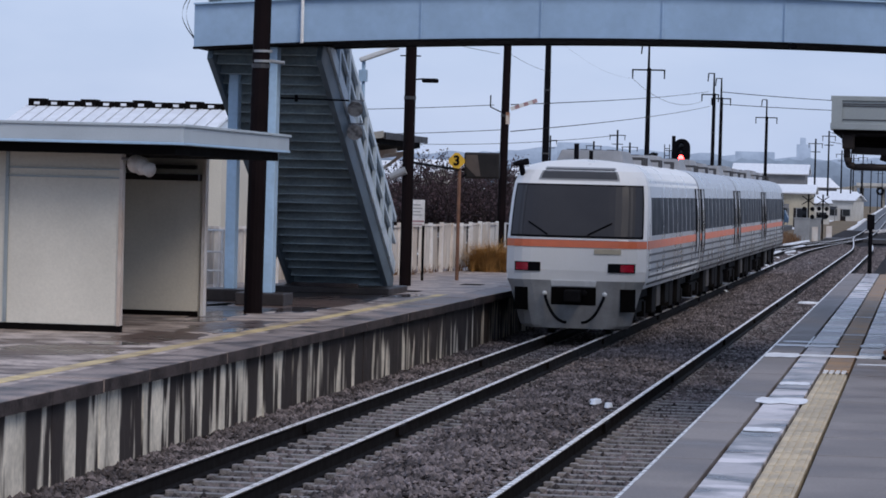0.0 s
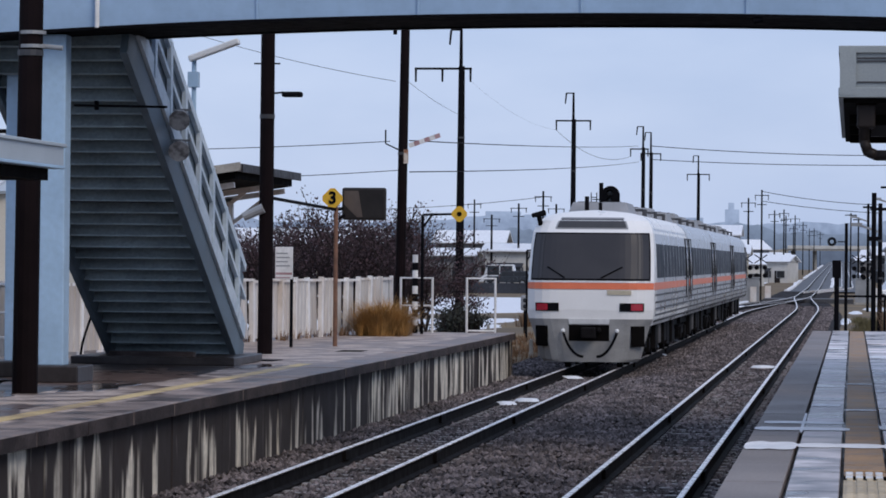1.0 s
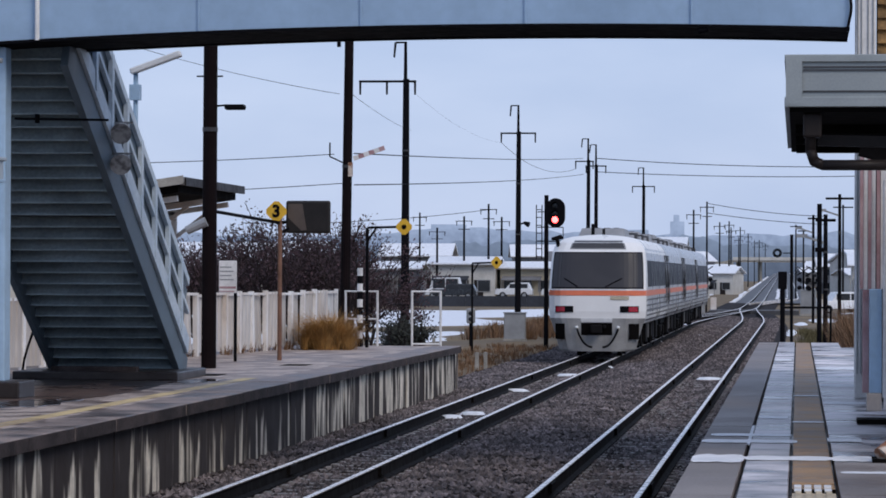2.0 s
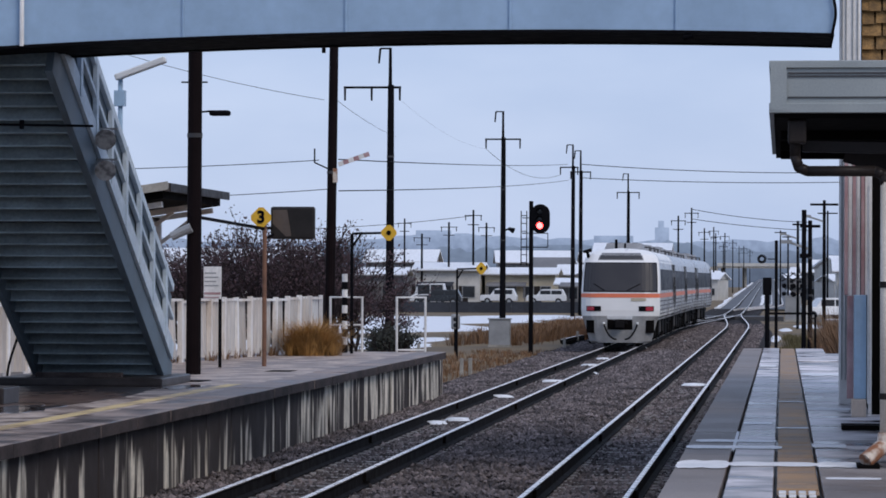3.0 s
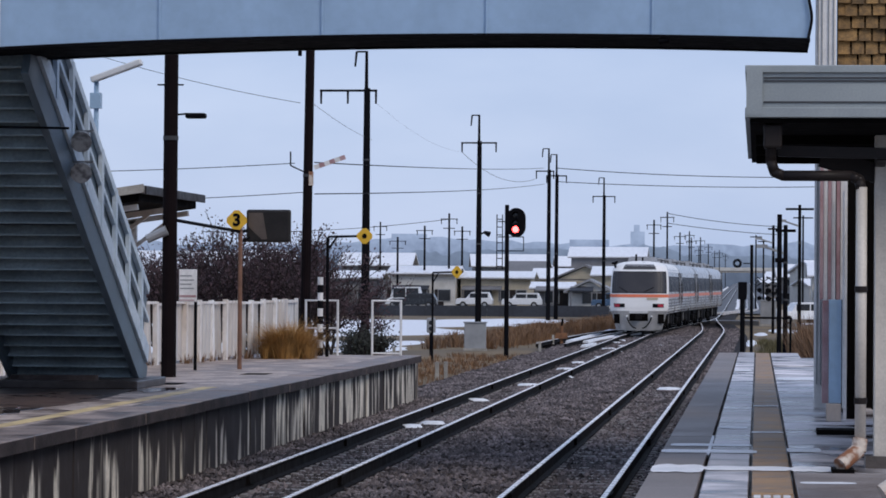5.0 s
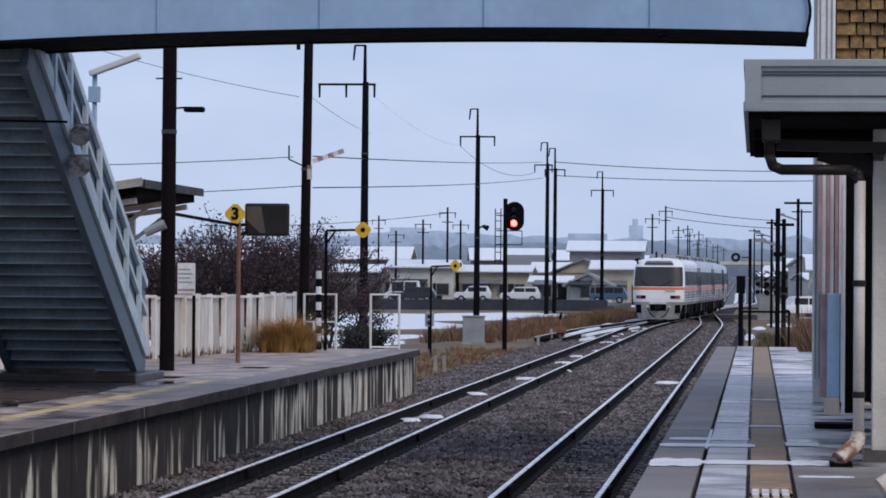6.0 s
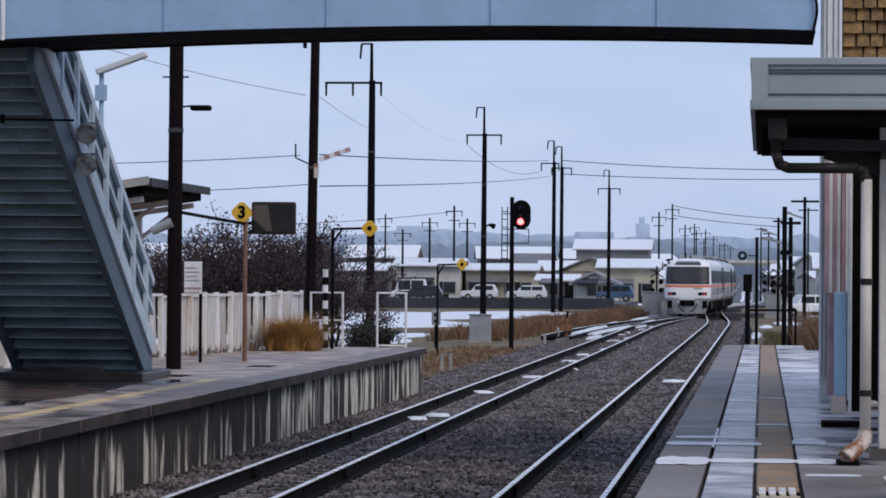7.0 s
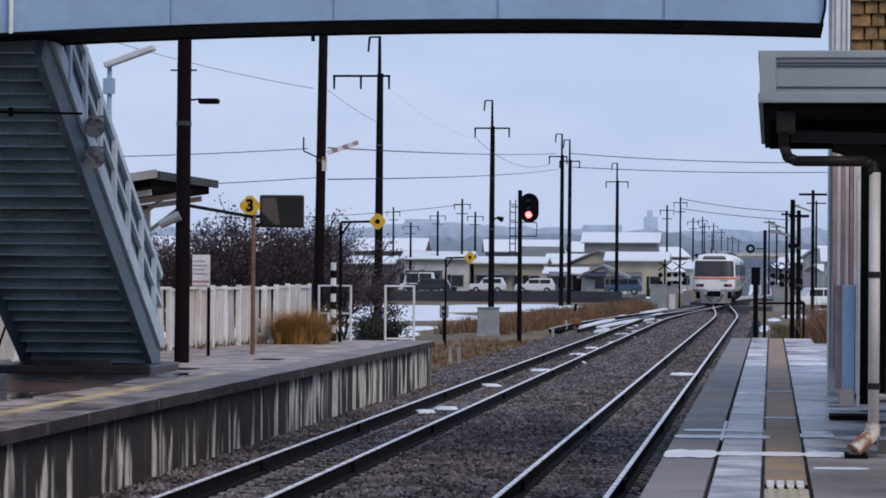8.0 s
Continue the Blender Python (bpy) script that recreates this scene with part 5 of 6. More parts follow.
for z in (1.0, 1.22):
    bmesh.ops.create_uvsphere(bm, u_segments=12, v_segments=8, radius=0.08, matrix=Matrix.Translation((0, -0.12, z)) @ Matrix.Diagonal((1, 0.3, 1, 1)))
part("lens", bm, M["glass_dark"], h)

for x, y, hgt in ((-0.34, 73.2, 1.55), (0.49, 74.0, 1.6)):
    bp = thing("platform_end_post", pose(x, y, GROUND), "black post at the platform end", "post", "platform end posts")
    bm = B()
    rod(bm, (0, 0, -0.05), (0, 0, 2.5 if x < 0 else 4.3), 0.055)
    part("shaft", bm, M["black_steel"], bp)
    bm = B()
    box(bm, -0.10, 0.10, -0.06, 0.06, 2.35 if x < 0 else 3.2, 2.75 if x < 0 else 3.3)
    part("box", bm, M["black_steel"], bp, bevel=0.01)
rb = thing("barrier_rail", pose(-0.1, 74.1, GROUND), "dark horizontal bar across the platform end", "rail")
bm = B()
bar(bm, (-0.24, 0, 1.93), (0.85, 0, 1.93), 0.03, 0.05)
bar(bm, (0.85, 0, 0), (0.85, 0, 1.96), 0.05, 0.05)
part("bar", bm, M["black_steel"], rb)

rg = thing("ring_sign", pose(-0.35, 122, GROUND), "black ring marker sign on a dark post", "sign")
bm = B()
rod(bm, (0.12, 0, -0.05), (0.12, 0, 4.2), 0.06)
bar(bm, (0.12, 0, 3.5), (-0.2, 0, 3.5), 0.04, 0.04)
part("post", bm, M["black_steel"], rg)
bm = B()
for i in range(16):
    a0, a1 = 2 * pi * i / 16, 2 * pi * (i + 1) / 16
    bar(bm, (-0.42 + 0.13 * cos(a0), 0, 3.5 + 0.13 * sin(a0)), (-0.42 + 0.13 * cos(a1), 0, 3.5 + 0.13 * sin(a1)), 0.05, 0.10)
part("ring", bm, M["black_steel"], rg)


def crossing_signal(x, y):
    t = thing("crossing_signal", pose(x, y, GROUND), "level crossing signal post with black lamp discs", "signal", "crossing signals")
    bm = B()
    rod(bm, (0, 0, -0.05), (0, 0, 3.4), 0.06)
    part("post", bm, M["black_steel"], t)
    for z in (1.8, 2.35):
        for s in (-0.28, 0.28):
            bm = B()
            bmesh.ops.create_cone(bm, cap_ends=True, segments=18, radius1=0.16, radius2=0.16, depth=0.08, matrix=Matrix.Translation((s, -0.1, z)) @ pose(0, 0, 0, 90))
            part("lamp_disc", bm, M["black_steel"], t)
    for s in (-1, 1):
        bm = B()
        bar(bm, (-0.45, -0.08, 2.95 - 0.3 * s), (0.45, -0.08, 2.95 + 0.3 * s), 0.03, 0.07)
        part("cross_board", bm, M["black_steel"], t)
    bm = B()
    box(bm, 0.3, 0.7, -0.2, 0.2, 0, 1.1)
    part("gate_motor", bm, M["stained_white"], t)
    return t


crossing_signal(-7.0, 214)
crossing_signal(1.0, 209)
crossing_signal(0.4, 222)
crossing_signal(-6.3, 224)
bm = B()
box(bm, -70, 60, 215.5, 220.5, GROUND - 0.2, GROUND + 0.02)
solid("road", bm, M["road"], "narrow asphalt road over the level crossing", "road", "structure")
bm = B()
box(bm, main_x(218) - 2.2, main_x(218) + 3.8, 215.7, 220.3, -0.3, -0.02)
solid("crossing_deck", bm, M["road"], "dark level crossing deck between rails", "road", "structure")
for x, y in ((-8.1, 120.3), (-8.6, 136), (-12.2, 108), (-8.75, 88), (-8.55, 88.4)):
    mk = thing("marker_stone", pose(x, y, GROUND), "small pale concrete marker post", "marker", "marker stones")
    bm = B()
    box(bm, -0.05, 0.05, -0.05, 0.05, -0.02, 0.52)
    part("stone", bm, M["concrete"], mk, bevel=0.015)
pt = thing("point_lever", pose(-8.3, 137, GROUND), "rusty orange point lever stand by the turnout", "point lever")
bm = B()
rod(bm, (0, 0, -0.02), (0, 0, 0.9), 0.07)
box(bm, -0.25, 0.25, -0.15, 0.15, 0.35, 0.6)
part("stand", bm, M["rust"], pt, bevel=0.0)
bm = B()
rod(bm, (0, 0, 0.9), (0.05, 0, 1.2), 0.05)
part("lever", bm, M["black_steel"], pt)


# ---------------------------------------------------------------- plants
def blades(name, spots, n, h, spread, width, mat, label, category, seed, kind="stuff", splay=0.6, dome=0.0):
    """Tufts of thin bent leaves, in one mesh."""
    rng = np.random.default_rng(seed)
    verts, faces = [], []
    for sx, sy, sz, k in spots:
        for _ in range(int(n * k)):
            a, d = rng.uniform(0, 6.283), abs(rng.normal(0, 1))
            bx, by = sx + cos(a) * spread * 0.35 * d * k ** 0.5, sy + sin(a) * spread * 0.35 * d
            hh = h * rng.uniform(0.5, 1.1) * (1 - 0.18 * min(2, d)) * (1 - dome + dome * k)
            lx, ly = cos(a) * hh * rng.uniform(0.1, splay), sin(a) * hh * rng.uniform(0.1, splay)
            wx, wy = -sin(a) * width, cos(a) * width
            i = len(verts)
            verts += [(bx - wx, by - wy, sz), (bx + wx, by + wy, sz), (bx + lx * 0.4 + wx * 0.8, by + ly * 0.4 + wy * 0.8, sz + hh * 0.62), (bx + lx * 0.4 - wx * 0.8, by + ly * 0.4 - wy * 0.8, sz + hh * 0.62), (bx + lx, by + ly, sz + hh)]
            faces += [(i, i + 1, i + 2, i + 3), (i + 3, i + 2, i + 4)]
    me = bpy.data.meshes.new(name)
    me.from_pydata(verts, [], faces)
    me.materials.append(mat)
    return tagged(new(name, me), label, category, kind=kind)


rng = random.Random(21)
blades("ochre_bush", [(-9.72 + u * 0.46, 66.5 + rng.uniform(-0.5, 0.5), WZ - 0.01, (1.2 - 0.75 * abs(u)) * rng.uniform(0.7, 1.1)) for u in [rng.uniform(-1, 1) for _ in range(44)]], 150, 0.80, 0.3, 0.006, M["ochre_grass"], "dense ochre dried grass bush on the platform", "bush", 2, kind="", splay=1.5, dome=0.6)
blades("weeds", [(-12.2 + i * 0.0542 + rng.uniform(0.0, 0.3), 54 + i * 0.44, WZ - 0.01, 0.6) for i in range(36)], 22, 0.22, 0.35, 0.010, M["reed"], "brown dead weeds along the fence foot", "weeds", 3)
spots = []
for i in range(420):
    y = 118 + 115 * rng.random()
    if 118 < y < 129.5:
        continue
    spots.append((main_x(y) - 3.4 - 3.2 * rng.random() ** 1.4 - 0.012 * (230 - y), y, GROUND, 1))
blades("dry_grass", spots, 34, 0.75, 0.9, 0.018, M["reed"], "brown dry grass on the bank beside the track", "grass", 4)
blades("dry_grass", [(-8.35 - 3.2 * rng.random(), 72 + 46 * rng.random(), GROUND, 1) for _ in range(170)], 26, 0.22, 0.8, 0.012, M["reed"], "short brown grass past the platform end", "grass", 5)
blades("reeds", [(1.35 + 1.5 * rng.random(), 73 + 30 * rng.random(), GROUND, 1) for _ in range(70)], 60, 1.9, 0.6, 0.014, M["reed"], "tall brown dried reeds beside the platform end", "reeds", 6)
blades("green_verge", [(0.1 + 2.2 * rng.random(), 80 + 70 * rng.random(), GROUND, 1) for _ in range(200)], 30, 0.35, 0.9, 0.014, M["green_grass"], "dull green and brown grass verge", "grass", 7)


def shrub(name, x, y, h, spread, leaves, seed, label, leafmat, base=GROUND):
    """A bush of forking stems with many small leaves and gaps."""
    rng = random.Random(seed)
    t = thing(name, pose(x, y, base), label, "tree")
    tips = []
    bm = B()

    def grow(p, d, length, r, depth):
        q = p + d * length
        rod(bm, p, q, r, r * 0.62, 5 if depth > 1 else 7, caps=False)
        if depth > 1:
            tips.append((p, q))
        if depth == 4:
            return
        for _ in range(3 if depth < 3 else 2):
            nd = (d + Vector((rng.uniform(-1, 1), rng.uniform(-1, 1), rng.uniform(-0.25, 0.75))) * 0.75).normalized()
            grow(p.lerp(q, rng.uniform(0.55, 1)), nd, length * rng.uniform(0.6, 0.85), r * 0.6, depth + 1)

    for i in range(6):
        a = 2 * pi * i / 6 + rng.uniform(-0.4, 0.4)
        d = Vector((cos(a) * spread * 0.32, sin(a) * spread * 0.25, 1)).normalized()
        grow(Vector((cos(a) * 0.25 * spread * rng.random(), sin(a) * 0.3, -0.05)), d, h * 0.33, 0.055, 0)
    part("trunk", bm, M["twig"], t, "dark forking stems")
    verts, faces = [], []
    for _ in range(leaves):
        p, q = rng.choice(tips)
        c = p.lerp(q, rng.random()) + Vector((rng.gauss(0, 0.13), rng.gauss(0, 0.13), rng.gauss(0, 0.10)))
        u = Vector((rng.uniform(-1, 1), rng.uniform(-1, 1), rng.uniform(-1, 1))).normalized()
        v = u.orthogonal().normalized()
        s = rng.uniform(0.025, 0.06)
        i = len(verts)
        verts += [c - u * s, c + v * s * 0.6, c + u * s, c - v * s * 0.6]
        faces.append((i, i + 1, i + 2, i + 3))
    me = bpy.data.meshes.new("crown")
    me.from_pydata([tuple(v) for v in verts], [], faces)
    me.materials.append(leafmat)
    cr = new("crown", me)
    cr.parent = t
    tagged(cr, "many small dark reddish leaves", kind="stuff")
    return t


for i, (x, y, h) in enumerate(((-16.0, 88, 4.9), (-14.6, 90, 5.0), (-13.3, 87, 5.3), (-13.6, 91, 4.7), (-12.7, 94, 3.6), (-15.3, 95, 4.9), (-14.0, 97, 4.9), (-17.6, 92, 4.2))):
    shrub("bare_tree", x, y, h, 1.9, 3900, 40 + i, "bare winter tree with dark reddish-brown leaves", M["dead_leaf"])
shrub("dark_shrub", -10.2, 84, 1.75, 0.8, 3000, 60, "low dark evergreen shrub beyond the fence", M["dark_green"])

# ---------------------------------------------------------------- houses and parked cars across the field
def house(x, y, w, d, h, ridge, wall, roof, label, along=True, windows=3, group="far houses"):
    """A house with gable roof; the ridge runs across the view (along) or towards the viewer."""
    t = thing("house", pose(x, y, GROUND), label, "house", group)
    bm = B()
    box(bm, -w / 2, w / 2, 0, d, -0.05, h)
    part("wall", bm, M[wall], t)
    e = 0.45
    bm = B()
    if along:
        pr = [(-e, h - 0.12), (d / 2, h + ridge), (d + e, h - 0.12), (d + e, h + 0.06), (d / 2, h + ridge + 0.2), (-e, h + 0.06)]
        a = [bm.verts.new((-w / 2 - e, q, z)) for q, z in pr]
        b = [bm.verts.new((w / 2 + e, q, z)) for q, z in pr]
    else:
        pr = [(-w / 2 - e, h - 0.12), (0, h + ridge), (w / 2 + e, h - 0.12), (w / 2 + e, h + 0.06), (0, h + ridge + 0.2), (-w / 2 - e, h + 0.06)]
        a = [bm.verts.new((q, -e, z)) for q, z in pr]
        b = [bm.verts.new((q, d + e, z)) for q, z in pr]
    for i in range(6):
        bm.faces.new((a[i], b[i], b[(i + 1) % 6], a[(i + 1) % 6]))
    bm.faces.new(a)
    bm.faces.new(b[::-1])
    part("roof", bm, M[roof], t, "snow covered roof" if roof == "snow" else "dark tiled roof")
    if along:
        ends = [[(sx, q, z) for q, z in ((0, h - 0.13), (d / 2, h + ridge - 0.02), (d, h - 0.13))] for sx in (-w / 2, w / 2 - 0.1)]
        step = Vector((0.1, 0, 0))
    else:
        ends = [[(q, 0, z) for q, z in ((-w / 2, h - 0.13), (0, h + ridge - 0.02), (w / 2, h - 0.13))]]
        step = Vector((0, 0.1, 0))
    for tri in ends:
        bm = B()
        lo = [bm.verts.new(v) for v in tri]
        hi = [bm.verts.new(Vector(v) + step) for v in tri]
        bm.faces.new(lo)
        bm.faces.new(hi[::-1])
        for i in range(3):
            bm.faces.new((lo[i], hi[i], hi[(i + 1) % 3], lo[(i + 1) % 3]))
        part("gable", bm, M[wall], t)
    bm = B()
    box(bm, -w / 2 - 0.4, w / 2 + 0.4, -0.56, -0.46, h - 0.16, h - 0.06)
    part("gutter", bm, M["house_grey"], t, "grey eaves gutter")
    bm = B()
    box(bm, w * 0.18, w * 0.18 + 0.95, -0.05, -0.001, 0, 2.05)
    part("door", bm, M["pipe_brown"], t, "brown house door")
    bm = B()
    vs = box(bm, -w / 2 + 0.2, w * 0.10, -1.5, 0, 2.35, 2.47)
    for v in vs:
        v.co.z -= 0.35 if v.co.y < -1 else 0
    part("porch_roof", bm, M["wall_dark" if wall == "house_white" else "house_grey"], t, "dark porch roof")
    for q in (-w / 2 + 0.3, w * 0.10 - 0.1):
        bm = B()
        box(bm, q - 0.05, q + 0.05, -1.45, -1.35, -0.02, 2.06)
        part("porch_post", bm, M["house_grey"], t)
    floors = 2 if h > 4 else 1
    for fl in range(floors):
        for k in range(windows):
            cx = -w / 2 + w * (k + 0.5) / windows
            z = 0.9 + fl * 2.5
            ww = min(1.3, w / windows * 0.55)
            bm = B()
            box(bm, cx - ww / 2 - 0.08, cx + ww / 2 + 0.08, -0.08, -0.001, z - 0.08, z + 1.18)
            wf = part("window", bm, M["grey_steel"], t)
            bm = B()
            box(bm, cx - ww / 2, cx + ww / 2, -0.10, -0.081, z, z + 1.1)
            part("pane", bm, M["glass_dark"], wf)
    return t


house(-34.3, 330, 6.6, 7, 3.7, 0.6, "house_white", "snow", "white low house with snow on its roof")
house(-27.0, 332, 7.2, 7, 3.3, 0.5, "house_beige", "snow", "beige low house with snow on its roof", windows=4)
house(-21.8, 345, 3.9, 6, 3.3, 0.9, "house_beige", "snow", "narrow beige house with snowy roof", windows=2)
house(-25.2, 352, 4.0, 6, 4.0, 1.0, "house_grey", "house_grey", "grey house with a dark tiled roof", windows=2)
house(-18.6, 400, 9.0, 9, 6.1, 1.1, "house_grey", "snow", "large grey building with a white snowy roof", windows=4)
house(-13.2, 318, 5.6, 8, 3.6, 0.7, "house_beige", "snow", "beige house with windows under a snowy roof", windows=3)
house(-17.4, 326, 6.0, 8, 3.2, 1.3, "house_beige", "house_grey", "beige gabled house with dark roof", False, 2)
house(-15.6, 300, 3.9, 6, 2.0, 1.0, "house_white", "roof_grey", "small white gabled shed with wide window", False, 1)
house(-19.5, 306, 3.4, 6, 2.3, 0.4, "house_grey", "snow", "grey shed under a snowy roof", True, 1)
house(-42.5, 335, 6, 6, 3.2, 0.6, "house_grey", "snow", "grey house with snow on the roof", windows=2)
h0 = house(-62, 340, 12, 8, 3.5, 1.2, "house_white", "snow", "white house with a wide snowy roof", windows=3)
hd = house(-50, 420, 9, 8, 5, 1.5, "house_grey", "snow", "grey two-storey house with snowy roof", windows=3)
hb = house(8.5, 300, 7, 8, 3.6, 1.0, "house_white", "snow", "white house with snowy roof beside the road", windows=3)
rng = random.Random(77)
for i in range(64):
    y = rng.uniform(400, 1100)
    x = rng.uniform(-0.16 * y - 20, 0.05 * y + 12)
    if -14 < x + 0.0035 * y < 4:
        continue
    q = copy_thing((h0, hd, hb)[i % 3], pose(x, y, GROUND, 0, 0, rng.uniform(-30, 30)))
    k = rng.uniform(0.7, 1.2)
    q.scale = (k, k, k * rng.uniform(0.9, 1.3))

for x, y, k, q in ((10.5, 335, 0.8, 12), (14.5, 372, 1.0, -8), (9.0, 410, 0.75, 20), (18.0, 440, 1.1, -15), (8.5, 480, 0.8, 5), (-12.5, 372, 0.7, 10), (-11.5, 440, 0.8, -12), (-12.5, 520, 0.9, 15)):
    c = copy_thing(hb, pose(x, y, GROUND, 0, 0, q))
    c.scale = (k, k, k)

ov = thing("overbridge", pose(0, 0, 0), "far concrete road bridge over the line", "bridge")
bm = B()
box(bm, -18, 5, 900, 907, 5.9, 6.6)
part("deck", bm, M["concrete"], ov)
bm = B()
box(bm, -18, 5, 899.8, 900, 6.4, 7.3)
part("parapet", bm, M["house_white"], ov)
for x in (-16.5, -10.5, 2.5):
    bm = B()
    rod(bm, (x, 903, GROUND - 0.1), (x, 903, 5.95), 0.6)
    part("pier", bm, M["concrete"], ov)
for s in (-1, 1):
    bm = B()
    x0, x1 = (-60, -17.9) if s < 0 else (4.9, 47)
    top = [(x0, GROUND + 0.2), (x1, 6.55)] if s < 0 else [(x0, 6.55), (x1, GROUND + 0.2)]
    a = [bm.verts.new((x, 900.1, z)) for x, z in top] + [bm.verts.new((top[1][0], 900.1, GROUND - 0.1)), bm.verts.new((top[0][0], 900.1, GROUND - 0.1))]
    b = [bm.verts.new((v.co.x, 906.9, v.co.z)) for v in a]
    bm.faces.new(a[::-1])
    bm.faces.new(b)
    for i in range(4):
        bm.faces.new((a[i], a[(i + 1) % 4], b[(i + 1) % 4], b[i]))
    part("ramp", bm, M["concrete"], ov)

# roof and wall of the building behind the shelter
bb = thing("warehouse", pose(0.35, 0, -0.2), "cream warehouse with a snowy ribbed roof and dark ridge", "building")
bm = B()
box(bm, -19.3, -13.92, 52.0, 60, GROUND - 0.02, 3.6)
part("wall", bm, M["cream_wall"], bb)
for i in range(17):
    x = -19.2 + i * 0.285
    bm = B()
    bar(bm, (x, 51.6, 3.62), (x, 56.0, 4.66), 0.24, 0.06)
    part("roof_strip", bm, M["snow"], bb)
bm = B()
bar(bm, (-16.8, 51.9, 3.62), (-16.8, 56.2, 4.62), 5.1, 0.05)
bar(bm, (-16.8, 56.1, 4.62), (-16.8, 60.2, 3.62), 5.1, 0.05)
part("roof", bm, M["roof_metal"], bb, "grey metal roof sheet")
for i in range(12):
    bm = B()
    box(bm, -19.25 + i * 0.40, -19.25 + i * 0.40 + 0.37, 55.9, 56.25, 4.64 + 0.02 * (i % 2), 4.80 + 0.035 * (i % 3 == 0))
    part("ridge_tile", bm, M["underside"], bb, "dark ridge tile")
    bm = B()
    box(bm, -19.12 + i * 0.40, -19.12 + i * 0.40 + 0.13, 55.88, 55.897, 4.70, 4.76)
    part("ridge_snow", bm, M["snow"], bb)
p = pole("utility_pole", -17.2, 70, GROUND, 6.3, 0.10, 0.08, "slim dark pole behind the warehouse", "line poles", 0, "black_steel")
for k, z in enumerate((5.85, 5.3, 4.8)):
    arm(p, -0.45, 0.35, z - GROUND, (-0.4,) if k == 0 else (), 0.06)

# long dark wall beside the road
lw = thing("roadside_wall", pose(0, 0, 0), "long dark blue-grey wall beside the road", "wall", kind="structure")
for i in range(12):
    bm = B()
    box(bm, -72 + 5 * i + 0.02, -72 + 5 * i + 4.98, 262, 262.25, GROUND - 0.05, 0.56 + random.uniform(-0.03, 0.03))
    part("panel", bm, M["wall_dark"], lw)


bm = B()
box(bm, -60, -11.5, 264.5, 299, GROUND - 0.1, 0.12)
solid("parking_lot", bm, M["road"], "grey asphalt parking lot behind the wall", "pavement", "structure")


def parked_car(x, y, length, h, paint, label, turn=0, boxy=False, base=0.12):
    t = thing("parked_car", pose(x, y, base, 0, 0, turn), label, "car", "parked cars")
    L, W = length / 2, 0.82
    hood = -L + (0.35 if boxy else 0.95)
    bm = B()
    pr = [(-L, 0.32), (-L + 0.03, 0.72), (-L + 0.15, 0.86), (L - 0.1, 0.90), (L, 0.75), (L, 0.32)]
    a = [bm.verts.new((q, -W, z)) for q, z in pr]
    b = [bm.verts.new((q, W, z)) for q, z in pr]
    bm.faces.new(a)
    bm.faces.new(b[::-1])
    for i in range(6):
        bm.faces.new((a[i], b[i], b[(i + 1) % 6], a[(i + 1) % 6]))
    part("body", bm, M[paint], t, bevel=0.05)
    bm = B()
    pr = [(hood, 0.85), (hood + 0.45, h - 0.04), (hood + 0.7, h), (L - 0.35, h), (L - 0.08, 0.87)]
    a = [bm.verts.new((q, -W + 0.08, z)) for q, z in pr]
    b = [bm.verts.new((q, W - 0.08, z)) for q, z in pr]
    bm.faces.new(a)
    bm.faces.new(b[::-1])
    for i in range(5):
        bm.faces.new((a[i], b[i], b[(i + 1) % 5], a[(i + 1) % 5]))
    cabin = part("cabin", bm, M[paint], t, bevel=0.04)
    for s in (-1, 1):
        q0 = hood + 0.35
        for k in range(2):
            e = (L - 0.35 - q0) / 2
            bm = B()
            box(bm, q0 + k * e + 0.03, q0 + (k + 1) * e - 0.05, s * (W - 0.072) - 0.008, s * (W - 0.072) + 0.008, 0.93, h - 0.12)
            part("side_window", bm, M["glass_dark"], cabin)
    for q in (-L + 0.7, L - 0.7):
        for s in (-1, 1):
            bm = B()
            rod(bm, (q, s * (W - 0.19), 0.29), (q, s * (W + 0.01), 0.29), 0.30, n=16)
            wh = part("wheel", bm, M["tyre"], t)
            bm = B()
            rod(bm, (q, s * (W + 0.005), 0.29), (q, s * (W + 0.018), 0.29), 0.17, n=12)
            part("rim", bm, M["grey_steel"], wh)
    return t


parked_car(-31.8, 290, 3.4, 1.9, "car_white", "white boxy van parked by a house", 0, True)
parked_car(-30.2, 284, 3.9, 1.35, "car_dark", "dark low car parked by a house", 0)
parked_car(-26.0, 296, 3.4, 1.45, "car_white", "white hatchback parked beside the road", 0)
parked_car(-21.6, 296, 3.7, 1.4, "car_white", "white estate car parked beside the road", 0)
parked_car(-13.2, 290, 3.4, 1.5, "car_blue", "blue car parked by a beige house", 0)
parked_car(3.0, 228, 3.8, 1.5, "car_white", "white car waiting near the crossing", 20, False, GROUND)
parked_car(5.2, 236, 4.0, 1.5, "car_dark", "dark car parked near the crossing", 10, False, GROUND)

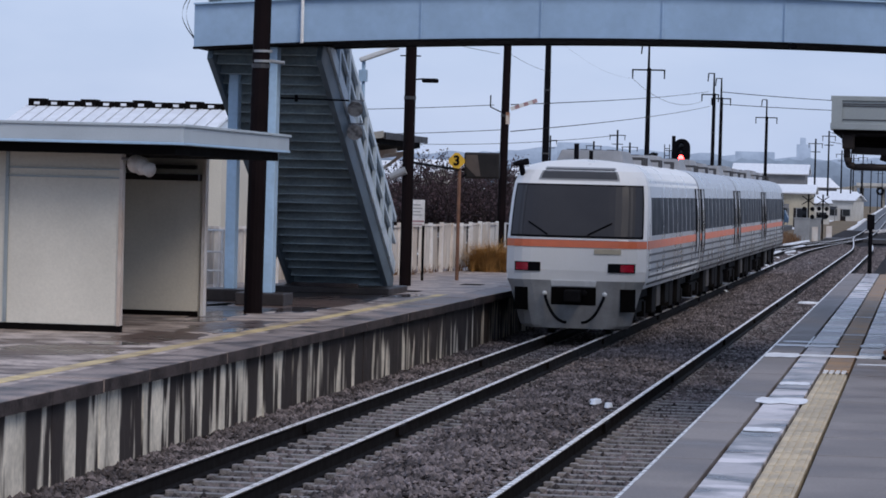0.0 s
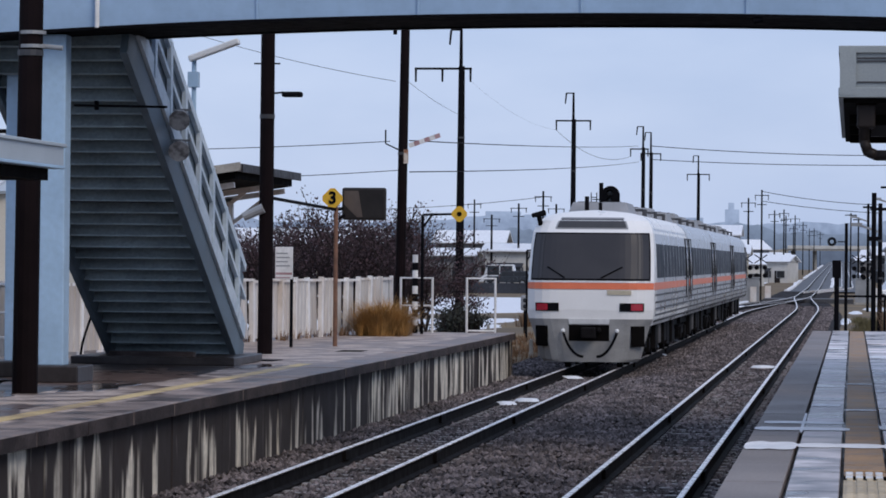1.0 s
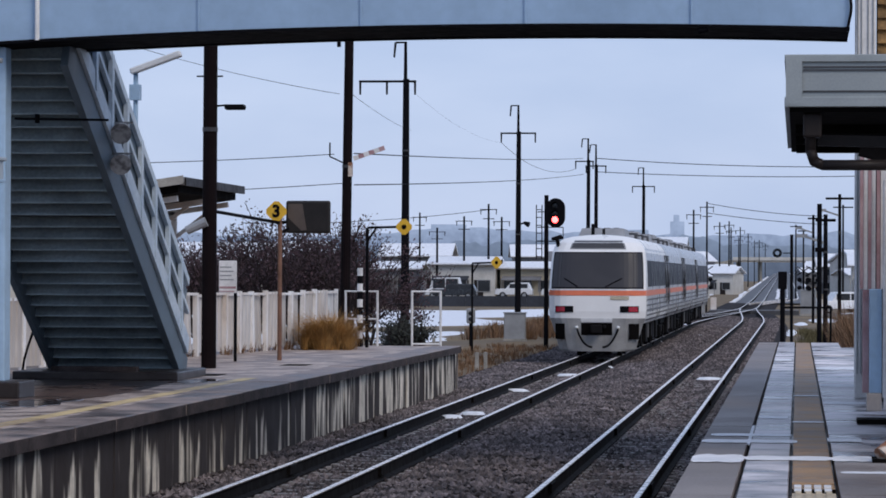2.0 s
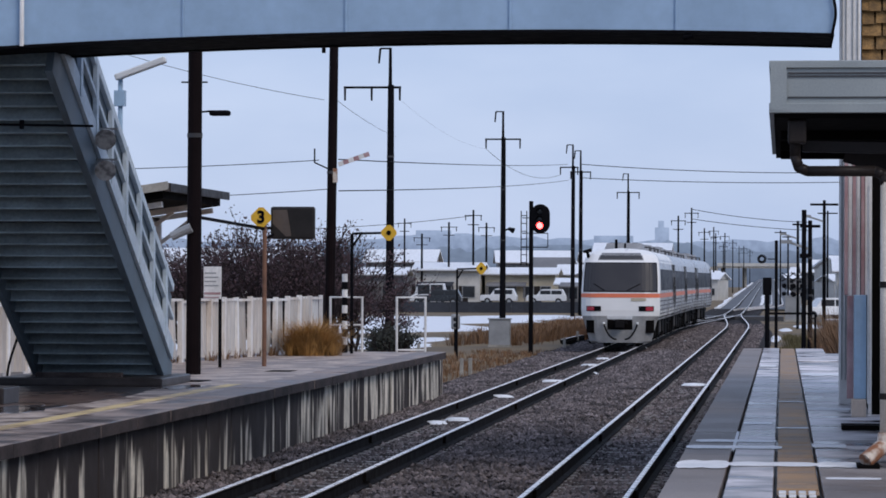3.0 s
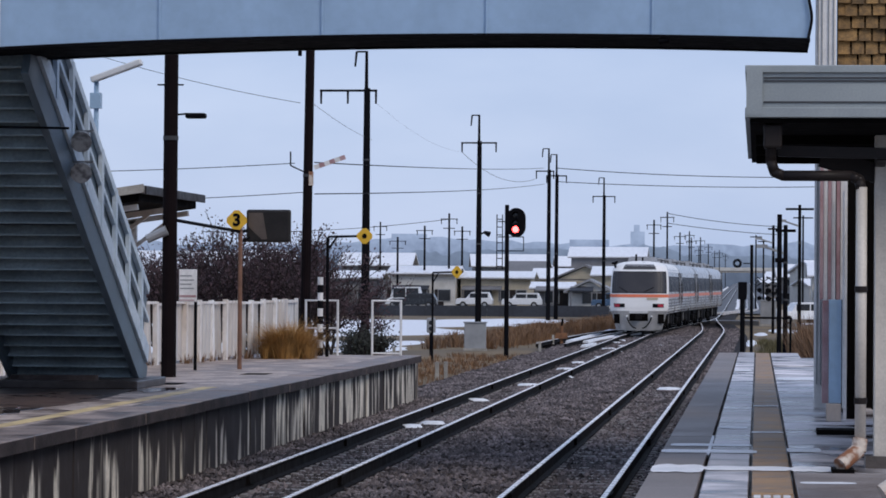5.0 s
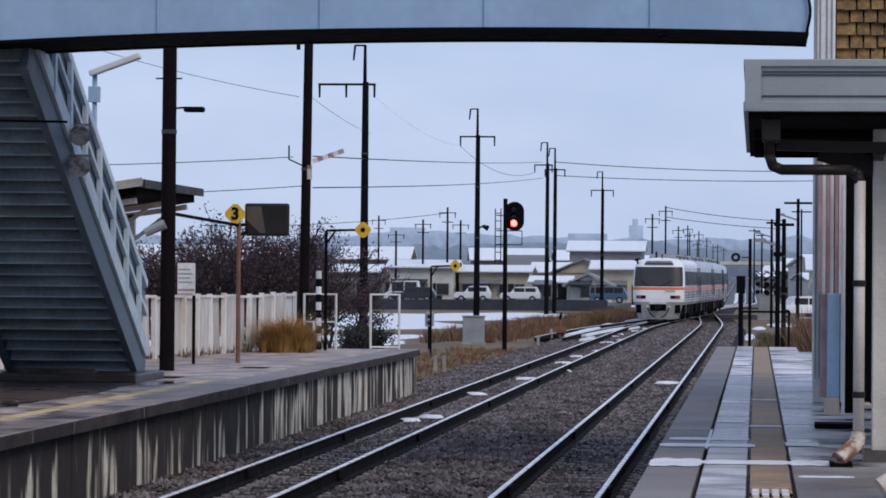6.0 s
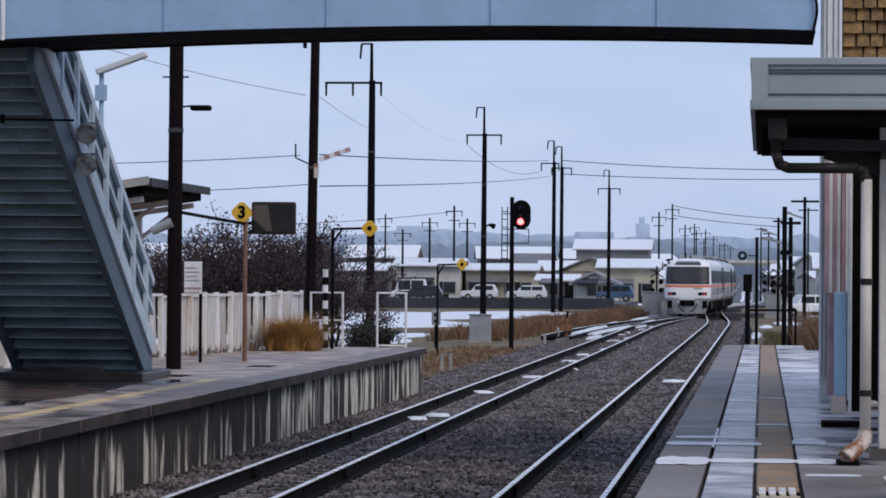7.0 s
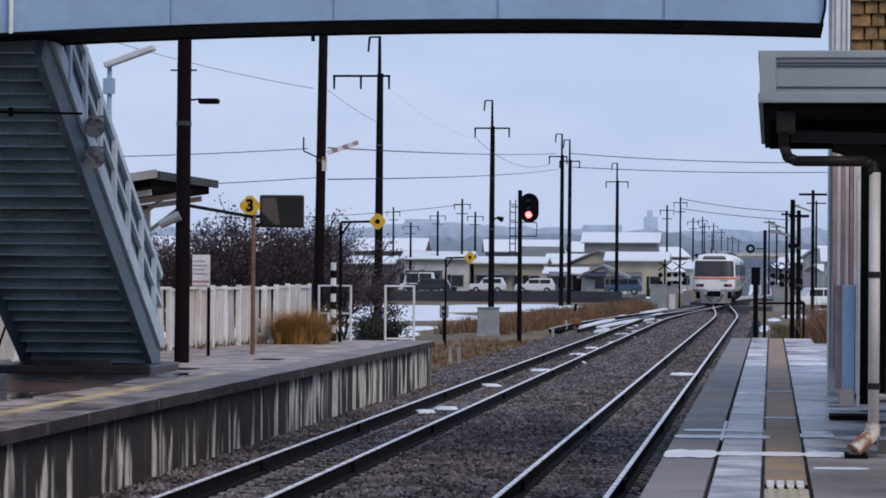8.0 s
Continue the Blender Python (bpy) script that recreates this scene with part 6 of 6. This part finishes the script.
# ---------------------------------------------------------------- far town and hills
def skyline(name, y, x0, x1, step, base, amp, mat, label, seed, blocks=0):
    rng = random.Random(seed)
    bm = B()
    lo, hi = [], []
    x = x0
    while x <= x1:
        z = base + amp * noise.noise(Vector((x * 0.004, seed, 0))) + amp * 0.45 * noise.noise(Vector((x * 0.03, seed, 3))) + amp * 0.3 * rng.random()
        lo.append(bm.verts.new((x, y, -12)))
        hi.append(bm.verts.new((x, y, z)))
        x += step
    for i in range(len(lo) - 1):
        bm.faces.new((lo[i], lo[i + 1], hi[i + 1], hi[i]))
    for _ in range(blocks):
        x, w, h = rng.uniform(x0 * 0.7, x1 * 0.5), rng.uniform(4, 22), rng.uniform(2, 9)
        box(bm, x, x + w, y - 6, y - 1, -10, base * 0.6 + h)
    return bm


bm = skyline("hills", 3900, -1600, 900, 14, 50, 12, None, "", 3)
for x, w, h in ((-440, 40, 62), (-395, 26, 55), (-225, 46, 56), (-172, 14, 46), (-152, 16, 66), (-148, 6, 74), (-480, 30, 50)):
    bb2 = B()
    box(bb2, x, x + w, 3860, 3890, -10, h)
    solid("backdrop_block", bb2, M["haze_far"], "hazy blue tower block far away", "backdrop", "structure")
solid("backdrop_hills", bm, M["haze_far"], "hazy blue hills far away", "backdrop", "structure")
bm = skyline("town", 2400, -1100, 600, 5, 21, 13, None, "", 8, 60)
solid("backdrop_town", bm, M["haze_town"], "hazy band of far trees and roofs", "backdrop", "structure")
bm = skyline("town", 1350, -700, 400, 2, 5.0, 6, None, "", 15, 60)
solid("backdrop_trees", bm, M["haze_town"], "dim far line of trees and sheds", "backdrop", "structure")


# ---------------------------------------------------------------- the train
CAR_L, PITCH = 15.3, 15.7
PROFILE = [(z, w * 0.955) for z, w in [(0.95, 1.36), (1.10, 1.43), (1.30, 1.45), (1.70, 1.45), (1.92, 1.45), (2.30, 1.44), (2.70, 1.42), (3.00, 1.385), (3.14, 1.335), (3.26, 1.25), (3.37, 1.09), (3.44, 0.82), (3.48, 0.44), (3.50, 0.0)]]


def half_width(z):
    for (z0, w0), (z1, w1) in zip(PROFILE, PROFILE[1:]):
        if z <= z1:
            return w0 + (w1 - w0) * max(0.0, (z - z0) / (z1 - z0))
    return 0.0


def nose_y(z):
    """How far the cab's face leans back at a height."""
    pts = [(0.0, 0.16), (0.95, 0.04), (1.2, 0.0), (1.9, 0.03), (3.0, 0.50), (3.26, 0.70), (3.44, 1.10), (3.52, 1.45)]
    for (z0, a), (z1, b) in zip(pts, pts[1:]):
        if z <= z1:
            return a + (b - a) * (z - z0) / (z1 - z0)
    return pts[-1][1]


def face(u, z, off=0.0, w=None):
    w = half_width(z) if w is None else w
    return (w * u, -CAR_L / 2 + nose_y(z) + 0.42 * abs(u) ** 6 - off, z)


def face_patch(u0, u1, z0, z1, off, nu=12, nz=4, w=None):
    bm = B()
    g = [[[bm.verts.new(face(u0 + (u1 - u0) * i / nu, z0 + (z1 - z0) * j / nz, o, w)) for i in range(nu + 1)] for j in range(nz + 1)] for o in (off, -0.02)]
    for layer in g:
        for j in range(nz):
            for i in range(nu):
                bm.faces.new((layer[j][i], layer[j][i + 1], layer[j + 1][i + 1], layer[j + 1][i]))
    a, b = g
    for i in range(nu):
        bm.faces.new((a[0][i], a[0][i + 1], b[0][i + 1], b[0][i]))
        bm.faces.new((a[nz][i], a[nz][i + 1], b[nz][i + 1], b[nz][i]))
    for j in range(nz):
        bm.faces.new((a[j][0], a[j + 1][0], b[j + 1][0], b[j][0]))
        bm.faces.new((a[j][nu], a[j + 1][nu], b[j + 1][nu], b[j][nu]))
    return bm


def side_strip(bm, s, y0, y1, z0, z1, d=0.012):
    """A thin panel that follows the side of the body."""
    nz = 3
    for j in range(nz):
        za, zb = z0 + (z1 - z0) * j / nz, z0 + (z1 - z0) * (j + 1) / nz
        wa, wb = half_width(za), half_width(zb)
        v = [bm.verts.new(p) for p in ((s * (wa - 0.02), y0, za), (s * (wa + d), y0, za), (s * (wa + d), y1, za), (s * (wa - 0.02), y1, za),
                                       (s * (wb - 0.02), y0, zb), (s * (wb + d), y0, zb), (s * (wb + d), y1, zb), (s * (wb - 0.02), y1, zb))]
        for f in ((0, 1, 2, 3), (4, 7, 6, 5), (0, 4, 5, 1), (1, 5, 6, 2), (2, 6, 7, 3), (3, 7, 4, 0)):
            bm.faces.new([v[i] for i in f])


def body_shell(cab):
    bm = B()
    nu = 16
    front = []
    for z, w in PROFILE:
        if cab:
            row = [bm.verts.new(face(-1 + 2 * i / nu, z)) for i in range(nu + 1)]
        else:
            row = [bm.verts.new((w * (-1 + 2 * i / nu), -CAR_L / 2, z)) for i in range(nu + 1)]
        front.append(row)
    for a, b in zip(front, front[1:]):
        for i in range(nu):
            bm.faces.new((a[i], a[i + 1], b[i + 1], b[i]))
    back = [(bm.verts.new((-w, CAR_L / 2, z)), bm.verts.new((w, CAR_L / 2, z))) for z, w in PROFILE]
    for k in range(len(PROFILE) - 1):
        bm.faces.new((front[k][0], front[k + 1][0], back[k + 1][0], back[k][0]))
        bm.faces.new((front[k][nu], back[k][1], back[k + 1][1], front[k + 1][nu]))
        bm.faces.new((back[k][0], back[k + 1][0], back[k + 1][1], back[k][1]))
    bm.faces.new([front[0][0], back[0][0], back[0][1], front[0][nu]] )
    bmesh.ops.remove_doubles(bm, verts=bm.verts[:], dist=0.001)
    return bm


def bogie(t, y):
    bm = B()
    for s in (-1, 1):
        box(bm, s * 0.98 - 0.07, s * 0.98 + 0.07, y - 1.35, y + 1.35, 0.42, 0.66)
        for q in (-1.05, 1.05):
            box(bm, s * 0.98 - 0.12, s * 0.98 + 0.12, y + q - 0.18, y + q + 0.18, 0.30, 0.62)
    box(bm, -0.95, 0.95, y - 0.3, y + 0.3, 0.45, 0.9)
    b = part("bogie", bm, M["underfloor"], t, "dark bogie frame")
    for q in (-1.05, 1.05):
        bm = B()
        for s in (-1, 1):
            rod(bm, (s * 0.52, y + q, 0.43), (s * 0.64, y + q, 0.43), 0.43, n=22)
        rod(bm, (-0.6, y + q, 0.43), (0.6, y + q, 0.43), 0.08)
        part("wheelset", bm, M["underfloor"], b)


def railcar(cab, label):
    t = thing("train_car", pose(0, 0, 0), label, "train car", "cars of the train")
    body = part("body", body_shell(cab), M["train_white" if cab else "train_silver"], t, "off-white and silver car body", smooth=False)
    y0 = -CAR_L / 2 + (1.55 if cab else 0.05)
    y1 = CAR_L / 2 - 0.05
    for s in (-1, 1):
        if cab:
            bm = B()
            for z0, z1 in ((0.97, 1.9), (1.9, 2.7), (2.7, 3.1)):
                side_strip(bm, s, y0 - 0.1, y1, z0, z1, 0.003)
            bmesh.ops.remove_doubles(bm, verts=bm.verts[:], dist=0.012)
            part("side_sheet", bm, M["train_silver"], t, "silver side sheet")
        bm = B()
        side_strip(bm, s, y0, y1, 2.0, 2.76, 0.006)
        side = part("window_band", bm, M["side_glass"], t, "dark window band")
        n = 8
        for i in range(n):
            a = y0 + 1.6 + (y1 - y0 - 3.4) * i / n
            bm = B()
            side_strip(bm, s, a + 1.27, a + 1.34, 2.0, 2.76, 0.008)
            part("pillar", bm, M["train_silver"], side)
        bm = B()
        side_strip(bm, s, y0 - (0.9 if cab else 0), y1, 1.74, 1.90, 0.012)
        part("orange_stripe", bm, M["orange_stripe"], t, "orange stripe")
        for z in (1.02, 1.16, 1.30, 1.44, 1.60):
            bm = B()
            side_strip(bm, s, y0 - (0.5 if cab else 0), y1, z, z + 0.045, 0.008)
            part("side_groove", bm, M["groove"], t)
        for a in ((y1 - 1.15,) if cab else (y0 + 0.25, y1 - 1.15)):
            bm = B()
            side_strip(bm, s, a, a + 0.9, 1.0, 2.95, 0.020)
            door = part("door", bm, M["train_silver"], t, "silver passenger door")
            bm = B()
            side_strip(bm, s, a + 0.22, a + 0.68, 1.95, 2.75, 0.026)
            part("door_window", bm, M["glass_dark"], door)
            for b in (a - 0.04, a + 0.92):
                bm = B()
                side_strip(bm, s, b, b + 0.05, 1.0, 2.98, 0.036)
                part("door_seal", bm, M["black_steel"], door)
    # underfloor
    for i in range(7):
        yy = -CAR_L / 2 + 4.2 + i * 1.15
        for s in (-1, 1):
            if i % 3 == 2:
                continue
            bm = B()
            box(bm, s * 0.75 - 0.45, s * 0.75 + 0.45, yy, yy + 0.95, 0.35 + 0.1 * (i % 2), 0.93)
            part("underfloor_box", bm, M["underfloor_pale" if i % 4 == 1 else "underfloor"], t, bevel=0.02)
    bm = B()
    box(bm, -1.1, 1.1, -CAR_L / 2 + 1.0, CAR_L / 2 - 0.3, 0.72, 0.95)
    part("underframe", bm, M["underfloor"], t)
    bogie(t, -CAR_L / 2 + 2.6)
    bogie(t, CAR_L / 2 - 2.5)
    # roof gear
    for a, l, h in (((-5.2, 2.6, 0.24), (0.5, 1.5, 0.22), (3.6, 2.0, 0.26)) if cab else ((-5.6, 2.4, 0.26), (-1.4, 2.6, 0.30), (3.4, 2.4, 0.26))):
        bm = B()
        vs = box(bm, -0.72, 0.72, a, a + l, 3.38, 3.46 + h)
        for v in vs[4:]:
            v.co.x *= 0.84
            v.co.y += 0.22 if v.co.y < a + l / 2 else -0.22
        unit = part("roof_unit", bm, M["roof_grey"], t, "grey rooftop air conditioner", bevel=0.03)
        bm = B()
        for k in range(4):
            box(bm, -0.5 + 0.27 * k, -0.34 + 0.27 * k, a + 0.3, a + l - 0.3, 3.46 + h, 3.475 + h)
        part("grille", bm, M["groove"], unit)
    for a in (-2.0, -1.5, -1.0, 2.4, 2.9, 5.9, 6.4):
        bm = B()
        bar(bm, (-0.80, a, 3.42), (-0.80, a, 3.60), 0.05, 0.05)
        bar(bm, (0.80, a, 3.42), (0.80, a, 3.60), 0.05, 0.05)
        bar(bm, (-0.8, a, 3.58), (0.8, a, 3.58), 0.06, 0.05)
        part("roof_rail", bm, M["groove"], t)
    # gangway end
    bm = B()
    box(bm, -0.6, 0.6, CAR_L / 2 - 0.01, CAR_L / 2 + 0.22, 0.95, 3.1)
    part("gangway", bm, M["underside"], t, "black gangway bellows")
    if cab:
        part("windscreen", face_patch(-0.93, 0.93, 1.98, 2.96, 0.024, 20, 6), M["windscreen"], t, "wide dark wraparound windscreen")
        part("screen_frame", face_patch(-0.95, 0.95, 1.94, 2.99, 0.015, 20, 6), M["black_steel"], t)
        part("screen_post", face_patch(0.77, 0.80, 1.98, 2.96, 0.03, 1, 6), M["groove"], t)
        part("screen_post", face_patch(-0.80, -0.77, 1.98, 2.96, 0.03, 1, 6), M["groove"], t)
        part("destination_frame", face_patch(-0.62, 0.62, 3.07, 3.33, 0.012, 12, 3), M["grey_steel"], t)
        part("destination_blind", face_patch(-0.59, 0.59, 3.10, 3.30, 0.02, 12, 3), M["groove"], t, "blank dark destination blind")
        part("orange_stripe", face_patch(-1.0, 1.0, 1.75, 1.89, 0.013, 16, 1), M["orange_stripe"], t, "orange stripe across the cab front")
        part("white_line", face_patch(-1.0, 1.0, 1.90, 1.925, 0.013, 16, 1), M["car_white"], t)
        part("badge_plate", face_patch(0.28, 0.66, 1.63, 1.73, 0.02, 5, 1), M["house_beige"], t, "small cream plate")
        for s in (-1, 1):
            a, b = sorted((s * 0.86, s * 0.48))
            lamp = part("lamp_housing", face_patch(a, b, 1.27, 1.45, 0.016, 5, 1), M["black_steel"], t, "black lamp housing")
            a, b = sorted((s * 0.84, s * 0.66))
            part("tail_lamp", face_patch(a, b, 1.29, 1.43, 0.024, 4, 1), M["red_lens"], lamp, "red tail lamp")
        # wipers
        for x0, x1 in ((-0.55, -0.95), (0.25, 0.72)):
            bm = B()
            p, q = face(x0 / 1.4, 2.0, 0.045), face(x1 / 1.4, 2.24, 0.045)
            rod(bm, p, q, 0.014, n=6)
            part("wiper", bm, M["black_steel"], t)
        # lower apron
        bm = B()
        nu = 16
        rows = []
        for z, w in ((0.16, 1.03), (0.22, 1.10), (0.6, 1.20), (0.96, 1.305), (1.1, 1.37)):
            rows.append([bm.verts.new(face(-1 + 2 * i / nu, z, 0.004, w)) for i in range(nu + 1)])
        inner = [bm.verts.new((v.co.x * 0.97, v.co.y + 0.25, v.co.z)) for v in rows[0]]
        for a, b in zip(rows, rows[1:]):
            for i in range(nu):
                bm.faces.new((a[i], a[i + 1], b[i + 1], b[i]))
        for i in range(nu):
            bm.faces.new((inner[i], inner[i + 1], rows[0][i + 1], rows[0][i]))
        ap = part("apron", bm, M["apron_grey"], t, "pale grey front apron")
        for a, b, z0, z1 in ((-0.34, 0.34, 0.62, 0.97), (-0.92, -0.70, 0.50, 0.95), (0.70, 0.92, 0.50, 0.95)):
            part("opening", face_patch(a, b, z0, z1, 0.012, 6, 2, 1.3), M["underside"], ap, "dark opening")
        bm = B()
        yb = -CAR_L / 2 + 0.02
        box(bm, -0.16, 0.16, yb - 0.28, yb + 0.1, 0.68, 0.92)
        rod(bm, (0.22, yb - 0.1, 0.86), (0.22, yb - 0.02, 0.86), 0.06)
        part("coupler", bm, M["underfloor"], t, "dark coupler head", bevel=0.03)
        part("coupler_cover", face_patch(-0.33, 0.33, 0.99, 1.10, 0.02, 6, 1), M["car_white"], t)
        for s in (-1, 1):
            bm = B()
            pts = [(s * (0.56 - 0.44 * (i / 8) ** 1.3) + (0.06 if s > 0 else 0), yb - 0.05 - 0.06 * sin(pi * i / 8), 0.84 - 0.56 * sin(pi / 2 * i / 8)) for i in range(9)]
            for a, b in zip(pts, pts[1:]):
                rod(bm, a, b, 0.03, n=7)
            part("brake_hose", bm, M["black_steel"], t, "black brake hose")
            bm = B()
            bmesh.ops.create_uvsphere(bm, u_segments=10, v_segments=8, radius=0.05, matrix=Matrix.Translation(pts[0]))
            part("hose_cock", bm, M["lamp_white"], t)
        bm = B()
        rod(bm, (-0.25, -5.4, 3.42), (-0.25, -5.4, 3.82), 0.05)
        part("aerial", bm, M["black_steel"], t)
        bm = B()
        rod(bm, (0.08, -5.7, 3.4), (0.08, -5.7, 3.68), 0.04)
        part("aerial", bm, M["black_steel"], t)
        bm = B()
        rod(bm, (-1.16, -6.75, 3.16), (-1.2, -6.85, 3.40), 0.055)
        rod(bm, (-1.32, -6.95, 3.36), (-1.08, -6.75, 3.42), 0.05, 0.07)
        part("marker_horn", bm, M["black_steel"], t)
    return t


end_car = railcar(True, "white and silver diesel train end car with orange stripe")
mid_car = railcar(False, "silver middle car of the diesel train, orange stripe")
cars = [end_car, mid_car] + [copy_thing(mid_car, pose(0, 120, 0)), copy_thing(mid_car, pose(0, 140, 0))]

# where the cab's face stands at each moment
FRONT = [(0, 48.4), (0.5, 58.9), (1.0, 69.8), (1.5, 80.5), (3.0, 113.3), (3.5, 123.5), (4.0, 133.5), (4.5, 143.6), (6.0, 174), (6.5, 184), (7.0, 194), (7.5, 204.2), (8.0, 215)]


def motions():
    for i, c in enumerate(cars):
        rows = []
        for t, y0 in FRONT:
            y = y0 + CAR_L / 2 + i * PITCH
            a, b = main_x(y - 5.5), main_x(y + 5.5)
            rows.append((t, pose((a + b) / 2, y, 0, 0, 0, math.degrees(atan2(a - b, 11)))))
        walk(c, rows)


motions()
